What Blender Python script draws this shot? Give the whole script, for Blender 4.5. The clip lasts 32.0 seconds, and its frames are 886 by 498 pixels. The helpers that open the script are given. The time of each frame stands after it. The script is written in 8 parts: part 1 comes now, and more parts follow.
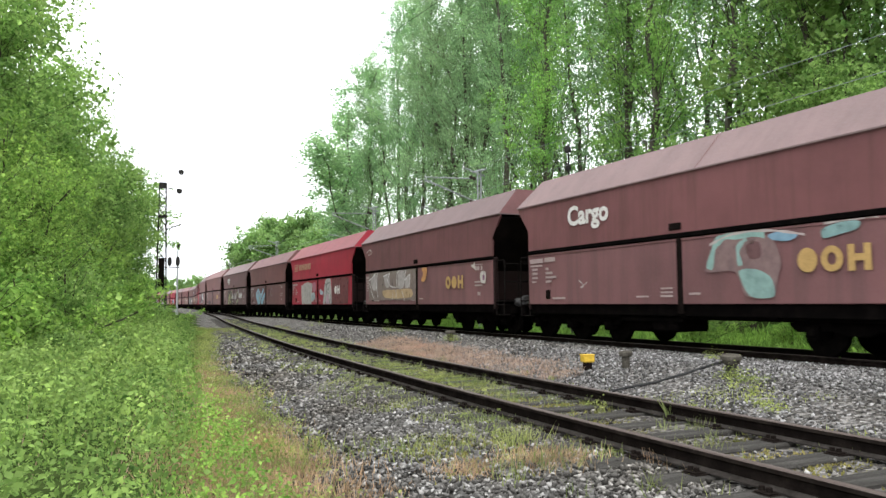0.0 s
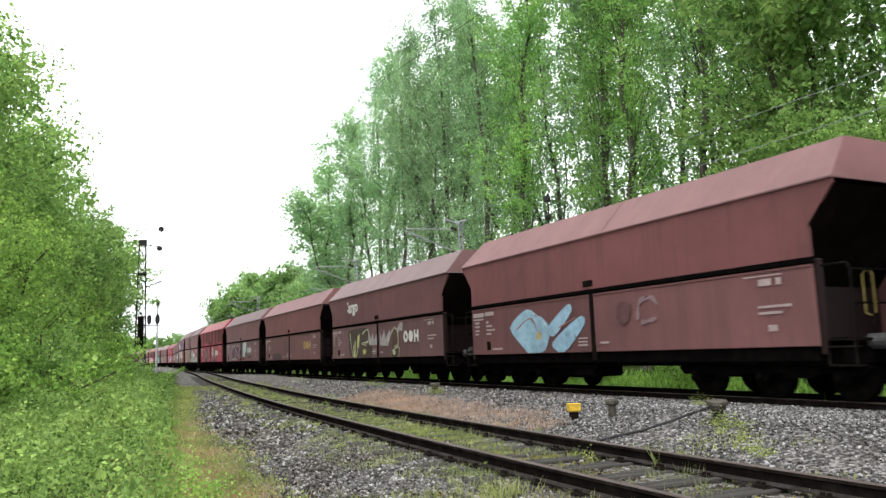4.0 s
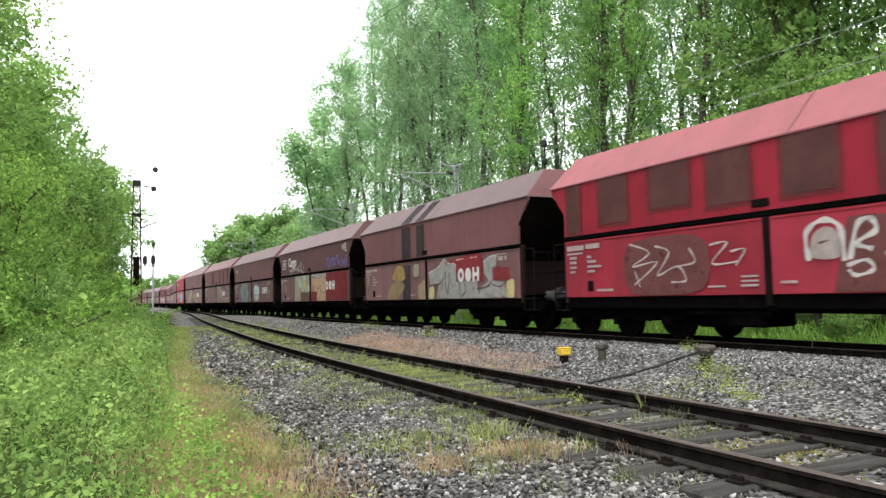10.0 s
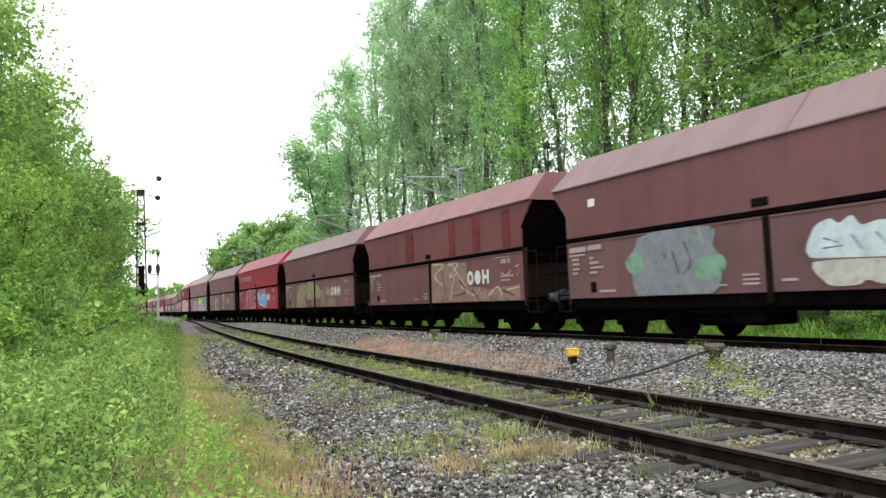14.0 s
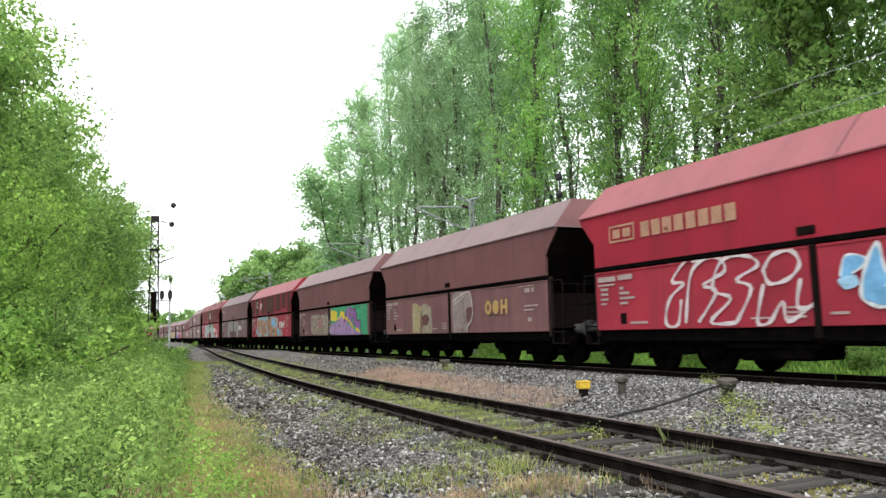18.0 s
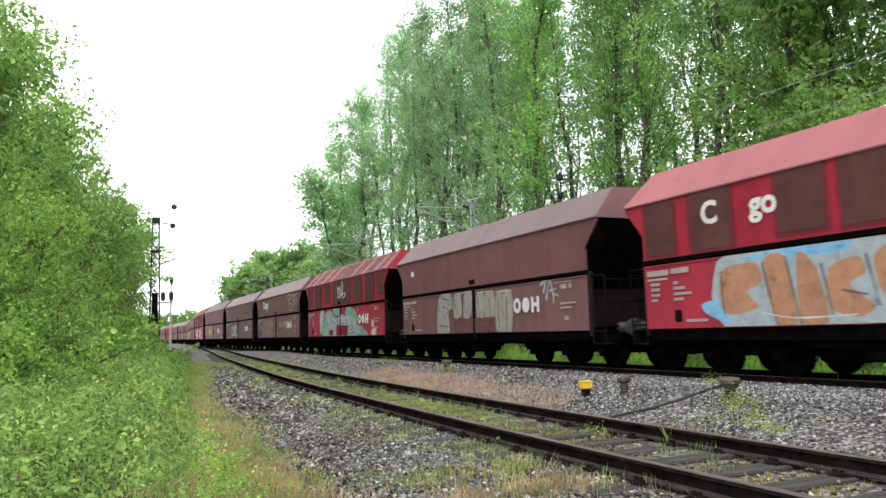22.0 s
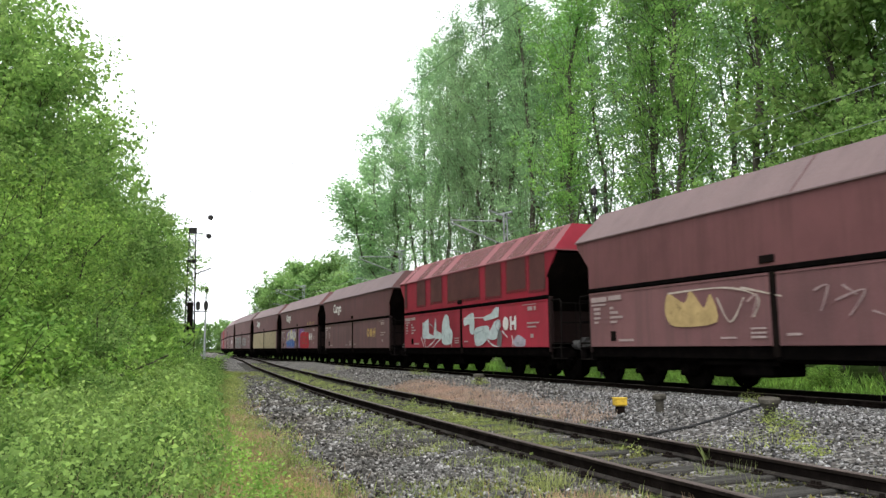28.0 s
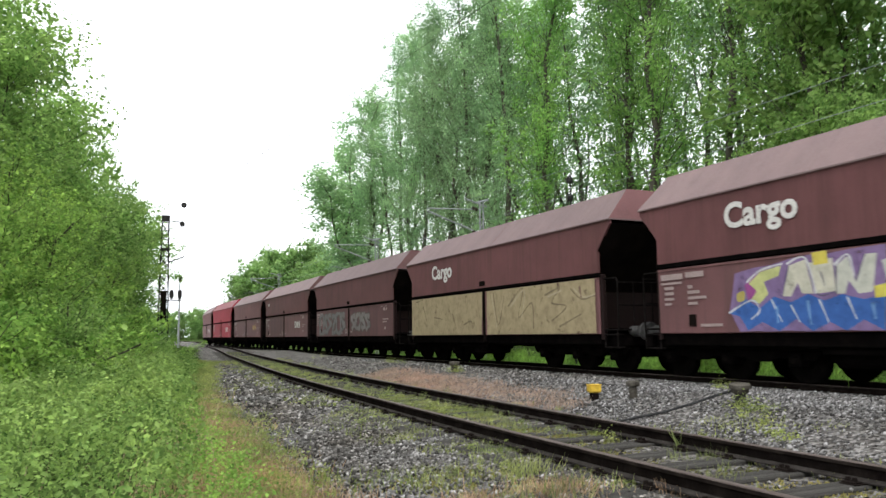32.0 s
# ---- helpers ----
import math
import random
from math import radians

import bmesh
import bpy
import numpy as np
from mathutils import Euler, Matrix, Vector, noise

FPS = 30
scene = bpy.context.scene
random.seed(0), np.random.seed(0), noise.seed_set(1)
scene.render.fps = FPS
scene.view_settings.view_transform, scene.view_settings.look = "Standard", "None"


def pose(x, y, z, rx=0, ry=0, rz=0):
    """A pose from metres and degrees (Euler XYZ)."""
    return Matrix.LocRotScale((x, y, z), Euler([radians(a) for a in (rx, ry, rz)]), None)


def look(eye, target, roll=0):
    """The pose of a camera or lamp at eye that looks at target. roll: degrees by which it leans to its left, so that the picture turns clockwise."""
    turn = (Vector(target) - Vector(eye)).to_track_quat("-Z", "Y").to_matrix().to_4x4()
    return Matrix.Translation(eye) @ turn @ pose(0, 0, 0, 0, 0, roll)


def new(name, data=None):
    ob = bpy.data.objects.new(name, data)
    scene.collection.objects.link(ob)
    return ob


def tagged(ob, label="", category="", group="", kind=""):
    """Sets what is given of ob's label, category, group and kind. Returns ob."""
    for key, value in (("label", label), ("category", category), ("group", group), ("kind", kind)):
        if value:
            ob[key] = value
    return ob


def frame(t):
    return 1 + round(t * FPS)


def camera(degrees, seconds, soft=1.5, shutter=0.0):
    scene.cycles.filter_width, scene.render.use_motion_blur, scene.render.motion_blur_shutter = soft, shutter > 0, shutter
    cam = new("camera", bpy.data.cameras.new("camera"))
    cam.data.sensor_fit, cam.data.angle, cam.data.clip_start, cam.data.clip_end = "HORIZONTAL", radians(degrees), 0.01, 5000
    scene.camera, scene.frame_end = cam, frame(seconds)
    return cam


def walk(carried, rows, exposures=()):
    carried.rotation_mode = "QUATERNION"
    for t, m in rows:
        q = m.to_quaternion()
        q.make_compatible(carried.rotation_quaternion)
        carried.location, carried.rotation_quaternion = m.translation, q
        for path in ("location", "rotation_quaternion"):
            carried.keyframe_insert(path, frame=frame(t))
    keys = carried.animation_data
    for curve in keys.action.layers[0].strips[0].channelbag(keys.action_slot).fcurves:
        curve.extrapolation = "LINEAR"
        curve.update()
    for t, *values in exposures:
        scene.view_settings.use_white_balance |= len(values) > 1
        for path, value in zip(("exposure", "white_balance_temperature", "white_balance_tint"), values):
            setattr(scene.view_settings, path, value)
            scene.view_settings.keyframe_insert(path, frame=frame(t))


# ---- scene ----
# ---------------- camera ----------------
cam = camera(62.0, 32.0, soft=1.4, shutter=0.2)
# seconds, x, y, z, rx, ry, rz: a camera held by hand on one spot beside the line
PATH = [
    (0, -0.002, -0.019, 1.097, 94.09, 0.47, -24.94),
    (0.5, -0.004, -0.003, 1.107, 95.94, -0.75, -25.43),
    (1, -0.026, -0.019, 1.08, 96.74, -0.17, -24.01),
    (1.5, -0.012, -0.007, 1.088, 96.95, -0.34, -25.07),
    (2, -0.019, -0.007, 1.091, 97.41, -0.68, -24.89),
    (2.5, 0.003, -0.008, 1.088, 97.74, -0.19, -24.74),
    (4.5, 0.013, -0.012, 1.101, 98.03, 2.15, -26.39),
    (5, 0.024, -0.02, 1.099, 96.71, 1.33, -26.52),
    (5.5, 0.044, -0.018, 1.096, 95.95, 1.34, -26.88),
    (6, 0.052, -0.008, 1.106, 95.1, 0.88, -26.9),
    (6.5, 0.055, -0.019, 1.108, 95.21, 1.13, -28.44),
    (7, 0.056, -0.014, 1.107, 95.76, 0.96, -28.62),
    (7.5, 0.05, -0.017, 1.101, 95.25, 1.28, -28.01),
    (8, 0.038, -0.008, 1.108, 94.36, 1.39, -27.29),
    (8.5, 0.044, 0.003, 1.092, 94.05, 1.51, -26.81),
    (9, 0.04, -0.002, 1.093, 93.77, 1.31, -26.63),
    (9.5, 0.045, -0.009, 1.083, 93.81, 1.32, -26.73),
    (10, 0.056, -0.01, 1.089, 93.71, 1.23, -26.54),
    (10.5, 0.04, -0.023, 1.098, 93.38, 0.97, -26.33),
    (11, 0.033, -0.012, 1.092, 94.05, -0.04, -26.47),
    (11.5, 0.029, -0.01, 1.082, 94.89, 0.94, -26.25),
    (12, 0.041, 0, 1.08, 95.24, 0.76, -26.11),
    (12.5, 0.027, -0.005, 1.081, 95.03, 1.3, -25.85),
    (13, 0.018, -0.007, 1.076, 94.63, 1.54, -25.92),
    (13.5, 0.005, -0.002, 1.079, 94.3, 1.95, -26.06),
    (14, 0.007, 0.004, 1.073, 94.04, 2.18, -26.2),
    (14.5, 0.019, 0.004, 1.076, 93.72, 2.32, -26.37),
    (16.5, 0.029, 0.015, 1.079, 95.14, 1.07, -25.59),
    (17, 0.012, 0.004, 1.083, 95.82, 0.98, -25.58),
    (17.5, 0.022, -0.003, 1.078, 96.3, 1.24, -25.51),
    (18, 0.006, -0.008, 1.079, 96.36, 1.41, -25.38),
    (18.5, 0.006, 0.013, 1.08, 96.41, 0.99, -25.21),
    (19, -0.001, 0.006, 1.078, 95.82, 1.47, -25.03),
    (19.5, -0.009, 0.01, 1.077, 95.78, 1.1, -25.05),
    (20, -0.012, 0.011, 1.07, 96.02, 1.07, -24.95),
    (20.5, -0.024, 0.016, 1.059, 96.11, 1.08, -24.65),
    (21, -0.011, 0.017, 1.058, 96.1, 0.95, -24.56),
    (21.5, -0.022, 0.01, 1.057, 96.12, 1.39, -24.93),
    (22, -0.015, -0.006, 1.078, 96.4, 1.6, -25.31),
    (22.5, -0.006, 0.016, 1.075, 97.43, 1.29, -25.36),
    (23, -0.025, 0, 1.083, 98.4, 0.92, -24.86),
    (23.5, -0.042, 0.002, 1.071, 98.39, 0.7, -23.66),
    (24, -0.036, 0.006, 1.068, 97.55, 1.06, -24.25),
    (24.5, -0.042, 0.001, 1.062, 97.07, 1.61, -23.71),
    (25, -0.046, -0.005, 1.066, 97.37, 1.14, -24.1),
    (25.5, -0.055, 0.006, 1.062, 97.38, 0.58, -23.64),
    (27.5, -0.043, 0.018, 1.06, 96.92, 0.63, -22.69),
    (28, -0.043, 0.021, 1.072, 97.48, 0.58, -22.95),
    (28.5, -0.036, 0.024, 1.062, 97.91, 0.92, -22.93),
    (29, -0.042, 0.021, 1.069, 97.17, 1.49, -22.5),
    (29.5, -0.041, 0.02, 1.062, 96.76, 1.62, -21.89),
    (30, -0.045, 0.01, 1.059, 97.37, 1.3, -21.83),
    (30.5, -0.042, 0.013, 1.057, 97.77, 1.15, -21.86),
    (31, -0.038, -0.002, 1.062, 98.12, 0.36, -22.04),
    (31.5, -0.03, -0.001, 1.05, 94.92, 3.04, -21.47),
    (32, -0.031, 0.026, 1.071, 96.54, 0.8, -24.78),
]
walk(cam, [(r[0], pose(*r[1:])) for r in PATH], exposures=[(0.0, 0.05), (5.0, 0.04), (9.0, 0.12), (14.0, 0.15), (18.0, 0.12), (22.0, 0.06), (24.0, -0.05), (28.0, -0.16), (32.0, -0.2)])

# ---------------- world and light ----------------
world = bpy.data.worlds.new("overcast_sky")
scene.world = world
world.use_nodes = True
wn, wl = world.node_tree.nodes, world.node_tree.links
wn.clear()
sky = wn.new("ShaderNodeTexSky")
sky.sky_type = "NISHITA"
sky.sun_disc = False
sky.sun_elevation = radians(60)
sky.sun_rotation = radians(150)
grey = wn.new("ShaderNodeHueSaturation")
grey.inputs["Saturation"].default_value = 0.15
cloud = wn.new("ShaderNodeMix")
cloud.data_type = "RGBA"
cloud.inputs["Factor"].default_value = 0.8
cloud.inputs["B"].default_value = (12.9, 13.2, 13.9, 1)
back = wn.new("ShaderNodeBackground")
back.inputs["Strength"].default_value = 0.18
wout = wn.new("ShaderNodeOutputWorld")
wl.new(sky.outputs[0], grey.inputs["Color"])
wl.new(grey.outputs[0], cloud.inputs["A"])
wl.new(cloud.outputs["Result"], back.inputs["Color"])
wl.new(back.outputs[0], wout.inputs["Surface"])
sun = bpy.data.lights.new("sun", "SUN")
sun.energy, sun.angle, sun.color = 2.3, radians(25), (1.0, 0.98, 0.96)
sun_ob = new("sun", sun)
sun_ob.matrix_world = look((-26, -46, 90), (0, 0, 0))

# ---------------- materials ----------------
def nodes_of(name):
    m = bpy.data.materials.new(name)
    m.use_nodes = True
    n, l = m.node_tree.nodes, m.node_tree.links
    return m, n, l, n["Principled BSDF"]


def noise_node(n, l, scale, detail=5, rough=0.6, coords="Object", stretch=(1, 1, 1)):
    tc = n.new("ShaderNodeTexCoord")
    mp = n.new("ShaderNodeMapping")
    mp.inputs["Scale"].default_value = stretch
    l.new(tc.outputs[coords], mp.inputs["Vector"])
    t = n.new("ShaderNodeTexNoise")
    t.inputs["Scale"].default_value, t.inputs["Detail"].default_value, t.inputs["Roughness"].default_value = scale, detail, rough
    l.new(mp.outputs[0], t.inputs["Vector"])
    return t.outputs["Fac"]


def ramp(n, l, fac, stops):
    r = n.new("ShaderNodeValToRGB")
    e = r.color_ramp.elements
    while len(e) < len(stops):
        e.new(0.5)
    for k, (p, c) in zip(e, stops):
        k.position, k.color = p, (*c, 1)
    l.new(fac, r.inputs["Fac"])
    return r.outputs["Color"]


def mixc(n, l, fac, a, b, mode="MIX"):
    m = n.new("ShaderNodeMix")
    m.data_type, m.blend_type = "RGBA", mode
    for sock, v in (("Factor", fac), ("A", a), ("B", b)):
        if isinstance(v, (int, float)):
            m.inputs[sock].default_value = v
        elif isinstance(v, tuple):
            m.inputs[sock].default_value = (*v, 1)
        else:
            l.new(v, m.inputs[sock])
    return m.outputs["Result"]


def bump(n, l, b, height, strength, distance):
    k = n.new("ShaderNodeBump")
    k.inputs["Strength"].default_value, k.inputs["Distance"].default_value = strength, distance
    l.new(height, k.inputs["Height"])
    l.new(k.outputs[0], b.inputs["Normal"])


def mottled(name, dark, mid, light, scale=3.0, fine=40.0, rough=0.8, metal=0.0, relief=0.3, depth=0.01, stretch=(1, 1, 1), spread=0.25, coords="Object"):
    """A surface of three tones at two scales with fine relief."""
    m, n, l, b = nodes_of(name)
    big = noise_node(n, l, scale, 6, 0.65, coords, stretch)
    small = noise_node(n, l, fine, 4, 0.6, coords, stretch)
    c = ramp(n, l, big, [(0.5 - spread, dark), (0.5, mid), (0.5 + spread, light)])
    k = ramp(n, l, small, [(0.3, (0.78, 0.78, 0.78)), (0.7, (1.15, 1.15, 1.15))])
    l.new(mixc(n, l, 1.0, c, k, "MULTIPLY"), b.inputs["Base Color"])
    b.inputs["Roughness"].default_value, b.inputs["Metallic"].default_value = rough, metal
    b.inputs["Specular IOR Level"].default_value = 0.0 if rough >= 0.95 else 0.08
    bump(n, l, b, small, relief, depth)
    return m


def wagon_paint(name, base, rust, dust, dusty):
    """Weathered wagon paint: faded patches, streaks that run down, settled dust."""
    m, n, l, b = nodes_of(name)
    info = n.new("ShaderNodeObjectInfo")
    big = noise_node(n, l, 0.55, 5, 0.6)
    streak = noise_node(n, l, 1.0, 5, 0.7, "Object", (1, 3.2, 0.18))
    fine = noise_node(n, l, 22, 4, 0.65)
    c = ramp(n, l, big, [(0.3, tuple(v * 0.76 for v in base)), (0.5, base), (0.72, tuple(v * 1.2 for v in base))])
    c = mixc(n, l, ramp(n, l, streak, [(0.48, (0, 0, 0)), (0.74, (0.7, 0.7, 0.7))]), c, rust)
    c = mixc(n, l, ramp(n, l, fine, [(0.4, (dusty * 0.5,) * 3), (0.75, (dusty, dusty, dusty))]), c, dust)
    tone = n.new("ShaderNodeHueSaturation")
    var = n.new("ShaderNodeMapRange")
    var.inputs["To Min"].default_value, var.inputs["To Max"].default_value = 0.85, 1.15
    l.new(info.outputs["Random"], var.inputs["Value"])
    l.new(var.outputs[0], tone.inputs["Value"])
    l.new(c, tone.inputs["Color"])
    l.new(tone.outputs[0], b.inputs["Base Color"])
    b.inputs["Roughness"].default_value = 0.62
    b.inputs["Specular IOR Level"].default_value = 0.12
    bump(n, l, b, mixc(n, l, 0.4, big, fine), 0.25, 0.02)
    return m


def leaf_material(name, dark, light, glow=0.35, clump=0.9, contrast=1.0):
    m, n, l, b = nodes_of(name)
    geo = n.new("ShaderNodeNewGeometry")
    info = n.new("ShaderNodeObjectInfo")
    big = noise_node(n, l, clump * 0.4, 3, 0.6)
    mid = noise_node(n, l, clump * 2.2, 3, 0.55)
    c = ramp(n, l, mid, [(0.3, dark), (0.7, light)])
    k = ramp(n, l, big, [(0.32, (0.7, 0.78, 0.72)), (0.68, (1.22, 1.16, 1.06))])
    c = mixc(n, l, 1.0, c, k, "MULTIPLY")
    lo, hi = 1 - 0.3 * contrast, 1 + 0.25 * contrast
    c = mixc(n, l, 1.0, c, ramp(n, l, geo.outputs["Random Per Island"], [(0.0, (lo, lo, lo)), (1.0, (hi, hi, hi * 0.95))]), "MULTIPLY")
    tone = n.new("ShaderNodeHueSaturation")
    var = n.new("ShaderNodeMapRange")
    var.inputs["To Min"].default_value, var.inputs["To Max"].default_value = 0.85, 1.2
    l.new(info.outputs["Random"], var.inputs["Value"])
    l.new(var.outputs[0], tone.inputs["Value"])
    l.new(c, tone.inputs["Color"])
    l.new(tone.outputs[0], b.inputs["Base Color"])
    b.inputs["Roughness"].default_value = 0.6
    b.inputs["Specular IOR Level"].default_value = 0.1
    tr = n.new("ShaderNodeBsdfTranslucent")
    l.new(tone.outputs[0], tr.inputs["Color"])
    mx = n.new("ShaderNodeMixShader")
    mx.inputs["Fac"].default_value = glow
    l.new(b.outputs[0], mx.inputs[1])
    l.new(tr.outputs[0], mx.inputs[2])
    l.new(mx.outputs[0], n["Material Output"].inputs["Surface"])
    return m


def plain_paint(name, base, rough=0.6):
    return mottled(name, tuple(v * 0.8 for v in base), base, tuple(min(1, v * 1.12) for v in base), 2.5, 30, rough, 0, 0.15, 0.004)


def worn_patch(name, base, cover=0.9, where=0.52):
    """A thin coat of other paint, ragged and worn through."""
    m, n, l, b = nodes_of(name)
    big = noise_node(n, l, 1.6, 5, 0.65)
    l.new(ramp(n, l, big, [(0.3, tuple(v * 0.75 for v in base)), (0.7, tuple(v * 1.2 for v in base))]), b.inputs["Base Color"])
    b.inputs["Roughness"].default_value, b.inputs["Specular IOR Level"].default_value = 0.75, 0.1
    thin = noise_node(n, l, 2.2, 8, 0.7)
    l.new(ramp(n, l, thin, [(where - 0.22, (0.05, 0.05, 0.05)), (where, (cover, cover, cover))]), b.inputs["Alpha"])
    return m


BROWN = (0.152, 0.061, 0.061)
M_BROWN = wagon_paint("brown_wagon_paint", BROWN, (0.08, 0.037, 0.033), (0.21, 0.14, 0.135), 0.14)
M_DARKBROWN = wagon_paint("dark_brown_wagon_paint", (0.116, 0.048, 0.047), (0.07, 0.034, 0.033), (0.2, 0.14, 0.14), 0.14)
M_REDBROWN = wagon_paint("red_brown_wagon_paint", (0.155, 0.056, 0.054), (0.085, 0.037, 0.034), (0.21, 0.14, 0.135), 0.14)
M_RED = wagon_paint("red_wagon_paint", (0.275, 0.014, 0.03), (0.17, 0.018, 0.026), (0.2, 0.08, 0.085), 0.1)
M_FLAP_BROWN = wagon_paint("faded_brown_flap_paint", (0.155, 0.067, 0.067), (0.085, 0.044, 0.043), (0.24, 0.18, 0.178), 0.22)
M_FLAP_DARK = wagon_paint("faded_dark_flap_paint", (0.126, 0.059, 0.058), (0.068, 0.039, 0.037), (0.23, 0.175, 0.172), 0.22)
M_FLAP_REDDISH = wagon_paint("faded_reddish_flap_paint", (0.135, 0.055, 0.053), (0.08, 0.039, 0.036), (0.21, 0.15, 0.145), 0.2)
M_FLAP_RED = wagon_paint("faded_red_flap_paint", (0.29, 0.021, 0.038), (0.18, 0.024, 0.034), (0.24, 0.1, 0.1), 0.12)
# Shade of the gap between wagons is mixed into this end paint
M_END_SHADED = wagon_paint("shaded_end_paint", (0.014, 0.007, 0.0065), (0.009, 0.005, 0.0045), (0.025, 0.016, 0.015), 0.12)
M_ROOF_BROWN = wagon_paint("dusty_brown_roof_paint", (0.152, 0.095, 0.092), (0.1, 0.062, 0.058), (0.25, 0.21, 0.207), 0.42)
M_ROOF_RED = wagon_paint("dusty_red_roof_paint", (0.24, 0.06, 0.068), (0.16, 0.05, 0.053), (0.29, 0.18, 0.18), 0.35)
M_ROOF_REDDISH = wagon_paint("dusty_reddish_roof_paint", (0.178, 0.086, 0.083), (0.12, 0.06, 0.057), (0.26, 0.18, 0.175), 0.38)
M_PATCH = worn_patch("brown_patch_paint", (0.092, 0.038, 0.034), 0.92, 0.34)
M_PATCH_SOFT = worn_patch("overspray_brown_paint", (0.1, 0.04, 0.036), 0.42, 0.4)
M_TINT = worn_patch("red_patch_paint", (0.17, 0.033, 0.035), 0.75, 0.45)
M_STRIPE = worn_patch("dark_stripe_paint", (0.045, 0.036, 0.038), 0.8, 0.42)
M_ROOF_PATCH = worn_patch("dusty_brown_roof_patch_paint", (0.17, 0.085, 0.08), 0.6, 0.42)
# Near-black: the shade beneath the wagons is worked into this colour
M_BLACK = mottled("shaded_underframe_black", (0.002, 0.0018, 0.0018), (0.0035, 0.003, 0.0028), (0.008, 0.0065, 0.006), 4, 50, 0.95)
# Near-black paints in the recess shade under the hood; small dark fittings share it
M_INSIDE = mottled("shaded_end_dark_fittings", (0.005, 0.004, 0.004), (0.009, 0.007, 0.006), (0.016, 0.011, 0.01), 2, 40, 0.95)
# Wheels, end platforms and handrails have shade darkened into their steel as well
M_WHEEL = mottled("shaded_worn_wheel_steel", (0.003, 0.0026, 0.0024), (0.0045, 0.004, 0.0036), (0.01, 0.008, 0.007), 6, 60, 0.96, 0.0)
M_GREY = mottled("shaded_dull_grey_steel", (0.004, 0.0035, 0.003), (0.008, 0.007, 0.0065), (0.02, 0.017, 0.016), 6, 50, 0.96, 0.0)
M_BUFFER = mottled("worn_buffer_steel", (0.03, 0.03, 0.03), (0.07, 0.068, 0.066), (0.13, 0.128, 0.125), 5, 50, 0.6, 0.2)
M_WHITE = plain_paint("chalky_white_lettering", (0.62, 0.6, 0.56))
M_YELLOWISH = plain_paint("aged_yellow_lettering", (0.43, 0.28, 0.11))
M_BAR = plain_paint("faded_stencil_paint", (0.34, 0.265, 0.25))
# Web is darker than its rust: shade under the rail head is painted in
M_RAILSIDE = mottled("shaded_rusty_web", (0.005, 0.004, 0.0035), (0.01, 0.008, 0.007), (0.024, 0.019, 0.016), 5, 60, 0.95, 0.0)
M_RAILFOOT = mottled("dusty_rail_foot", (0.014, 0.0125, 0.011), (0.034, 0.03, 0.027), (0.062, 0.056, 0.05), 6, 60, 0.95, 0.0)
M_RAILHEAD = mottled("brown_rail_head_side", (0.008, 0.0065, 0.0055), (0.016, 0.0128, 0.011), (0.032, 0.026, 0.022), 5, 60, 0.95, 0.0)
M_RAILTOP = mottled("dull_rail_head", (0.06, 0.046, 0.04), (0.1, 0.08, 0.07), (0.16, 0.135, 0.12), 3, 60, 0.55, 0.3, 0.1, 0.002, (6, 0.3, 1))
M_SLEEPER = mottled("weathered_sleeper_wood", (0.026, 0.024, 0.021), (0.058, 0.055, 0.049), (0.11, 0.105, 0.096), 2, 30, 0.9, 0, 0.8, 0.02, (0.5, 6, 3))
M_SIGNAL = mottled("tarred_lattice_steel", (0.02, 0.019, 0.018), (0.035, 0.033, 0.032), (0.06, 0.056, 0.054), 5, 40, 0.75, 0.2)
M_MASTGREY = mottled("galvanised_mast_steel", (0.24, 0.26, 0.26), (0.34, 0.36, 0.36), (0.44, 0.46, 0.46), 3, 30, 0.6, 0.2)
M_YELLOW = plain_paint("yellow_marker_paint", (0.6, 0.4, 0.05), 0.6)
M_PLATE = plain_paint("dull_yellow_plate_paint", (0.2, 0.155, 0.05), 0.6)
M_CONCRETE = mottled("mossy_concrete", (0.03, 0.028, 0.022), (0.075, 0.068, 0.056), (0.14, 0.13, 0.11), 6, 40, 0.95, 0, 0.6, 0.01)
M_WIRE = mottled("dark_cable", (0.02, 0.02, 0.02), (0.03, 0.03, 0.03), (0.05, 0.05, 0.05), 4, 30, 0.6)
M_CONTACT = mottled("oxidised_copper_wire", (0.2, 0.24, 0.23), (0.28, 0.33, 0.32), (0.36, 0.4, 0.4), 4, 30, 0.5, 0.3)
M_BARK = mottled("poplar_bark", (0.05, 0.045, 0.035), (0.11, 0.1, 0.08), (0.2, 0.19, 0.16), 2, 20, 0.95, 0, 1.0, 0.04, (1, 1, 0.25))
M_BARKDARK = mottled("dark_bark", (0.03, 0.026, 0.02), (0.06, 0.052, 0.04), (0.1, 0.09, 0.07), 2, 20, 0.95, 0, 1.0, 0.04, (1, 1, 0.25))
# Paler and bluer than the near poplars: distance haze is put into this colour
M_LEAF_HAZYPOP = leaf_material("hazed_poplar_leaves", (0.23, 0.39, 0.21), (0.46, 0.66, 0.38), 0.65, 0.7, 0.7)
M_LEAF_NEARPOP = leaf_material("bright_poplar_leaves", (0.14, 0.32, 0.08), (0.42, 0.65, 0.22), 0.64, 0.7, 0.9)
M_LEAF_LEFT = leaf_material("broad_leaves", (0.105, 0.22, 0.055), (0.39, 0.57, 0.19), 0.59, 0.9, 1.0)
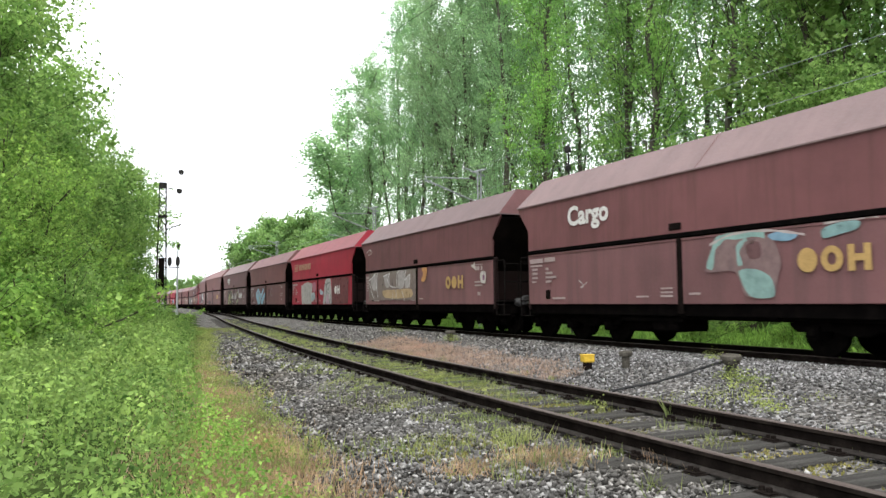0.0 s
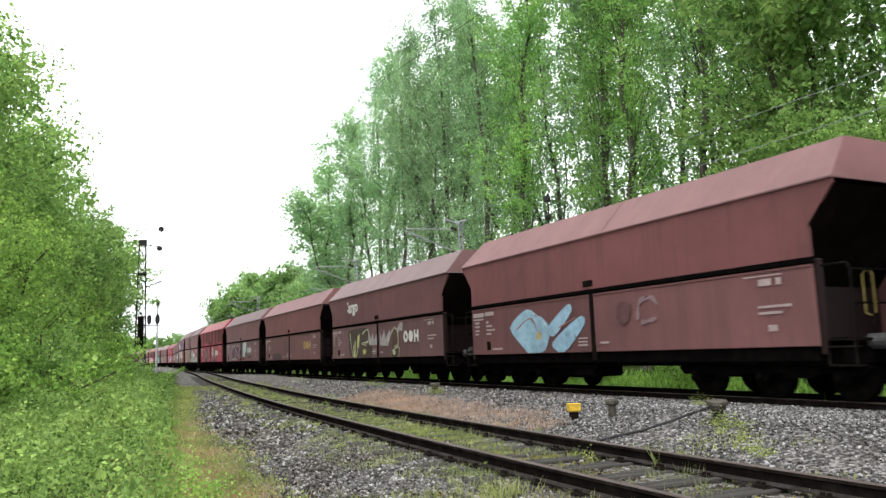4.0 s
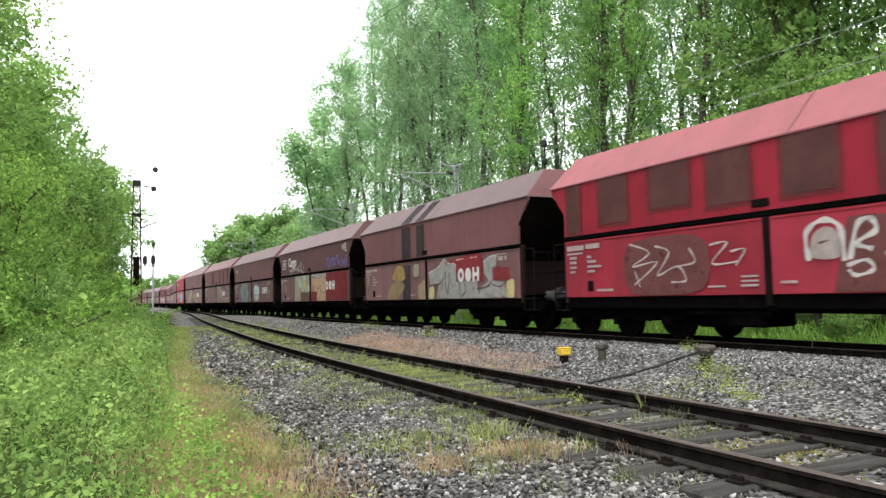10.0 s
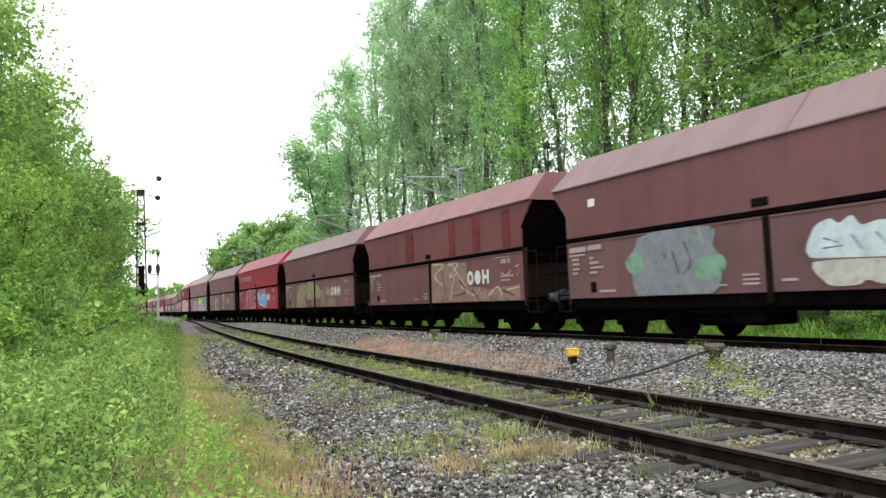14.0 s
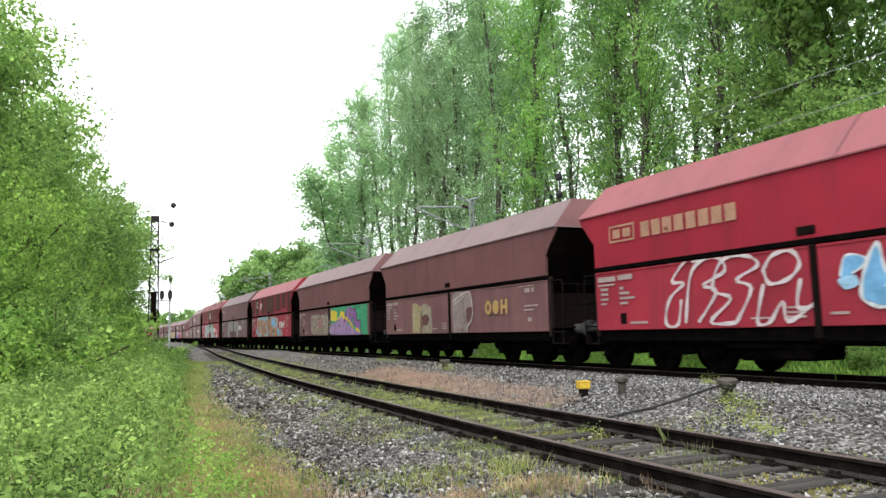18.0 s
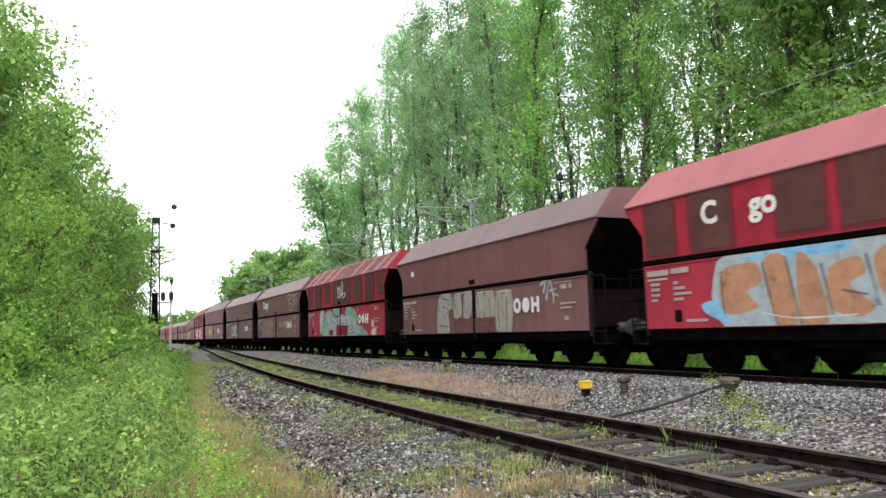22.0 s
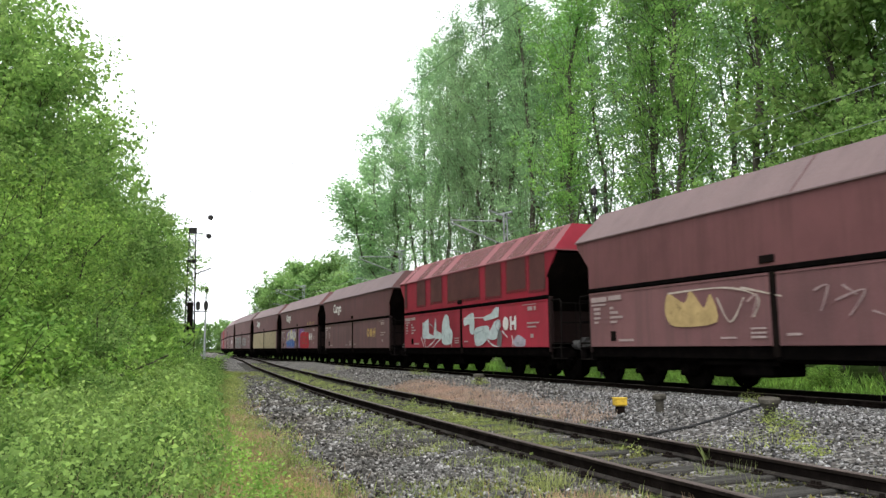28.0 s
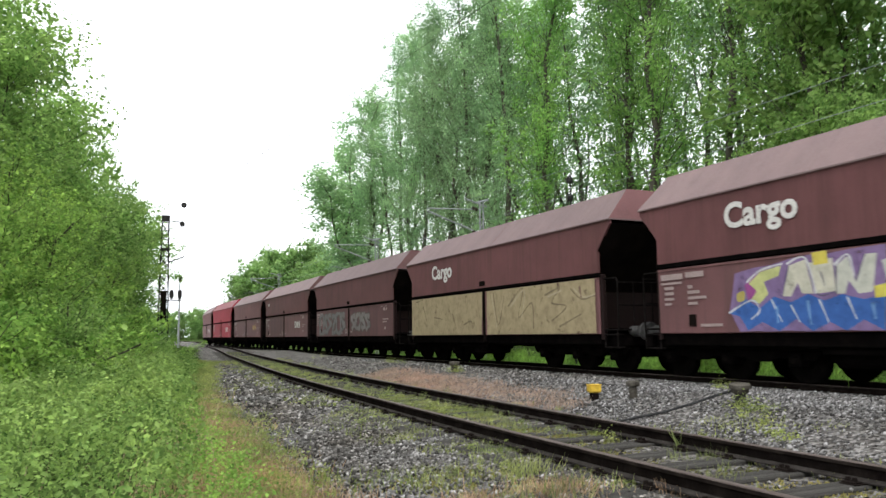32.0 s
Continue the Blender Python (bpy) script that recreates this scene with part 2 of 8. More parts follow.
# Lightened leaf colour holds the haze over the distant crowns
M_LEAF_FAR = leaf_material("hazed_far_leaves", (0.15, 0.28, 0.1), (0.38, 0.56, 0.22), 0.55, 0.5, 0.7)
M_NETTLE = leaf_material("nettle_leaves", (0.06, 0.135, 0.03), (0.41, 0.575, 0.18), 0.48, 1.4, 1.1)
M_BUSH = leaf_material("bright_bush_leaves", (0.085, 0.205, 0.037), (0.4, 0.59, 0.15), 0.53, 1.6, 1.2)
M_EMBANK = leaf_material("shaded_lineside_leaves", (0.1, 0.2, 0.04), (0.34, 0.56, 0.13), 0.45, 3.0, 1.5)
M_WEED = leaf_material("yellow_green_weeds", (0.16, 0.21, 0.06), (0.42, 0.47, 0.17), 0.4, 2.0, 0.9)
M_GRASS = leaf_material("grass_blades", (0.15, 0.19, 0.06), (0.36, 0.4, 0.17), 0.35, 2.0, 0.9)
M_DRY = leaf_material("dry_pink_grass", (0.34, 0.22, 0.18), (0.6, 0.44, 0.37), 0.3, 2.0, 0.9)
M_STRAW = leaf_material("dry_red_straw", (0.3, 0.18, 0.12), (0.58, 0.42, 0.29), 0.3, 2.0, 1.0)
M_MOSS = leaf_material("moss_tufts", (0.12, 0.13, 0.04), (0.28, 0.25, 0.09), 0.2)


# ---------------- mesh building ----------------
class Shape:
    """Collects faces of one mesh."""

    def __init__(self):
        self.v, self.f, self.m = [], [], []

    def add(self, verts, faces, slot=0):
        o = len(self.v)
        self.v.extend(verts)
        self.f.extend(tuple(i + o for i in f) for f in faces)
        self.m.extend([slot] * len(faces))
        return self

    def box(self, x0, x1, y0, y1, z0, z1, c=0.0, slot=0):
        """A box, with its edges chamfered by c."""
        if c <= 0:
            v = [(x, y, z) for x in (x0, x1) for y in (y0, y1) for z in (z0, z1)]
            return self.add(v, [(0, 1, 3, 2), (4, 6, 7, 5), (0, 4, 5, 1), (2, 3, 7, 6), (0, 2, 6, 4), (1, 5, 7, 3)], slot)
        bm = bmesh.new()
        bmesh.ops.create_cube(bm, size=1, matrix=Matrix.Translation(((x0 + x1) / 2, (y0 + y1) / 2, (z0 + z1) / 2)) @ Matrix.Diagonal((x1 - x0, y1 - y0, z1 - z0, 1)))
        bmesh.ops.bevel(bm, geom=bm.edges[:], offset=c, segments=1, affect="EDGES", profile=0.5)
        bm.verts.index_update()
        self.add([tuple(p.co) for p in bm.verts], [tuple(p.index for p in f.verts) for f in bm.faces], slot)
        bm.free()
        return self

    def extrude(self, outline, y0, y1, axis="y", slot=0):
        """A prism: a closed outline of (a, b) pairs swept along an axis."""
        n = len(outline)
        if axis == "y":
            v = [(a, y, b) for y in (y0, y1) for a, b in outline]
        elif axis == "x":
            v = [(x, a, b) for x in (y0, y1) for a, b in outline]
        else:
            v = [(a, b, z) for z in (y0, y1) for a, b in outline]
        f = [(i, (i + 1) % n, (i + 1) % n + n, i + n) for i in range(n)] + [tuple(range(n))[::-1], tuple(range(n, 2 * n))]
        return self.add(v, f, slot)

    def tube(self, points, radii, sides=8, slot=0, cap=True):
        """A round bar through points."""
        pts = [Vector(p) for p in points]
        if isinstance(radii, (int, float)):
            radii = [radii] * len(pts)
        rings = []
        for i, p in enumerate(pts):
            d = (pts[min(i + 1, len(pts) - 1)] - pts[max(i - 1, 0)]).normalized()
            a = d.cross(Vector((0, 0, 1)) if abs(d.z) < 0.9 else Vector((0, 1, 0))).normalized()
            b = d.cross(a)
            rings.append([tuple(p + radii[i] * (math.cos(t) * a + math.sin(t) * b)) for t in [2 * math.pi * k / sides for k in range(sides)]])
        v = [q for r in rings for q in r]
        f = [(i * sides + k, i * sides + (k + 1) % sides, (i + 1) * sides + (k + 1) % sides, (i + 1) * sides + k) for i in range(len(pts) - 1) for k in range(sides)]
        if cap:
            f += [tuple(range(sides))[::-1], tuple(range((len(pts) - 1) * sides, len(pts) * sides))]
        return self.add(v, f, slot)

    def disc(self, centre, radius, width, axis="x", sides=20, slot=0):
        c = Vector(centre)
        d = Vector((1, 0, 0)) if axis == "x" else Vector((0, 1, 0)) if axis == "y" else Vector((0, 0, 1))
        return self.tube([c - d * width / 2, c + d * width / 2], radius, sides, slot)

    def mesh(self, name, *materials):
        me = bpy.data.meshes.new(name)
        me.from_pydata(self.v, [], self.f)
        for m in materials:
            me.materials.append(m)
        if len(materials) > 1:
            me.polygons.foreach_set("material_index", self.m)
        me.update()
        return me


def soup(name, verts, faces_n, material):
    """A mesh of many separate polygons with faces_n corners each, from an array of corners."""
    me = bpy.data.meshes.new(name)
    nv = len(verts)
    nf = nv // faces_n
    me.vertices.add(nv)
    me.vertices.foreach_set("co", np.asarray(verts, dtype=np.float32).ravel())
    me.loops.add(nv)
    me.loops.foreach_set("vertex_index", np.arange(nv, dtype=np.int32))
    me.polygons.add(nf)
    me.polygons.foreach_set("loop_start", np.arange(0, nv, faces_n, dtype=np.int32))
    me.polygons.foreach_set("loop_total", np.full(nf, faces_n, dtype=np.int32))
    me.materials.append(material)
    me.update(calc_edges=True)
    return me


def part(name, data, parent, label="", m=None):
    ob = new(name, data)
    ob.parent = parent
    if m is not None:
        ob.matrix_basis = m
    if label:
        ob["label"] = label
    return ob


def thing(name, label, category, group="", kind="", m=None, data=None):
    ob = new(name, data)
    if data is None:
        ob.empty_display_size = 0.3
    if m is not None:
        ob.matrix_basis = m
    return tagged(ob, label, category, group, kind)


def leaf_quads(rng, centres, size, flat=0.4, facing=None):
    """Leaf-shaped four-cornered blades at the centres, turned at random or roughly the way they face."""
    n = len(centres)
    nrm = rng.normal(size=(n, 3))
    if facing is not None:
        nrm = nrm * 0.33 + facing
    nrm[:, 2] += flat * 2
    nrm /= np.linalg.norm(nrm, axis=1)[:, None]
    a = np.cross(nrm, rng.normal(size=(n, 3)))
    a /= np.linalg.norm(a, axis=1)[:, None] + 1e-9
    b = np.cross(nrm, a)
    s = (size * rng.uniform(0.6, 1.3, n))[:, None]
    bend = nrm * s * 0.12
    q = np.stack([centres - a * s * 0.5, centres + b * s * 0.3 + bend, centres + a * s * 0.5, centres - b * s * 0.3 + bend], 1)
    return q.reshape(-1, 3)


# ---------------- plan of the lines ----------------
RAIL = 0.0            # top of the rails
MAIN_X = 13.2         # middle of the main line where it runs straight


def smooth(a, b, v):
    t = min(1.0, max(0.0, (v - a) / (b - a)))
    return t * t * (3 - 2 * t)


def main_x(y):
    """The main line swings a little to one side beyond the points."""
    return MAIN_X + 6.0 * smooth(84, 175, y) - 5.0 * smooth(190, 420, y)


SIDING_Y = (-40, 6, 10, 14, 18, 22, 30, 46, 67, 80, 104, 130)
SIDING_X = (4.78, 4.78, 4.93, 5.08, 5.3, 5.58, 6.27, 7.75, 10.05, 11.3, 13.3, 14.6)


def siding_x(y):
    s = 0.0
    for d in (-3, -1.5, 0, 1.5, 3):
        s += float(np.interp(y + d, SIDING_Y, SIDING_X)) / 5
    return s


def edge_x(y):
    """Where the plants end and the stones begin."""
    return float(np.interp(y, (-10, 5, 7, 11, 17.7, 42, 80, 120), (0.6, 1.15, 1.35, 1.55, 2.0, 5.3, 9.5, 11.5)))


def ground_z(x, y):
    """Height of the ground."""
    sx = siding_x(y)
    mx = main_x(y)
    z = -0.24
    if x < sx:
        z = -0.24 + 0.12 * smooth(edge_x(y) + 0.3, edge_x(y) - 1.5, x) if x < edge_x(y) + 0.3 else -0.24
        z += 0.05 * smooth(sx - 2.2, sx - 1.0, x)
    elif x < mx - 1.0:
        gap = mx - sx
        rise = 0.27 * smooth(sx + 0.9, sx + min(3.6, gap * 0.4), x) * smooth(1.5, 5.5, gap)
        rise -= 0.14 * smooth(sx + 3.2, mx - 2.0, x) * smooth(4.5, 6.5, gap)
        z = -0.19 + rise - 0.12 * smooth(mx - 1.75, mx - 1.1, x) * smooth(1.5, 5.5, gap)
    else:
        z = -0.19 - 0.25 * smooth(mx + 2.0, mx + 3.2, x) + 0.5 * smooth(mx + 4, mx + 9, x)
    return z


# ---------------- ground ----------------
def ground_material(name, dark, mid, light, cell):
    m, n, l, b = nodes_of(name)
    vor = n.new("ShaderNodeTexVoronoi")
    tc = n.new("ShaderNodeTexCoord")
    vor.inputs["Scale"].default_value = cell
    l.new(tc.outputs["Object"], vor.inputs["Vector"])
    sep = n.new("ShaderNodeSeparateColor")
    l.new(vor.outputs["Color"], sep.inputs[0])
    c = ramp(n, l, sep.outputs[0], [(0.0, dark), (0.55, mid), (1.0, light)])
    big = noise_node(n, l, 0.5, 5, 0.65)
    k = ramp(n, l, big, [(0.3, (0.7, 0.68, 0.62)), (0.7, (1.15, 1.12, 1.08))])
    l.new(mixc(n, l, 1.0, c, k, "MULTIPLY"), b.inputs["Base Color"])
    b.inputs["Roughness"].default_value = 0.95
    b.inputs["Specular IOR Level"].default_value = 0.08
    bump(n, l, b, vor.outputs["Distance"], 1.0, 0.04)
    return m


M_GRAVEL = ground_material("ballast_bed", (0.03, 0.028, 0.026), (0.105, 0.1, 0.096), (0.29, 0.285, 0.28), 22)
M_SOIL = mottled("grassy_soil", (0.02, 0.035, 0.01), (0.04, 0.065, 0.018), (0.08, 0.11, 0.035), 0.6, 12, 0.95, 0, 0.8, 0.05)


def stone_material(name, tones, dirt):
    m, n, l, b = nodes_of(name)
    geo = n.new("ShaderNodeNewGeometry")
    big = noise_node(n, l, 0.55, 5, 0.65)
    c = ramp(n, l, geo.outputs["Random Per Island"], tones)
    k = ramp(n, l, big, [(0.34, dirt), (0.64, (1.08, 1.08, 1.08))])
    fine = noise_node(n, l, 45, 3, 0.6)
    l.new(mixc(n, l, 1.0, c, k, "MULTIPLY"), b.inputs["Base Color"])
    b.inputs["Roughness"].default_value = 0.9
    b.inputs["Specular IOR Level"].default_value = 0.1
    bump(n, l, b, fine, 0.5, 0.008)
    return m


M_STONE = stone_material("clean_ballast_stones", [(0.0, (0.03, 0.029, 0.028)), (0.4, (0.11, 0.108, 0.105)), (0.8, (0.23, 0.227, 0.222)), (1.0, (0.46, 0.455, 0.45))], (0.76, 0.74, 0.71))
M_STONE_DIRTY = stone_material("dirty_ballast_stones", [(0.0, (0.022, 0.021, 0.019)), (0.4, (0.095, 0.093, 0.088)), (0.8, (0.19, 0.186, 0.178)), (1.0, (0.45, 0.445, 0.43))], (0.68, 0.63, 0.56))

gx = sorted(set([-1500, -700, -300, -150, -80, -45, -28, -18, -12, -8] + [round(-6 + 0.4 * i, 2) for i in range(64)] + [21, 24, 28, 34, 42, 60, 90, 150, 300, 700, 1500]))
gy = sorted(set([-1200, -500, -200, -80, -40, -20, -10, -5] + [round(-2 + 0.7 * i, 2) for i in range(70)] + [50 + 3 * i for i in range(30)] + [145, 155, 170, 190, 220, 260, 310, 380, 480, 650, 900, 1300, 2200]))
gs = Shape()
gverts = []
for y in gy:
    for x in gx:
        lump = 0.03 * noise.noise(Vector((x * 0.8, y * 0.8, 0))) if abs(x) < 30 and -10 < y < 60 else 0
        gverts.append((x, y, ground_z(x, y) + lump))
W = len(gx)
gfaces, gm = [], []
for j in range(len(gy) - 1):
    for i in range(W - 1):
        cx, cy = (gx[i] + gx[i + 1]) / 2, (gy[j] + gy[j + 1]) / 2
        gfaces.append((j * W + i, j * W + i + 1, (j + 1) * W + i + 1, (j + 1) * W + i))
        gm.append(0 if edge_x(cy) - 0.4 + 0.5 * noise.noise(Vector((cy, cx, 3))) < cx < main_x(cy) + 2.6 else 1)
gs.v, gs.f, gs.m = gverts, gfaces, gm
ground = thing("ground", "flat railway ground of grey ballast with grass beyond", "ground", kind="structure", data=gs.mesh("ground", M_GRAVEL, M_SOIL))

# ---------------- rails ----------------
RAIL_OUTLINE = [(-0.0625, -0.149), (-0.0625, -0.138), (-0.012, -0.118), (-0.009, -0.05), (-0.0335, -0.036), (-0.0335, -0.008), (-0.026, 0.0),
                (0.026, 0.0), (0.0335, -0.008), (0.0335, -0.036), (0.009, -0.05), (0.012, -0.118), (0.0625, -0.138), (0.0625, -0.149)]


def rail_mesh(name, centre, offset, ys):
    s = Shape()
    n = len(RAIL_OUTLINE)
    for y in ys:
        dx = (centre(y + 0.5) - centre(y - 0.5))
        q = 1 / math.hypot(1, dx)
        px, py = centre(y) + offset * q, y - offset * dx * q
        s.v.extend((px + a * q, py - a * dx * q, RAIL + b) for a, b in RAIL_OUTLINE)
    for i in range(len(ys) - 1):
        for k in range(n):
            s.f.append((i * n + k, i * n + (k + 1) % n, (i + 1) * n + (k + 1) % n, (i + 1) * n + k))
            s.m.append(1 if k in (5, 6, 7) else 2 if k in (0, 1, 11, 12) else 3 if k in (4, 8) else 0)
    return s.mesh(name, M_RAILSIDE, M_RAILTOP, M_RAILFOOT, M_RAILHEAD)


siding = thing("siding_track", "rusty siding rails on half-buried weathered wooden sleepers", "railway track", kind="structure")
ys_s = [-40, -20, -10] + [-5 + 1.5 * i for i in range(68)]
for off in (-0.7505, 0.7505):
    part("rail", rail_mesh("rail", siding_x, off, ys_s), siding)
main_line = thing("main_track", "main line rails on dark sleepers in ballast", "railway track", kind="structure")
ys_m = [-60, -30, 0, 20, 40, 60, 75] + [80 + 6 * i for i in range(60)]
for off in (-0.7505, 0.7505):
    part("rail", rail_mesh("rail", main_x, off, ys_m), main_line)


# ---------------- hopper wagons ----------------
LOW, SEAM, EAVE, RIDGE = 1.0, 2.53, 3.95, 4.8
HW = 1.5              # half the width
LOWER_END, EAVE_END, ROOF_END = 6.365, 6.915, 6.72


def wagon_meshes(paint, flap_paint, roof_paint, tag):
    d = {}
    # upper side wall: a plate with cut lower corners
    prof = [(-LOWER_END, SEAM + 0.06), (LOWER_END, SEAM + 0.06), (LOWER_END, 3.18), (EAVE_END, 3.82), (EAVE_END, EAVE), (-EAVE_END, EAVE), (-EAVE_END, 3.82), (-LOWER_END, 3.18)]
    d["side"] = Shape().extrude(prof, -HW, -HW + 0.06, "x").mesh("side_wall_" + tag, paint)
    # roof: two slopes, a flat top and the sloping hoods at both ends
    s = Shape()
    e, r = EAVE_END + 0.03, ROOF_END
    o, rw = HW + 0.04, 0.74
    v = [(-o, -e, EAVE), (-o, e, EAVE), (-rw, r, RIDGE), (-rw, -r, RIDGE), (rw, -r, RIDGE), (rw, r, RIDGE), (o, e, EAVE), (o, -e, EAVE),
         (-o, -e, EAVE - 0.035), (-o, e, EAVE - 0.035), (o, e, EAVE - 0.035), (o, -e, EAVE - 0.035)]
    s.add(v, [(0, 3, 2, 1), (3, 4, 5, 2), (4, 7, 6, 5), (8, 0, 1, 9), (6, 7, 11, 10), (7, 0, 8, 11), (1, 6, 10, 9)])
    d["roof"] = s.mesh("roof_" + tag, roof_paint)
    d["hood"] = Shape().add([v[1], v[2], v[5], v[6]], [(0, 1, 2, 3)]).mesh("roof_hood_" + tag, flap_paint)
    # lower discharge flap with a folded rim
    s = Shape()
    y0, y1 = 0.075, LOWER_END
    s.box(-HW, -HW + 0.05, y0, y1, LOW, SEAM - 0.06, 0.012)
    d["flap"] = s.mesh("flap_" + tag, flap_paint)
    d["rim"] = Shape().box(-HW - 0.016, -HW + 0.002, y0 + 0.01, y1 - 0.01, SEAM - 0.12, SEAM - 0.075, 0.006).mesh("rim_" + tag, flap_paint)
    d["end_wall"] = Shape().box(-HW + 0.1, HW - 0.1, 5.55, 5.62, 1.15, 2.7).mesh("end_wall_" + tag, M_END_SHADED)
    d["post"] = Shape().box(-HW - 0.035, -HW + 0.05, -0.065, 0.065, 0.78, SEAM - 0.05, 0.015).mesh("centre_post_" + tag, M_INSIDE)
    d["corner"] = Shape().box(-HW + 0.03, -HW + 0.17, LOWER_END - 0.02, LOWER_END + 0.1, 0.85, 2.55, 0.02).mesh("corner_post_" + tag, M_END_SHADED)
    return d


def common_wagon_meshes():
    d = {}
    j = Shape()
    for sx in (-1, 1):
        j.add([(sx * (HW + 0.045), -0.62, EAVE + 0.006), (sx * (HW + 0.045), -0.59, EAVE + 0.006), (sx * 0.745, -0.59, RIDGE + 0.008), (sx * 0.745, -0.62, RIDGE + 0.008)], [(0, 1, 2, 3)])
    j.add([(-0.745, -0.62, RIDGE + 0.008), (-0.745, -0.59, RIDGE + 0.008), (0.745, -0.59, RIDGE + 0.008), (0.745, -0.62, RIDGE + 0.008)], [(0, 1, 2, 3)])
    d["roof_joint"] = j.mesh("roof_joint", M_DARKBROWN)
    d["yellow_handle"] = Shape().tube([(-0.85, 6.84, 1.55), (-0.85, 6.84, 2.22), (-0.85, 6.88, 2.29), (-0.85, 6.98, 2.29), (-0.85, 7.02, 2.22), (-0.85, 7.02, 1.55), (-0.85, 6.95, 1.5), (-0.85, 6.84, 1.55)], 0.016, 8).mesh("yellow_handle", M_PLATE)
    d["seam"] = Shape().box(-HW - 0.03, -HW + 0.04, -LOWER_END - 0.05, LOWER_END + 0.05, SEAM - 0.06, SEAM + 0.06, 0.02).mesh("seam_rail", M_BLACK)
    # sloping hopper end under the hood
    s = Shape()
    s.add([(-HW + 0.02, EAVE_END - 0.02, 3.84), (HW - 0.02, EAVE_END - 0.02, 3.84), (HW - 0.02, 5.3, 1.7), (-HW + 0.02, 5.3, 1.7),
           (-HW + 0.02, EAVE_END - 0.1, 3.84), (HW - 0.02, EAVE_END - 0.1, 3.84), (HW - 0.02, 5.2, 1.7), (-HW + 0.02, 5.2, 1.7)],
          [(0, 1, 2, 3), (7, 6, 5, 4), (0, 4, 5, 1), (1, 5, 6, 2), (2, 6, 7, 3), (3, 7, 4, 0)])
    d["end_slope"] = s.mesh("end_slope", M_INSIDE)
    # underframe: sole bars, cross bearers, hopper bottom
    s = Shape()
    for x in (-1.2, 1.2):
        s.box(x - 0.08, x + 0.08, -6.9, 6.9, 0.66, 1.02, 0.02)
    for y in (-6.85, -4.8, -2.4, 0, 2.4, 4.8, 6.85):
        s.box(-1.42, 1.42, y - 0.1, y + 0.1, 0.7, 0.98)
    s.add([(-1.3, -5.2, 1.4), (1.3, -5.2, 1.4), (1.3, 5.2, 1.4), (-1.3, 5.2, 1.4), (-0.5, -5.0, 0.62), (0.5, -5.0, 0.62), (0.5, 5.0, 0.62), (-0.5, 5.0, 0.62)],
          [(0, 4, 5, 1), (1, 5, 6, 2), (2, 6, 7, 3), (3, 7, 4, 0), (4, 7, 6, 5)])
    s.box(-1.44, 1.44, -6.3, 6.3, 0.74, 0.99)
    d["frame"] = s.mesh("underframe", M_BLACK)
    # brake gear and reservoirs hung beside the middle
    s = Shape()
    s.box(-1.3, -0.3, 0.35, 1.2, 0.36, 0.8, 0.05)
    s.tube([(-0.95, 1.3, 0.52), (-0.95, 2.2, 0.52)], 0.2, 14)
    s.box(-1.34, -1.28, 0.1, 2.3, 0.6, 0.68)
    d["brake_gear"] = s.mesh("brake_gear", M_BLACK)
    # end platform with steps
    s = Shape()
    s.box(-1.42, 1.42, 6.35, 7.02, 1.08, 1.13, 0.01)
    for z in (0.66, 0.98):
        s.box(-1.44, -1.2, 6.45, 6.98, z - 0.02, z + 0.02, 0.008)
        s.box(1.2, 1.44, 6.45, 6.98, z - 0.02, z + 0.02, 0.008)
    for y in (6.46, 6.97):
        s.box(-1.43, -1.4, y - 0.015, y + 0.015, 0.64, 1.1)
        s.box(1.4, 1.43, y - 0.015, y + 0.015, 0.64, 1.1)
    d["platform"] = s.mesh("end_platform", M_GREY)
    s = Shape()
    s.tube([(-1.4, 6.45, 2.42), (-1.4, 6.95, 2.42), (-1.4, 7.0, 2.34), (-1.4, 7.0, 1.12)], 0.022, 8)
    s.tube([(1.4, 6.45, 2.42), (1.4, 6.95, 2.42), (1.4, 7.0, 2.34), (1.4, 7.0, 1.12)], 0.022, 8)
    s.tube([(-1.4, 7.0, 1.72), (1.4, 7.0, 1.72)], 0.02, 8)
    s.tube([(-1.4, 7.0, 2.3), (1.4, 7.0, 2.3)], 0.02, 8)
    for x in (-0.9, -0.3, 0.3, 0.9):
        s.tube([(x, 7.0, 2.3), (x, 7.0, 1.12)], 0.016, 6)
    d["handrail"] = s.mesh("handrail", M_GREY)
    # centre coupler
    s = Shape()
    s.box(-0.16, 0.16, 6.7, 7.2, 0.9, 1.16, 0.03)
    s.box(-0.24, 0.24, 7.15, 7.49, 0.86, 1.2, 0.05)
    d["coupler"] = s.mesh("coupler", M_BLACK)
    s = Shape()
    s.tube([(-0.88, 6.9, 1.06), (-0.88, 7.22, 1.06), (-0.88, 7.22, 1.06), (-0.88, 7.4, 1.06)], [0.14, 0.14, 0.1, 0.1], 14)
    s.tube([(-0.88, 7.38, 1.06), (-0.88, 7.42, 1.06), (-0.88, 7.44, 1.06)], [0.22, 0.225, 0.2], 18)
    d["buffer"] = s.mesh("buffer", M_BUFFER)
    # bogie frame with three axle boxes a side
    s = Shape()
    for x in (-1.06, 1.06):
        prof = [(-2.25, 0.62), (-1.95, 0.74), (-0.9, 0.82), (0.9, 0.82), (1.95, 0.74), (2.25, 0.62), (2.1, 0.46), (1.3, 0.5), (1.05, 0.42), (0.62, 0.42), (0.4, 0.52), (-0.4, 0.52), (-0.62, 0.42), (-1.05, 0.42), (-1.3, 0.5), (-2.1, 0.46)]
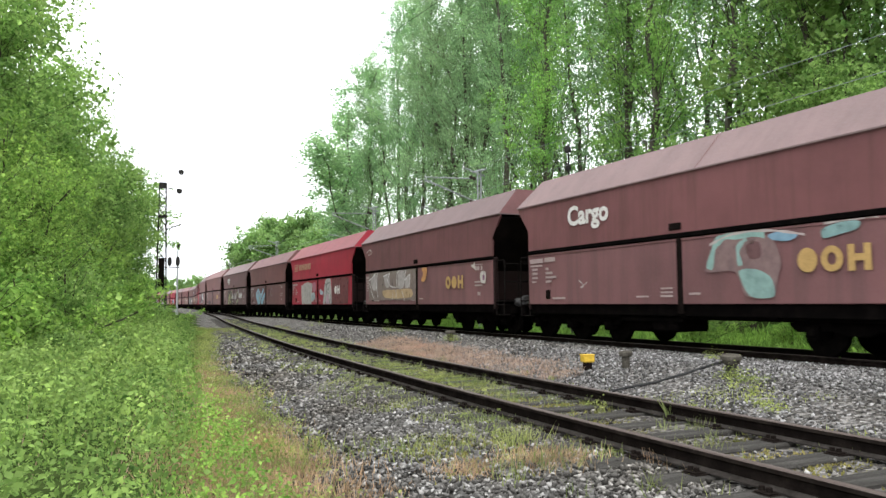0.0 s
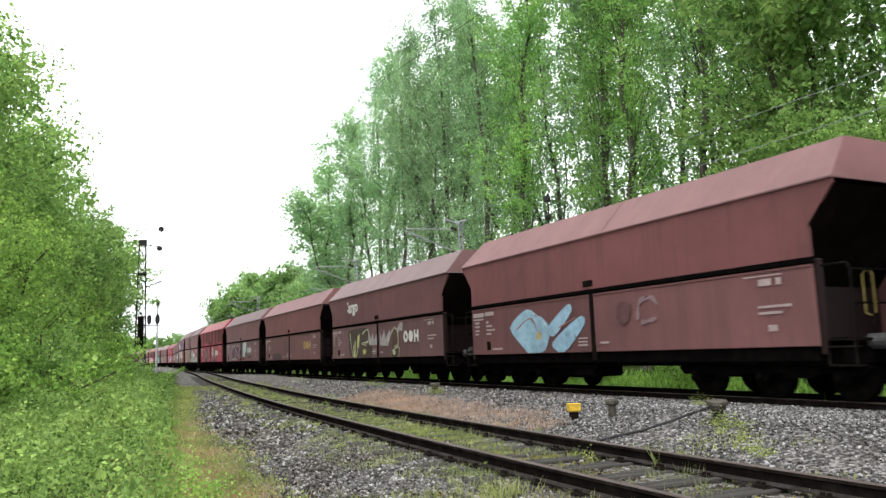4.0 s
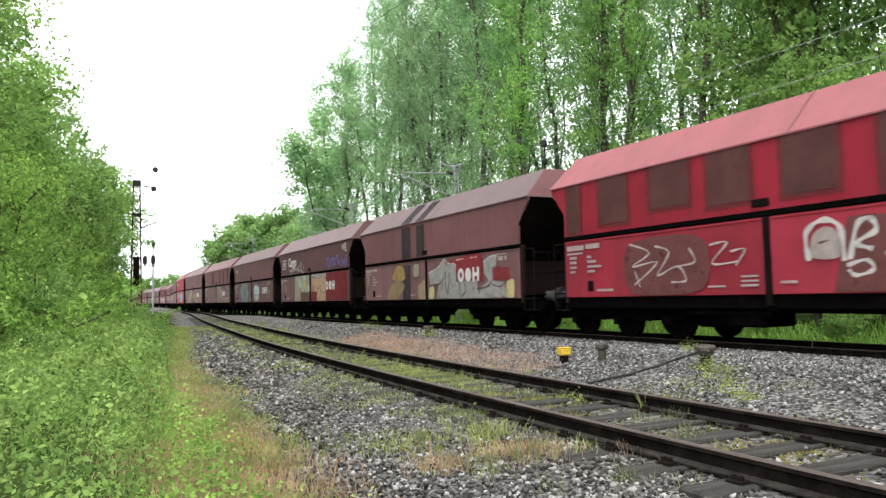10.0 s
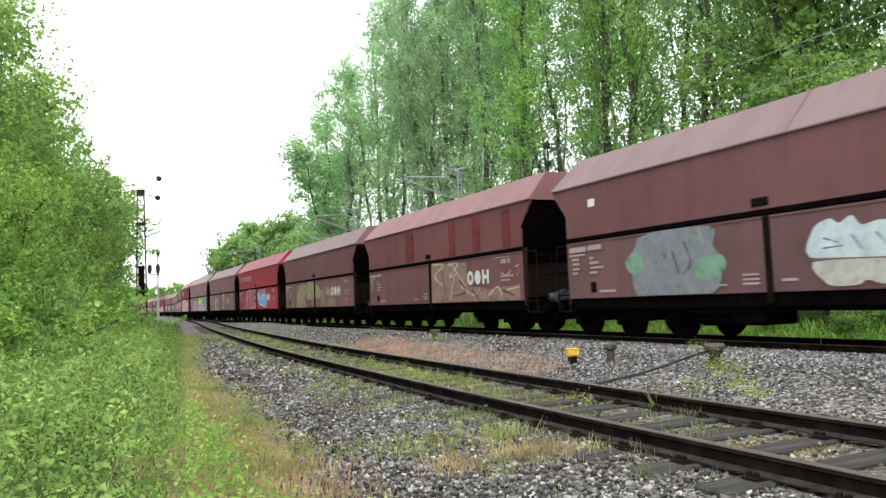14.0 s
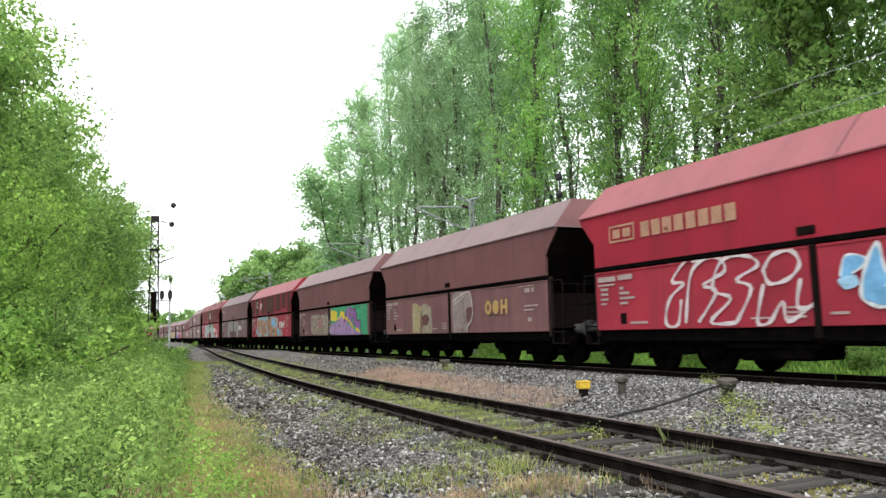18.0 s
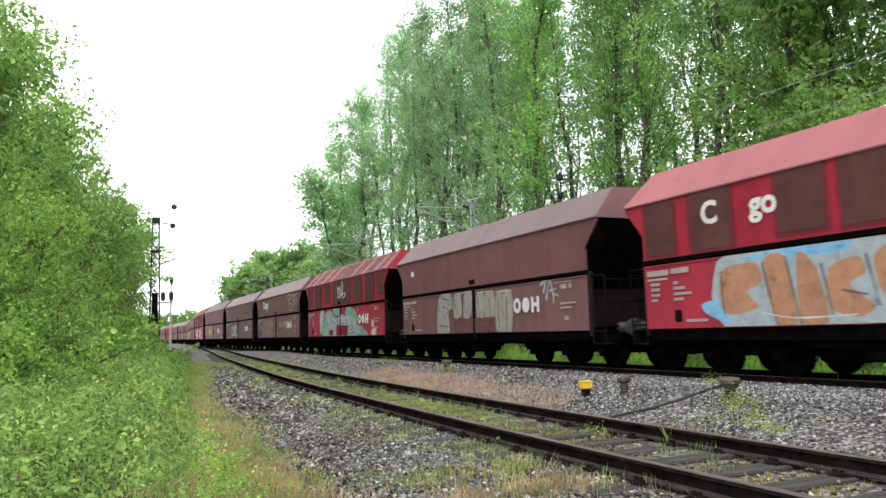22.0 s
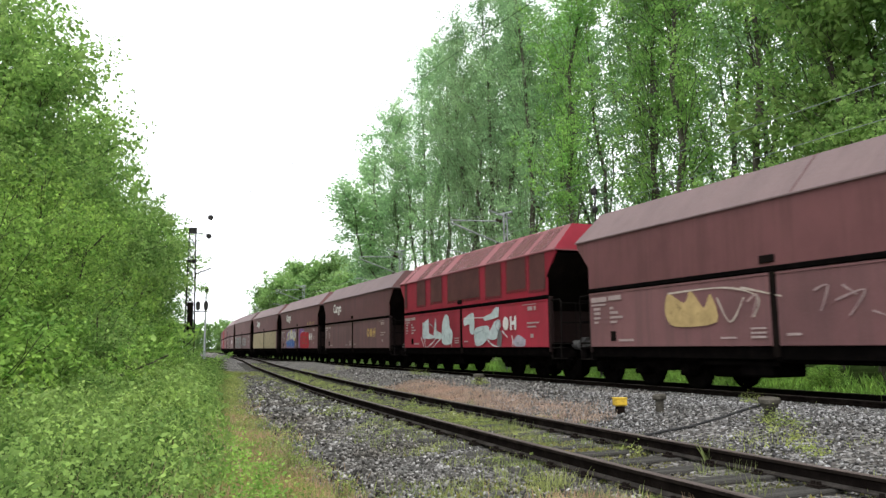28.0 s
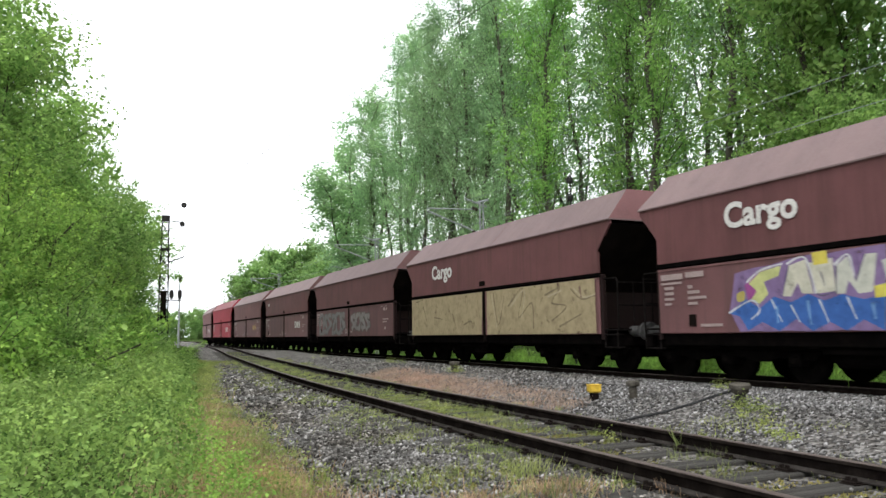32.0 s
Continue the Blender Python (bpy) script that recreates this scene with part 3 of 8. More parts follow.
        s.extrude(prof, x - 0.05, x + 0.05, "x")
        for y in (-1.7, 0.0, 1.7):
            s.box(x - 0.13, x + 0.13, y - 0.15, y + 0.15, 0.32, 0.6, 0.03)
            s.tube([(x, y - 0.33, 0.5), (x, y - 0.33, 0.76)], 0.07, 8)
            s.tube([(x, y + 0.33, 0.5), (x, y + 0.33, 0.76)], 0.07, 8)
    s.box(-1.05, 1.05, -0.25, 0.25, 0.6, 0.86, 0.03)
    s.box(-1.05, 1.05, -1.0, -0.8, 0.55, 0.75)
    s.box(-1.05, 1.05, 0.8, 1.0, 0.55, 0.75)
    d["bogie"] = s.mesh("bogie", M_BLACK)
    # wheelset with tread, flange and spoke-like relief holes
    s = Shape()
    s.tube([(-1.2, 0, 0), (1.2, 0, 0)], 0.085, 10)
    for sx in (-1, 1):
        s.tube([(sx * 0.675, 0, 0), (sx * 0.69, 0, 0), (sx * 0.705, 0, 0), (sx * 0.71, 0, 0), (sx * 0.81, 0, 0)], [0.46, 0.488, 0.488, 0.462, 0.455], 28)
        s.disc((sx * 0.83, 0, 0), 0.17, 0.06, "x", 16)
        for k in range(6):
            a = k * math.pi / 3
            s.disc((sx * 0.812, 0.3 * math.cos(a), 0.3 * math.sin(a)), 0.06, 0.012, "x", 10)
        s.box(sx * 1.2 - 0.03, sx * 1.2 + 0.03, -0.07, 0.07, -0.07, 0.07, 0.015)
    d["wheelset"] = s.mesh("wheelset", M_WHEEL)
    s = Shape().box(-HW - 0.02, -HW, -0.11, 0.11, -0.13, 0.13, 0.008)
    d["placard"] = s.mesh("placard_holder", M_INSIDE)
    s = Shape().box(-HW - 0.03, -HW, -0.2, 0.2, -0.08, 0.08, 0.015)
    d["latch_box"] = s.mesh("latch_box", M_INSIDE)
    return d


PAINTS = {}


def spray_paint(c):
    """Old spray paint, worn through in small spots."""
    m, n, l, b = nodes_of("spray_paint")
    big = noise_node(n, l, 3.5, 5, 0.7)
    col = ramp(n, l, big, [(0.3, tuple(v * 0.72 for v in c)), (0.55, c), (0.75, tuple(min(1, v * 1.2) for v in c))])
    l.new(col, b.inputs["Base Color"])
    b.inputs["Roughness"].default_value = 0.7
    b.inputs["Specular IOR Level"].default_value = 0.12
    worn = noise_node(n, l, 3.2, 8, 0.7)
    thin = ramp(n, l, worn, [(0.28, (0.3, 0.3, 0.3)), (0.42, (0.94, 0.94, 0.94))])
    l.new(thin, b.inputs["Alpha"])
    return m




def paint(c):
    if c not in PAINTS:
        PAINTS[c] = spray_paint(c)
    return PAINTS[c]


def flat_mesh(name, shape, layer, material):
    """A flat painted shape on the side wall: an outline of (u, z), u counted from the far end of the wagon, or a strip of such pairs."""
    s = Shape()
    x = -HW - 0.02 - 0.0025 * layer
    if isinstance(shape, dict):
        n = len(shape["strip"])
        v = [(x, LOWER_END - u, z) for pair in shape["strip"] for u, z in pair]
        f = [(2 * i, 2 * i + 1, 2 * i + 3, 2 * i + 2) for i in range(n - 1)]
        if shape.get("closed"):
            f.append((2 * n - 2, 2 * n - 1, 1, 0))
        s.add(v, f)
    else:
        s.add([(x, LOWER_END - u, z) for u, z in shape], [tuple(range(len(shape)))])
    return s.mesh(name, material)


def bar(u, z, w, h):
    return [(u, z), (u + w, z), (u + w, z + h), (u, z + h)]


def ring(cu, cz, a, b, a2, b2, n=26):
    turn = [2 * math.pi * k / n for k in range(n)]
    return {"closed": True, "strip": [((cu + a2 * math.cos(t), cz + b2 * math.sin(t)), (cu + a * math.cos(t), cz + b * math.sin(t))) for t in turn]}


def oval(cu, cz, a, b, n=26):
    return [(cu + a * math.cos(2 * math.pi * k / n), cz + b * math.sin(2 * math.pi * k / n)) for k in range(n)]


def ooh_shapes(h=0.46):
    """The marks O, a full disc, and H, from u = 0 and z = 0 on."""
    w = h * 0.95
    v = w * 2.35
    e, b, c = v + w, h / 2 - 0.06, h / 2 + 0.06
    letter = [(v, 0), (v + 0.13, 0), (v + 0.13, b), (e - 0.14, b), (e - 0.14, 0), (e - 0.01, 0), (e - 0.01, h), (e - 0.14, h), (e - 0.14, c), (v + 0.13, c), (v + 0.13, h), (v, h)]
    return [ring(w / 2, h / 2, w / 2, h / 2, w / 2 - 0.13, h / 2 - 0.12), oval(w * 1.65, h / 2, w * 0.47, h * 0.49), letter]


def word_mesh(text, size, name, material):
    """Lettering as a thin mesh, from the built-in font."""
    cu = bpy.data.curves.new(name, "FONT")
    cu.body, cu.size, cu.offset, cu.extrude, cu.resolution_u = text, size, 0.022, 0.002, 3
    ob = bpy.data.objects.new(name, cu)
    scene.collection.objects.link(ob)
    me = bpy.data.meshes.new_from_object(ob.evaluated_get(bpy.context.evaluated_depsgraph_get()))
    bpy.data.objects.remove(ob)
    me.name = name
    me.materials.clear()
    me.materials.append(material)
    return me


def on_side(u, z, layer=1):
    """The pose of lettering on the side wall."""
    m = Matrix(((0, 0, -1, -HW - 0.02 - 0.003 * layer), (-1, 0, 0, LOWER_END - u), (0, 1, 0, z), (0, 0, 0, 1)))
    return m


def ribbon(points, width):
    """A painted stroke through points, smoothed."""
    p = [Vector(q) for q in points]
    fine = []
    for i in range(len(p) - 1):
        a, b, c, d = p[max(i - 1, 0)], p[i], p[i + 1], p[min(i + 2, len(p) - 1)]
        for k in range(5):
            t = k / 5
            fine.append(0.5 * ((2 * b) + (c - a) * t + (2 * a - 5 * b + 4 * c - d) * t * t + (3 * b - a - 3 * c + d) * t ** 3))
    fine.append(p[-1])
    side = []
    for i, q in enumerate(fine):
        d = (fine[min(i + 1, len(fine) - 1)] - fine[max(i - 1, 0)])
        d = d.normalized() if d.length > 1e-6 else Vector((1, 0))
        nrm = Vector((-d.y, d.x)) * width / 2 * (0.75 + 0.25 * math.sin(i * 1.3))
        side.append((tuple(q + nrm), tuple(q - nrm)))
    return {"strip": side}


def clipped(shape, z0, z1):
    def c(p):
        return (min(12.6, max(0.05, p[0])), min(z1, max(z0, p[1])))
    if isinstance(shape, dict):
        return {**shape, "strip": [(c(a), c(b)) for a, b in shape["strip"]]}
    return [c(p) for p in shape]


def glyph(rng, cu, cz, w, h):
    """One or two bent strokes that fill a cell, like a sprayed sign that cannot be read."""
    grid = [(cu + (i - 1) * w * 0.36 + rng.uniform(-0.06, 0.06), cz + (j - 1) * h * 0.66 + rng.uniform(-0.08, 0.08)) for i in range(3) for j in range(3)]
    walks = rng.choice([[(0, 2, 4, 8), (4, 6)], [(2, 0, 3, 5, 2)], [(8, 5, 1, 4, 6, 3, 0)], [(0, 2), (1, 7), (6, 8)], [(2, 1, 3, 6, 8)], [(8, 2, 4, 7, 0)], [(2, 8, 4, 0, 6)], [(1, 2, 8, 6, 0, 1)]])
    return [[grid[k] for k in w_] for w_ in walks]


def sprayed_letters(parent, u0, u1, fill, line, seed, z0, z1):
    """A row of outlined signs between u0 and u1 that cannot be read."""
    rng = random.Random(seed)
    zc, hh = (z0 + z1) / 2, (z1 - z0) / 2
    n = max(2, round((u1 - u0) / 0.85))
    w = (u1 - u0) / n
    outer, inner = [], []
    for k in range(n):
        for pts in glyph(rng, u0 + w * (k + 0.5), zc + rng.uniform(-0.06, 0.06), w * 1.15, hh):
            a = rng.uniform(0.24, 0.32)
            outer.append(ribbon(pts, a + 0.13))
            inner.append(ribbon(pts, a))
    depth = 2.0
    for shapes, c in ((outer, line), (inner, fill)):
        for sh in shapes:
            part("graffiti", flat_mesh("graffiti", clipped(sh, z0, z1), depth, paint(c)), parent, "sprayed graffiti")
            depth += 0.12


LAYER = {}


def sprayed(w, colour, shape):
    """One coat of spray paint on the near side of a wagon, laid over the coats before it."""
    pts = [p for pair in shape["strip"] for p in pair] if isinstance(shape, dict) else shape
    low = sum(p[1] for p in pts) / len(pts) < SEAM
    z0, z1 = (LOW + 0.02, SEAM - 0.075) if low else (SEAM + 0.08, EAVE - 0.03)
    LAYER[w.name] = LAYER.get(w.name, 2.0) + 0.07
    part("graffiti", flat_mesh("graffiti", clipped(shape, z0, z1), LAYER[w.name], paint(colour)), w, "sprayed graffiti")


def stroke(w, colour, width, points):
    sprayed(w, colour, ribbon(points, width))


def board(w, colour, points):
    """A sharp-cornered field of paint with slightly unsteady edges."""
    out = []
    for (u0, z0), (u1, z1) in zip(points, points[1:] + points[:1]):
        n = max(1, int(math.hypot(u1 - u0, z1 - z0) / 0.35))
        for k in range(n):
            q = k / n
            shake = 0.0 if k == 0 else 0.02 * math.sin(17 * u0 + 23 * z1 + 2.4 * k)
            out.append((u0 + (u1 - u0) * q + shake, z0 + (z1 - z0) * q + shake))
    sprayed(w, colour, out)


def blot(w, colour, points):
    """A field of paint with a rounded outline."""
    n = len(points)
    p = [Vector(q) for q in points]
    out = []
    for i in range(n):
        a, b, c, d = p[i - 1], p[i], p[(i + 1) % n], p[(i + 2) % n]
        for t in (0.0, 0.25, 0.5, 0.75):
            out.append(tuple(b * (1 - t) + c * t + (0.5 * ((2 * b) + (c - a) * t + (2 * a - 5 * b + 4 * c - d) * t * t + (3 * b - a - 3 * c + d) * t ** 3) - (b * (1 - t) + c * t)) * 0.8))
    sprayed(w, colour, out)


def teal_arch(w):
    blot(w, (0.2, 0.135, 0.13), [(7.16, 1.7), (7.51, 2.38), (8.28, 2.46), (8.9, 2.26), (9.09, 1.83), (9.04, 1.62), (8.84, 1.14), (8.22, 1.16), (7.96, 1.66)])
    blot(w, (0.22, 0.34, 0.31), [(8.06, 1.66), (8.52, 1.68), (8.86, 1.49), (8.89, 1.14), (8.32, 1.16)])
    stroke(w, (0.24, 0.38, 0.34), 0.2, [(7.27, 1.73), (7.48, 2.26), (7.9, 2.4), (8.73, 2.36)])
    stroke(w, (0.24, 0.36, 0.33), 0.14, [(8.11, 1.77), (8.06, 2.11), (8.28, 2.31)])
    blot(w, (0.2, 0.33, 0.42), [(8.82, 2.34), (9.16, 2.38), (9.48, 2.28), (9.27, 2.18), (8.9, 2.23)])
    stroke(w, (0.42, 0.36, 0.34), 0.06, [(7.29, 2.24), (7.9, 2.42), (8.64, 2.43), (9.16, 2.37), (9.63, 2.27)])
    blot(w, (0.2, 0.32, 0.31), [(9.98, 2.34), (10.38, 2.43), (10.72, 2.41), (10.65, 2.28), (10.3, 2.21), (10.01, 2.17)])
    stroke(w, (0.42, 0.36, 0.34), 0.05, [(10.02, 2.43), (10.52, 2.46), (11.05, 2.45)])
    stroke(w, (0.4, 0.34, 0.32), 0.05, [(2.58, 1.64), (2.79, 1.5), (2.65, 1.44), (2.95, 1.58)])
    blot(w, (0.13, 0.07, 0.07), [(8.27, 2.17), (8.59, 2.22), (8.62, 1.92), (8.35, 1.9)])


def grey_skyline(w):
    board(w, (0.2, 0.16, 0.14), [(0.53, 2.57), (6.43, 2.5), (6.37, 1.18), (0.51, 1.19)])
    blot(w, (0.36, 0.33, 0.31), [(0.74, 2.11), (1.59, 2.4), (1.68, 1.75), (1.16, 1.65)])
    blot(w, (0.36, 0.33, 0.31), [(4.31, 2.31), (5.09, 2.41), (4.99, 1.76), (4.37, 1.68)])
    blot(w, (0.36, 0.33, 0.31), [(5.16, 2.12), (5.67, 2.21), (5.58, 1.74), (5.14, 1.71)])
    blot(w, (0.33, 0.3, 0.28), [(2.57, 2.25), (3.21, 2.34), (3.29, 1.81), (2.84, 1.77)])
    blot(w, (0.42, 0.3, 0.17), [(2.46, 1.62), (4.21, 1.64), (5.72, 1.65), (5.98, 1.42), (5.7, 1.29), (4.2, 1.25), (2.64, 1.31)])
    stroke(w, (0.58, 0.55, 0.52), 0.06, [(0.52, 2.12), (1.18, 2.32), (1.7, 2.51), (1.58, 1.86), (1.77, 1.32)])
    stroke(w, (0.58, 0.55, 0.52), 0.06, [(0.63, 2.0), (0.95, 1.54), (1.26, 1.27)])
    stroke(w, (0.58, 0.55, 0.52), 0.06, [(2.48, 2.25), (3.3, 2.37), (3.03, 2.12), (3.38, 1.81), (4.05, 1.74)])
    stroke(w, (0.58, 0.55, 0.52), 0.06, [(4.21, 1.68), (4.23, 2.36), (5.17, 2.45), (5.08, 2.03), (5.67, 2.24), (5.58, 1.7)])
    stroke(w, (0.58, 0.55, 0.52), 0.05, [(4.05, 1.64), (4.12, 1.2)])
    stroke(w, (0.58, 0.55, 0.52), 0.05, [(4.76, 1.58), (5.05, 1.2)])
    stroke(w, (0.58, 0.55, 0.52), 0.05, [(3.71, 1.5), (3.62, 1.18)])
    blot(w, (0.5, 0.25, 0.1), [(6.88, 2.51), (7.19, 2.55), (7.44, 2.39), (7.35, 2.1), (7.16, 1.9), (6.85, 1.96), (7.05, 2.2)])
    board(w, (0.52, 0.46, 0.4), [(11.25, 2.32), (11.55, 2.46), (11.58, 2.17)])
    blot(w, (0.5, 0.46, 0.42), [(11.93, 2.05), (12.14, 2.13), (12.32, 2.05), (12.3, 1.72), (12.01, 1.73), (11.91, 1.86)])
    blot(w, (0.2, 0.1, 0.16), [(12.09, 1.98), (12.22, 1.98), (12.21, 1.82), (12.1, 1.82)])
    stroke(w, (0.5, 0.45, 0.4), 0.04, [(0.2, 3.46), (0.66, 3.59), (0.98, 3.45), (0.43, 3.33), (0.77, 3.53)])


def pale_figure(w):
    board(w, (0.14, 0.05, 0.05), [(9.32, 2.5), (12.35, 2.42), (12.26, 1.05), (9.23, 0.97)])
    board(w, (0.37, 0.35, 0.32), [(2.43, 2.2), (4.14, 2.4), (5.19, 2.24), (4.97, 1.02), (2.63, 0.98)])
    blot(w, (0.4, 0.16, 0.2), [(5.19, 2.24), (5.9, 2.31), (5.96, 1.81), (5.35, 1.78)])
    blot(w, (0.32, 0.38, 0.38), [(4.99, 1.63), (5.62, 1.72), (5.87, 1.46), (5.51, 1.22), (4.88, 1.22)])
    blot(w, (0.38, 0.37, 0.35), [(7.59, 1.21), (7.92, 2.29), (8.48, 2.48), (9.06, 2.39), (9.24, 1.71), (9.2, 1.0), (8.74, 1.16), (8.57, 1.55), (8.3, 1.56), (8.0, 0.99), (7.53, 1.03)])
    blot(w, (0.42, 0.29, 0.33), [(8.3, 1.56), (8.63, 1.55), (8.86, 1.04), (9.17, 1.0), (8.14, 0.99)])
    stroke(w, (0.07, 0.08, 0.08), 0.07, [(7.98, 2.1), (8.47, 2.17), (8.86, 2.24)])
    stroke(w, (0.07, 0.08, 0.08), 0.07, [(8.19, 2.05), (8.58, 1.81), (8.92, 2.14)])
    stroke(w, (0.07, 0.08, 0.08), 0.06, [(7.92, 2.2), (8.18, 1.83), (8.01, 1.21), (8.14, 1.05)])
    stroke(w, (0.07, 0.08, 0.08), 0.06, [(8.24, 1.74), (8.7, 1.59), (8.77, 1.76)])
    stroke(w, (0.07, 0.08, 0.08), 0.06, [(8.69, 1.29), (8.93, 1.12), (9.14, 1.54)])
    blot(w, (0.35, 0.45, 0.5), [(6.86, 1.88), (7.32, 1.81), (7.61, 1.67), (7.31, 1.54), (6.85, 1.64)])


def blue_cross(w):
    blot(w, (0.27, 0.42, 0.5), [(2.39, 1.78), (3.38, 2.28), (3.97, 1.88), (4.17, 1.71), (3.42, 1.01), (3.19, 1.11)])
    blot(w, (0.25, 0.38, 0.46), [(3.88, 2.05), (4.49, 1.69), (4.21, 1.08), (3.42, 1.01)])
    blot(w, (0.28, 0.43, 0.52), [(4.38, 1.7), (5.36, 2.27), (5.52, 2.07), (4.67, 1.45)])
    blot(w, (0.26, 0.41, 0.5), [(4.6, 1.3), (5.87, 1.93), (6.06, 1.7), (5.11, 0.98), (4.82, 1.03)])
    stroke(w, (0.28, 0.14, 0.13), 0.06, [(2.77, 1.71), (3.53, 2.0), (3.93, 1.57)])
    stroke(w, (0.28, 0.14, 0.13), 0.05, [(4.9, 1.67), (5.69, 1.91)])
    stroke(w, (0.36, 0.47, 0.52), 0.05, [(3.55, 2.24), (4.19, 1.87), (4.38, 1.7)])
    blot(w, (0.4, 0.33, 0.15), [(3.82, 1.57), (4.05, 1.6), (4.05, 1.4), (3.83, 1.4)])
    blot(w, (0.11, 0.055, 0.055), [(7.44, 2.16), (7.86, 2.11), (7.81, 1.74), (7.52, 1.63), (7.32, 1.78)])
    stroke(w, (0.22, 0.15, 0.155), 0.14, [(8.08, 1.72), (8.2, 2.14), (8.59, 2.19), (8.75, 2.02)])
    stroke(w, (0.22, 0.15, 0.155), 0.12, [(8.2, 1.65), (8.53, 1.68), (8.7, 1.73)])


def dark_flames(w):
    blot(w, (0.075, 0.055, 0.045), [(2.69, 2.28), (5.09, 2.32), (5.58, 1.73), (5.6, 1.0), (2.98, 0.97), (2.57, 1.86)])
    stroke(w, (0.42, 0.44, 0.26), 0.09, [(2.78, 2.17), (3.17, 1.04), (3.49, 1.82), (3.61, 1.01), (4.06, 2.09)])
    stroke(w, (0.42, 0.44, 0.26), 0.08, [(4.44, 2.07), (5.17, 2.26), (5.21, 1.74), (4.41, 1.66), (4.92, 1.55)])
    blot(w, (0.5, 0.5, 0.2), [(3.24, 1.63), (3.53, 1.07), (3.32, 1.07)])
    blot(w, (0.5, 0.5, 0.2), [(3.85, 2.0), (4.1, 1.99), (3.99, 1.5), (3.77, 1.51)])
    blot(w, (0.48, 0.46, 0.14), [(4.55, 1.34), (4.8, 1.4), (4.94, 1.28), (4.73, 1.15), (4.51, 1.22)])
    board(w, (0.34, 0.31, 0.3), [(5.24, 2.3), (5.58, 1.82), (5.82, 2.08), (5.97, 1.76), (6.31, 2.05), (6.36, 1.52), (5.34, 1.55)])
    board(w, (0.34, 0.31, 0.3), [(6.68, 2.16), (6.84, 1.77), (7.17, 2.17), (7.35, 1.8), (7.77, 2.14), (7.94, 1.95), (7.6, 1.47), (6.67, 1.5)])
    board(w, (0.34, 0.31, 0.3), [(8.61, 2.14), (8.9, 2.39), (9.18, 2.37), (9.15, 2.02), (8.87, 2.08), (8.65, 1.9)])
    blot(w, (0.1, 0.06, 0.05), [(7.99, 1.94), (8.34, 2.16), (8.6, 1.94), (8.57, 1.59), (8.06, 1.45)])
    blot(w, (0.075, 0.055, 0.045), [(8.11, 1.37), (8.73, 1.39), (8.7, 0.98), (8.05, 0.99)])
    stroke(w, (0.42, 0.44, 0.26), 0.08, [(7.49, 1.64), (7.99, 2.02), (8.34, 2.2), (8.65, 1.98), (8.67, 1.51), (8.29, 1.44)])
    stroke(w, (0.42, 0.44, 0.26), 0.07, [(8.11, 1.27), (8.39, 1.35), (8.77, 1.39), (8.68, 1.0)])
    blot(w, (0.42, 0.44, 0.26), [(8.11, 1.33), (8.38, 1.24), (8.31, 1.09), (8.1, 1.13)])
    stroke(w, (0.55, 0.5, 0.46), 0.04, [(5.69, 1.27), (6.25, 1.3)])


def dark_smear(w):
    blot(w, (0.085, 0.055, 0.055), [(2.31, 1.4), (4.26, 1.4), (4.24, 1.02), (2.29, 0.96)])


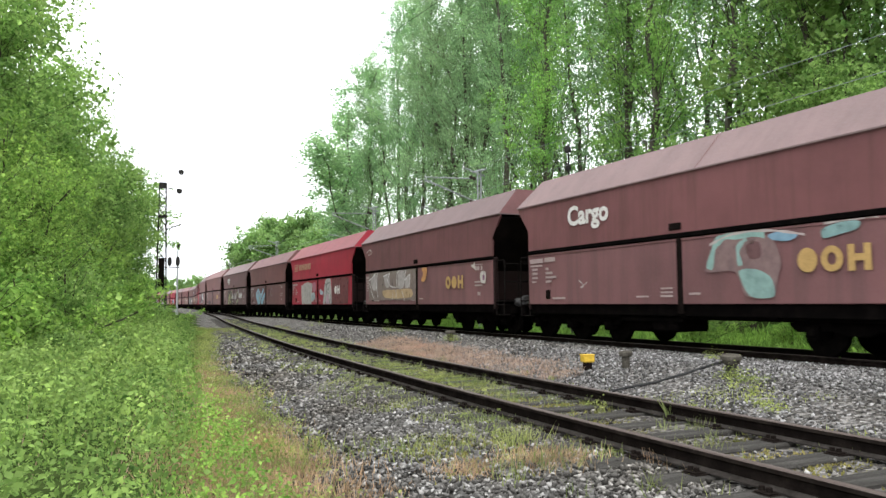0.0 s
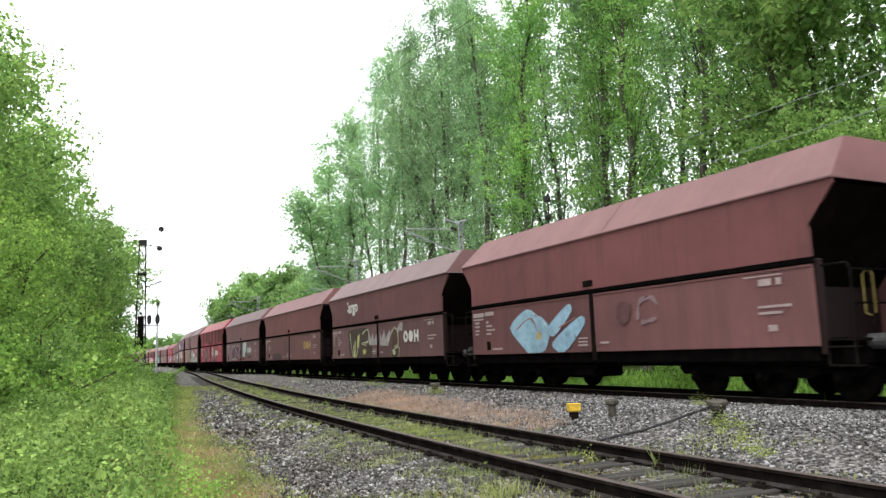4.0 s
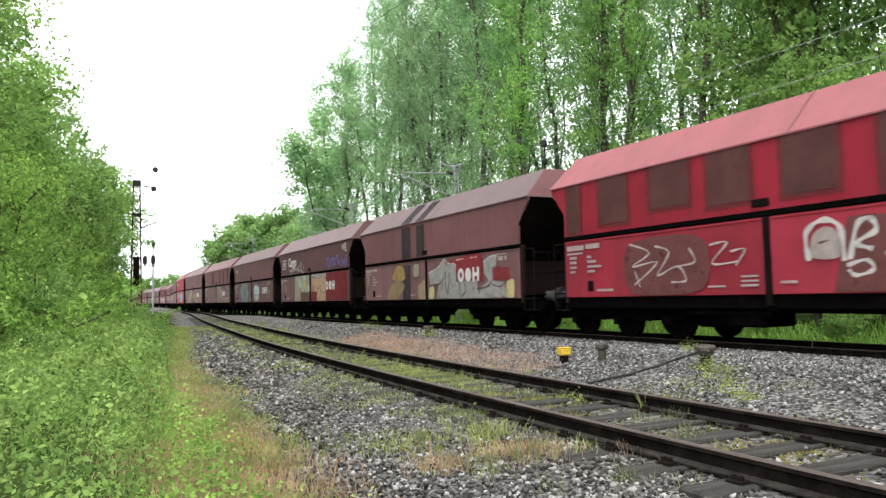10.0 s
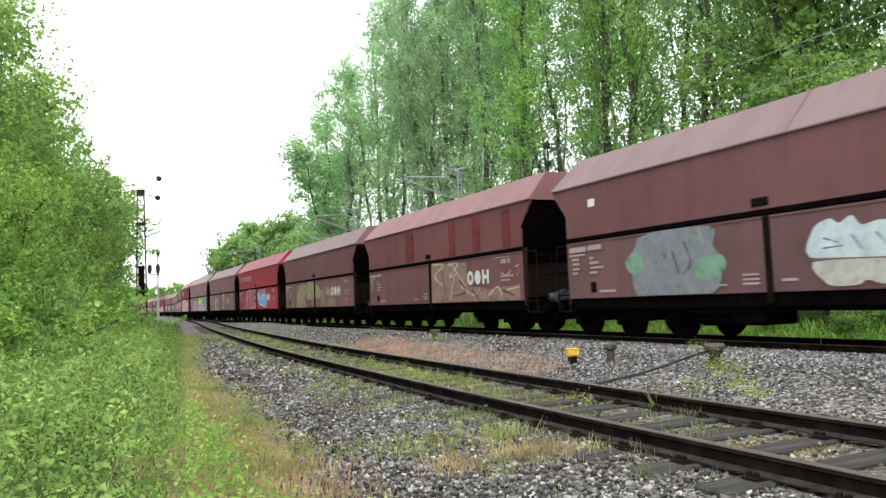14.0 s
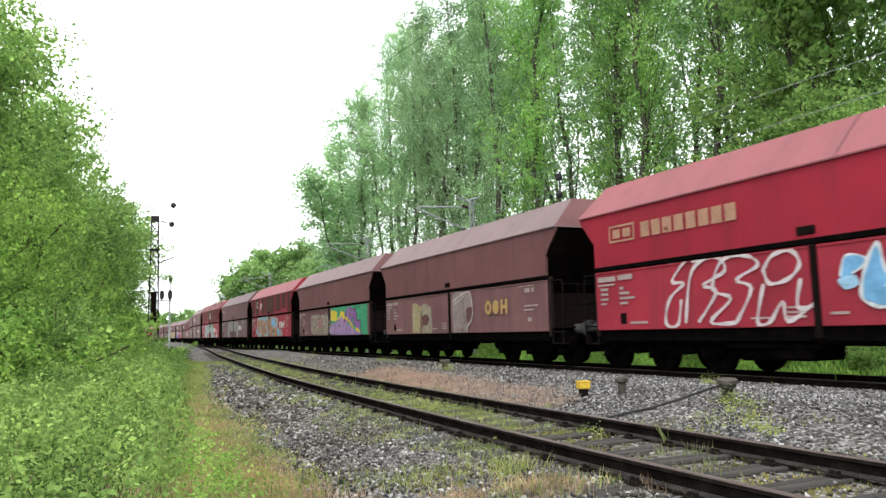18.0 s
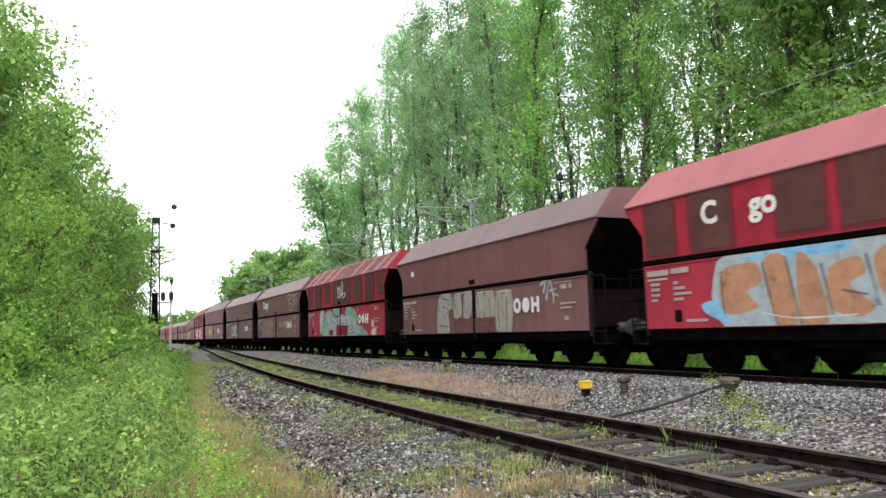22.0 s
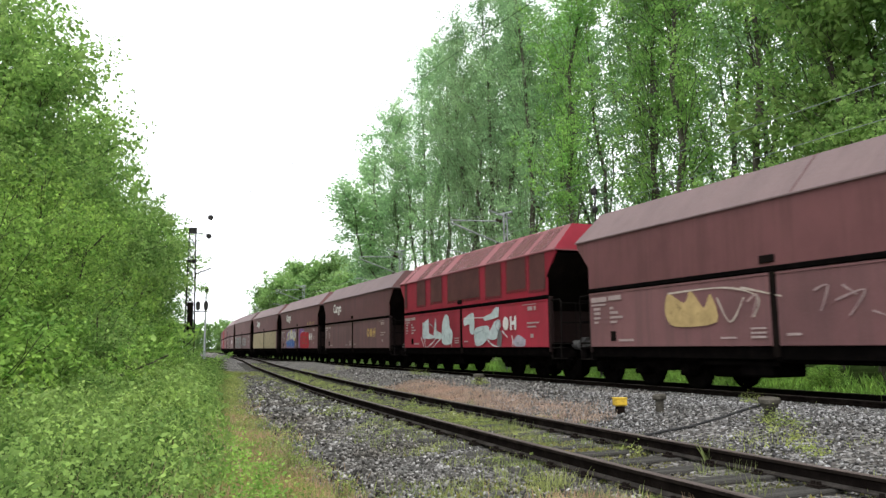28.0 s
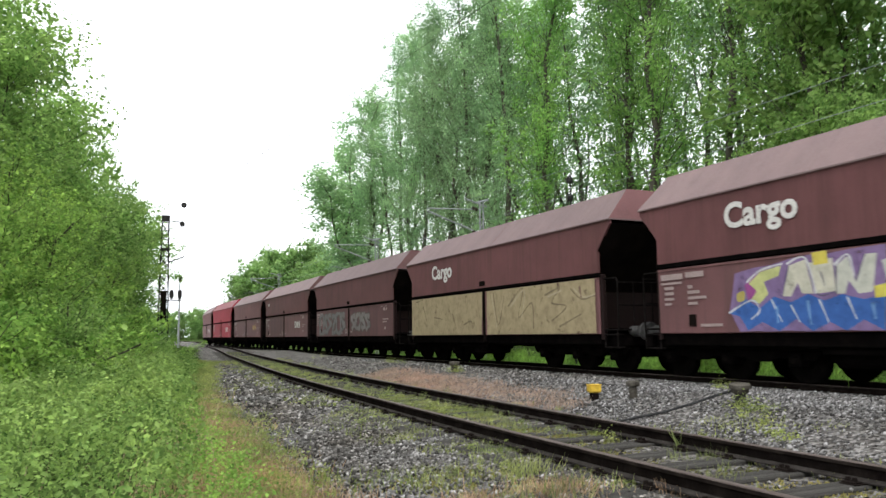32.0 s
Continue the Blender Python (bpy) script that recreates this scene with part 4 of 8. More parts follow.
def ringed_letters(w):
    blot(w, (0.135, 0.058, 0.075), [(2.39, 1.24), (2.37, 1.76), (3.08, 2.23), (4.4, 2.19), (5.44, 2.21), (6.36, 1.97), (6.29, 1.24), (5.08, 1.14), (3.19, 1.15)])
    stroke(w, (0.45, 0.49, 0.49), 0.085, [(2.39, 1.24), (2.33, 1.7), (2.81, 2.14), (3.6, 2.22), (4.07, 1.97), (4.08, 1.54), (3.86, 1.21), (3.19, 1.17), (2.57, 1.23)])
    stroke(w, (0.4, 0.44, 0.45), 0.05, [(2.76, 1.33), (2.74, 1.79), (3.24, 2.02), (3.74, 1.89)])
    stroke(w, (0.45, 0.49, 0.49), 0.05, [(4.21, 2.06), (4.23, 1.44), (4.34, 1.15)])
    stroke(w, (0.45, 0.49, 0.49), 0.085, [(4.56, 2.18), (5.16, 2.23), (5.57, 2.02), (5.32, 1.49), (4.67, 1.52), (4.61, 1.89)])
    stroke(w, (0.45, 0.49, 0.49), 0.085, [(5.39, 1.49), (5.93, 1.25), (6.26, 1.33), (6.33, 1.89), (5.97, 1.95), (5.81, 1.56)])
    stroke(w, (0.45, 0.49, 0.49), 0.05, [(4.18, 1.15), (5.09, 1.18), (5.25, 1.4)])
    stroke(w, (0.4, 0.44, 0.45), 0.05, [(5.65, 2.24), (5.99, 2.26), (5.84, 2.05), (6.25, 2.15)])
    blot(w, (0.22, 0.03, 0.035), [(5.23, 1.22), (6.19, 1.24), (6.24, 1.03), (5.22, 1.0)])
    stroke(w, (0.05, 0.2, 0.15), 0.14, [(7.13, 2.36), (7.23, 1.27)])
    stroke(w, (0.05, 0.2, 0.15), 0.16, [(8.36, 2.44), (8.67, 2.21), (8.67, 1.83), (8.4, 1.57), (8.08, 1.47), (8.0, 1.12)])
    board(w, (0.55, 0.6, 0.6), [(7.15, 2.35), (7.54, 2.38), (7.57, 2.06), (7.68, 2.29), (7.82, 2.44), (8.35, 2.41), (8.55, 2.22), (8.54, 1.83), (8.3, 1.66), (8.01, 1.63), (7.96, 1.32), (7.74, 1.28), (7.72, 1.69), (7.62, 1.85), (7.58, 1.33), (7.27, 1.3)])
    stroke(w, (0.05, 0.11, 0.09), 0.06, [(8.04, 2.1), (8.22, 2.01), (8.05, 1.9)])
    stroke(w, (0.05, 0.11, 0.09), 0.05, [(7.58, 2.1), (7.69, 1.77)])
    blot(w, (0.2, 0.04, 0.04), [(6.7, 1.27), (7.85, 1.28), (7.82, 1.08), (6.75, 1.12)])
    stroke(w, (0.34, 0.26, 0.21), 0.05, [(2.29, 2.65), (2.76, 2.69), (3.28, 2.57)])
    stroke(w, (0.34, 0.26, 0.21), 0.05, [(4.89, 2.67), (5.47, 2.72), (6.01, 2.61)])
    blot(w, (0.09, 0.045, 0.045), [(9.16, 1.28), (10.14, 1.39), (10.17, 1.25), (9.25, 1.22)])


def thin_scrawl(w):
    blot(w, (0.13, 0.048, 0.045), [(2.46, 2.18), (4.11, 2.33), (4.91, 2.08), (4.77, 1.13), (2.59, 1.06)])
    board(w, (0.13, 0.048, 0.045), [(8.02, 2.29), (9.3, 2.27), (9.36, 1.66), (10.01, 1.48), (9.98, 1.01), (7.71, 1.0)])
    stroke(w, (0.42, 0.37, 0.34), 0.05, [(2.56, 2.22), (3.21, 1.98), (2.63, 1.69), (3.46, 1.76), (2.7, 1.27)])
    stroke(w, (0.42, 0.37, 0.34), 0.05, [(3.39, 2.12), (3.83, 1.95), (3.45, 1.46), (4.07, 1.64), (4.3, 1.33), (3.88, 1.3)])
    stroke(w, (0.42, 0.37, 0.34), 0.05, [(4.42, 2.01), (4.57, 1.71), (4.07, 1.64)])
    stroke(w, (0.42, 0.37, 0.34), 0.05, [(4.98, 2.03), (5.44, 2.05), (5.04, 1.65), (5.71, 1.66)])
    stroke(w, (0.42, 0.37, 0.34), 0.05, [(5.51, 1.86), (5.87, 1.89), (5.64, 1.58)])
    stroke(w, (0.42, 0.37, 0.34), 0.04, [(2.72, 1.58), (2.88, 1.21)])
    blot(w, (0.33, 0.28, 0.25), [(7.32, 1.64), (7.34, 2.02), (7.6, 2.17), (7.83, 2.03), (7.84, 1.62)])
    stroke(w, (0.5, 0.47, 0.44), 0.12, [(7.26, 1.58), (7.22, 2.07), (7.54, 2.28), (7.87, 2.13), (7.93, 1.55)])
    stroke(w, (0.5, 0.47, 0.44), 0.11, [(8.03, 1.57), (8.18, 2.13), (8.41, 2.23), (8.5, 2.02), (8.16, 1.84), (8.43, 1.72)])
    stroke(w, (0.5, 0.47, 0.44), 0.08, [(7.97, 1.47), (8.31, 1.55), (8.43, 1.39), (8.13, 1.3), (7.99, 1.4)])
    stroke(w, (0.1, 0.05, 0.05), 0.05, [(7.46, 1.88), (7.64, 1.92)])
    stroke(w, (0.45, 0.42, 0.38), 0.05, [(8.64, 1.66), (9.04, 1.37), (9.55, 1.46)])
    stroke(w, (0.45, 0.42, 0.38), 0.05, [(8.86, 1.8), (9.1, 1.52), (9.33, 1.13)])
    stroke(w, (0.45, 0.42, 0.38), 0.05, [(9.01, 1.6), (9.64, 1.39), (9.55, 1.17)])


def grey_giants(w):
    blot(w, (0.32, 0.22, 0.08), [(3.14, 1.83), (3.66, 2.35), (4.31, 2.27), (4.38, 1.79)])
    blot(w, (0.26, 0.18, 0.1), [(3.05, 1.63), (3.98, 1.75), (4.37, 1.5), (3.64, 1.02), (2.59, 1.02)])
    blot(w, (0.3, 0.27, 0.18), [(5.29, 2.31), (5.71, 2.33), (5.7, 1.92), (5.28, 1.89)])
    blot(w, (0.3, 0.22, 0.14), [(5.62, 1.48), (6.29, 1.72), (6.34, 1.03), (5.74, 1.03)])
    blot(w, (0.22, 0.03, 0.035), [(8.18, 2.29), (8.99, 2.42), (10.32, 2.46), (10.59, 2.26), (10.57, 1.62), (10.21, 1.6), (8.96, 1.68), (8.78, 1.95)])
    board(w, (0.2, 0.03, 0.035), [(11.51, 2.0), (12.23, 1.92), (12.21, 1.56), (11.28, 1.56), (11.29, 1.89)])
    board(w, (0.29, 0.28, 0.26), [(6.62, 1.97), (7.4, 2.14), (7.86, 2.39), (8.02, 2.22), (7.73, 1.68), (7.6, 1.04), (7.25, 1.02), (7.44, 1.52), (7.03, 1.58), (6.73, 1.46)])
    board(w, (0.29, 0.28, 0.26), [(7.9, 2.15), (8.28, 2.24), (8.79, 2.17), (8.75, 1.03), (7.6, 1.02)])
    board(w, (0.29, 0.28, 0.26), [(8.77, 1.57), (10.21, 1.6), (10.35, 1.03), (8.75, 1.03)])
    board(w, (0.29, 0.28, 0.26), [(10.67, 2.19), (11.16, 2.34), (11.48, 2.29), (11.44, 2.01), (11.18, 1.96), (11.21, 1.57), (11.89, 1.48), (12.06, 1.04), (10.27, 1.03), (10.52, 1.39), (10.99, 1.57), (10.69, 1.78)])
    stroke(w, (0.48, 0.43, 0.38), 0.06, [(6.62, 1.97), (7.4, 2.14), (7.86, 2.39), (8.18, 2.25), (8.59, 2.22), (8.78, 2.14)])
    stroke(w, (0.48, 0.43, 0.38), 0.06, [(10.67, 2.16), (11.01, 2.3), (11.5, 2.32)])
    stroke(w, (0.1, 0.08, 0.08), 0.06, [(6.73, 1.5), (7.5, 1.56), (7.73, 1.72)])
    stroke(w, (0.1, 0.08, 0.08), 0.08, [(7.95, 1.99), (7.99, 1.43), (8.14, 1.2), (8.27, 1.9)])
    stroke(w, (0.1, 0.08, 0.08), 0.06, [(8.96, 1.56), (9.09, 1.04)])
    stroke(w, (0.1, 0.08, 0.08), 0.06, [(9.34, 1.55), (9.42, 1.26), (9.13, 1.08)])
    stroke(w, (0.1, 0.08, 0.08), 0.09, [(10.2, 1.32), (10.9, 1.38), (11.17, 1.57)])
    stroke(w, (0.1, 0.08, 0.08), 0.06, [(11.2, 1.44), (11.62, 1.36), (11.95, 1.48)])
    stroke(w, (0.5, 0.3, 0.28), 0.06, [(8.79, 2.33), (9.36, 2.34)])
    stroke(w, (0.5, 0.3, 0.28), 0.05, [(9.81, 2.35), (10.25, 2.35)])
    blot(w, (0.5, 0.42, 0.2), [(12.05, 1.48), (12.46, 1.56), (12.43, 1.04), (12.06, 1.04)])
    blot(w, (0.45, 0.4, 0.22), [(6.66, 1.42), (7.03, 1.45), (7.02, 1.04), (6.63, 1.02)])


def tan_boards(w):
    board(w, (0.17, 0.022, 0.027), [(9.28, 2.44), (12.77, 2.5), (12.67, 1.01), (9.2, 1.01)])
    board(w, (0.3, 0.28, 0.2), [(3.32, 2.46), (6.35, 2.47), (6.26, 0.97), (3.24, 0.99)])
    blot(w, (0.36, 0.45, 0.33), [(4.09, 2.31), (4.5, 2.23), (4.55, 1.8), (4.15, 1.91)])
    blot(w, (0.36, 0.45, 0.33), [(4.9, 2.4), (5.43, 2.4), (5.57, 2.16), (5.12, 2.15)])
    blot(w, (0.36, 0.45, 0.33), [(5.83, 1.83), (6.32, 1.94), (6.3, 1.54), (5.88, 1.54)])
    blot(w, (0.34, 0.32, 0.26), [(4.57, 2.08), (5.04, 2.13), (5.17, 1.68), (4.62, 1.6)])
    blot(w, (0.5, 0.4, 0.12), [(5.11, 2.05), (5.41, 2.08), (5.47, 1.76), (5.18, 1.86)])
    blot(w, (0.35, 0.22, 0.24), [(5.86, 2.28), (6.27, 2.3), (6.12, 2.0)])
    board(w, (0.13, 0.07, 0.06), [(4.46, 1.51), (6.3, 1.53), (6.26, 1.02), (4.43, 1.01)])
    board(w, (0.43, 0.29, 0.18), [(6.68, 2.47), (9.26, 2.44), (9.18, 1.01), (6.66, 1.01)])
    board(w, (0.3, 0.3, 0.28), [(6.68, 2.47), (9.26, 2.44), (9.27, 2.28), (8.0, 2.25), (6.74, 2.26)])
    stroke(w, (0.1, 0.07, 0.05), 0.04, [(6.74, 2.31), (7.54, 2.23)])
    stroke(w, (0.1, 0.07, 0.05), 0.04, [(8.0, 2.25), (8.49, 2.06)])
    stroke(w, (0.1, 0.07, 0.05), 0.05, [(7.51, 1.75), (7.96, 1.65), (8.42, 1.86), (8.29, 1.47)])
    stroke(w, (0.1, 0.07, 0.05), 0.05, [(7.93, 1.16), (8.27, 1.24), (8.46, 1.62)])
    stroke(w, (0.1, 0.07, 0.05), 0.05, [(8.69, 2.0), (8.94, 1.91), (8.83, 1.8)])
    stroke(w, (0.1, 0.07, 0.05), 0.05, [(8.71, 1.42), (9.21, 1.48)])
    stroke(w, (0.5, 0.38, 0.27), 0.06, [(8.11, 2.12), (8.54, 2.09), (8.47, 1.78)])
    blot(w, (0.4, 0.17, 0.14), [(6.78, 1.96), (7.27, 1.76), (7.0, 1.43), (6.72, 1.53)])
    board(w, (0.18, 0.022, 0.027), [(6.69, 1.53), (7.7, 1.51), (7.67, 1.02), (6.66, 1.01)])
    stroke(w, (0.17, 0.13, 0.3), 0.15, [(9.5, 2.84), (9.47, 3.07), (9.71, 3.19), (9.88, 3.02), (9.68, 2.78), (9.96, 2.79), (10.16, 3.12), (10.33, 3.06), (10.22, 2.72)])
    stroke(w, (0.17, 0.13, 0.3), 0.15, [(10.42, 3.09), (10.68, 3.16), (10.49, 2.87), (10.74, 2.83), (10.92, 3.08), (11.17, 3.25), (11.18, 2.91), (11.36, 2.82)])
    stroke(w, (0.17, 0.13, 0.3), 0.15, [(11.38, 3.05), (11.54, 2.73)])
    stroke(w, (0.17, 0.13, 0.3), 0.15, [(11.72, 2.7), (11.81, 2.95), (12.02, 2.86), (11.94, 2.71), (12.19, 2.96), (12.24, 2.7)])
    stroke(w, (0.17, 0.13, 0.3), 0.15, [(12.31, 2.69), (12.44, 3.14), (12.56, 3.03), (12.41, 2.74), (12.57, 2.78)])
    stroke(w, (0.5, 0.45, 0.4), 0.12, [(11.87, 3.72), (12.03, 3.5), (12.15, 3.73), (12.23, 3.46), (12.35, 3.75)])
    stroke(w, (0.5, 0.45, 0.4), 0.12, [(12.42, 3.8), (12.46, 3.42), (12.59, 3.45)])
    stroke(w, (0.5, 0.45, 0.4), 0.12, [(12.65, 3.81), (12.66, 3.47), (12.84, 3.43), (12.92, 3.69)])
    stroke(w, (0.52, 0.5, 0.48), 0.08, [(2.13, 2.98), (2.41, 2.69), (2.71, 3.08), (2.97, 2.7)])
    stroke(w, (0.52, 0.5, 0.48), 0.08, [(3.07, 2.74), (3.53, 3.01), (3.69, 2.74)])
    stroke(w, (0.52, 0.5, 0.48), 0.08, [(3.87, 2.82), (4.22, 3.09), (4.03, 2.66)])
    stroke(w, (0.52, 0.5, 0.48), 0.08, [(4.37, 2.73), (4.64, 3.24), (4.68, 2.66)])
    stroke(w, (0.52, 0.5, 0.48), 0.08, [(4.91, 2.59), (5.25, 3.08)])
    stroke(w, (0.52, 0.5, 0.48), 0.04, [(2.02, 2.83), (3.7, 2.84), (5.15, 2.62)])


def pale_crown(w):
    blot(w, (0.19, 0.21, 0.22), [(2.81, 2.36), (5.0, 2.41), (5.05, 2.0), (5.26, 1.7), (4.97, 1.0), (2.7, 1.01)])
    blot(w, (0.17, 0.3, 0.2), [(2.33, 1.85), (2.69, 2.07), (2.96, 1.82), (2.84, 1.51), (2.45, 1.58)])
    blot(w, (0.17, 0.3, 0.2), [(4.54, 1.74), (5.26, 1.8), (5.35, 1.51), (4.83, 1.29), (4.52, 1.45)])
    stroke(w, (0.08, 0.09, 0.09), 0.07, [(3.88, 1.98), (4.05, 1.47)])
    stroke(w, (0.08, 0.09, 0.09), 0.06, [(4.24, 2.15), (4.41, 1.7), (4.18, 1.46)])
    stroke(w, (0.2, 0.33, 0.22), 0.06, [(4.68, 2.42), (4.81, 2.02)])
    blot(w, (0.46, 0.54, 0.54), [(7.27, 1.6), (7.38, 2.11), (7.7, 2.25), (7.87, 2.15), (8.11, 2.26), (8.27, 2.08), (8.61, 2.13), (8.82, 2.03), (8.83, 1.52)])
    blot(w, (0.42, 0.42, 0.36), [(7.33, 1.51), (8.78, 1.48), (8.64, 1.09), (8.31, 1.16), (8.13, 1.08), (7.6, 1.1)])
    stroke(w, (0.12, 0.14, 0.15), 0.035, [(7.55, 1.92), (7.84, 1.82)])
    stroke(w, (0.12, 0.14, 0.15), 0.035, [(7.53, 1.74), (7.92, 1.76)])
    stroke(w, (0.12, 0.14, 0.15), 0.035, [(8.09, 1.93), (8.26, 1.67)])
    stroke(w, (0.12, 0.14, 0.15), 0.035, [(8.51, 1.94), (8.71, 1.7)])
    stroke(w, (0.18, 0.12, 0.11), 0.04, [(7.29, 1.56), (8.8, 1.51)])
    stroke(w, (0.22, 0.15, 0.145), 0.07, [(10.09, 2.37), (10.21, 2.14)])
    stroke(w, (0.22, 0.15, 0.145), 0.07, [(10.19, 2.4), (10.4, 2.2), (10.59, 2.43), (10.92, 2.25), (10.99, 2.07)])
    stroke(w, (0.22, 0.15, 0.145), 0.04, [(11.08, 2.23), (11.59, 2.19)])
    stroke(w, (0.2, 0.13, 0.125), 0.08, [(10.34, 1.44), (10.57, 1.15), (11.17, 1.33)])


def cream_blocks(w):
    board(w, (0.25, 0.17, 0.135), [(6.6, 2.42), (9.26, 2.36), (9.39, 1.54), (11.02, 1.38), (12.77, 1.51), (12.72, 0.99), (6.52, 1.01)])
    stroke(w, (0.45, 0.4, 0.33), 0.08, [(6.64, 2.41), (7.55, 2.35), (6.81, 1.98), (7.48, 1.63)])
    stroke(w, (0.45, 0.4, 0.33), 0.08, [(7.93, 2.34), (8.66, 2.33), (7.99, 1.92), (8.54, 1.98)])
    stroke(w, (0.45, 0.4, 0.33), 0.07, [(8.21, 2.32), (9.19, 1.55)])
    stroke(w, (0.45, 0.4, 0.33), 0.07, [(8.35, 1.89), (8.01, 1.08)])
    stroke(w, (0.45, 0.4, 0.33), 0.07, [(8.85, 1.56), (9.66, 1.24), (10.14, 1.41)])
    stroke(w, (0.45, 0.4, 0.33), 0.07, [(10.72, 1.2), (11.3, 1.45), (11.55, 1.18)])
    stroke(w, (0.45, 0.4, 0.33), 0.06, [(11.83, 1.34), (12.7, 1.43)])
    stroke(w, (0.4, 0.35, 0.3), 0.05, [(11.54, 1.88), (11.86, 1.78), (12.13, 1.93)])
    stroke(w, (0.4, 0.35, 0.3), 0.05, [(12.39, 2.0), (12.64, 2.06), (12.49, 1.74)])
    stroke(w, (0.14, 0.06, 0.052), 0.09, [(7.43, 2.16), (7.76, 1.07)])
    stroke(w, (0.14, 0.06, 0.052), 0.09, [(8.7, 1.77), (9.17, 1.35), (8.29, 1.23)])
    stroke(w, (0.14, 0.06, 0.052), 0.09, [(9.59, 1.43), (10.18, 1.03)])
    stroke(w, (0.14, 0.06, 0.052), 0.08, [(11.56, 1.35), (12.32, 1.15)])


def olive_domes(w):
    blot(w, (0.28, 0.23, 0.145), [(2.68, 1.02), (2.68, 1.66), (3.11, 2.1), (3.87, 2.31), (4.69, 2.33), (4.79, 2.07), (4.45, 1.5), (4.48, 1.0)])
    blot(w, (0.29, 0.24, 0.15), [(4.82, 1.49), (4.93, 2.31), (5.28, 2.45), (6.24, 2.36), (6.35, 2.2), (6.3, 1.48)])
    blot(w, (0.3, 0.25, 0.16), [(6.68, 2.21), (7.18, 2.13), (7.52, 1.89), (7.54, 1.54), (6.58, 1.5)])
    blot(w, (0.27, 0.19, 0.14), [(7.6, 1.88), (8.02, 1.82), (8.31, 1.5), (8.28, 1.03), (7.55, 1.04)])
    blot(w, (0.31, 0.23, 0.14), [(8.38, 1.9), (8.58, 2.05), (8.94, 1.99), (9.34, 1.71), (9.39, 1.52), (8.84, 1.61), (8.47, 1.63)])
    blot(w, (0.24, 0.13, 0.1), [(8.8, 1.51), (9.46, 1.57), (9.52, 1.39), (8.83, 1.38)])
    blot(w, (0.29, 0.21, 0.15), [(8.75, 1.32), (9.96, 1.43), (9.93, 1.0), (8.73, 1.01)])
    stroke(w, (0.38, 0.32, 0.24), 0.05, [(2.71, 1.57), (3.49, 1.63), (4.5, 1.34)])
    stroke(w, (0.38, 0.32, 0.24), 0.05, [(2.9, 2.15), (3.81, 2.36), (3.91, 1.87)])
    stroke(w, (0.38, 0.32, 0.24), 0.05, [(3.79, 2.14), (3.73, 1.09)])
    stroke(w, (0.38, 0.32, 0.24), 0.04, [(5.28, 2.45), (5.73, 2.49), (6.34, 2.39)])
    stroke(w, (0.38, 0.32, 0.24), 0.05, [(6.68, 2.21), (7.44, 1.97)])
    stroke(w, (0.38, 0.32, 0.24), 0.04, [(7.6, 1.85), (8.02, 1.84), (8.31, 1.54)])
    stroke(w, (0.16, 0.1, 0.075), 0.06, [(4.19, 2.2), (4.78, 1.91)])


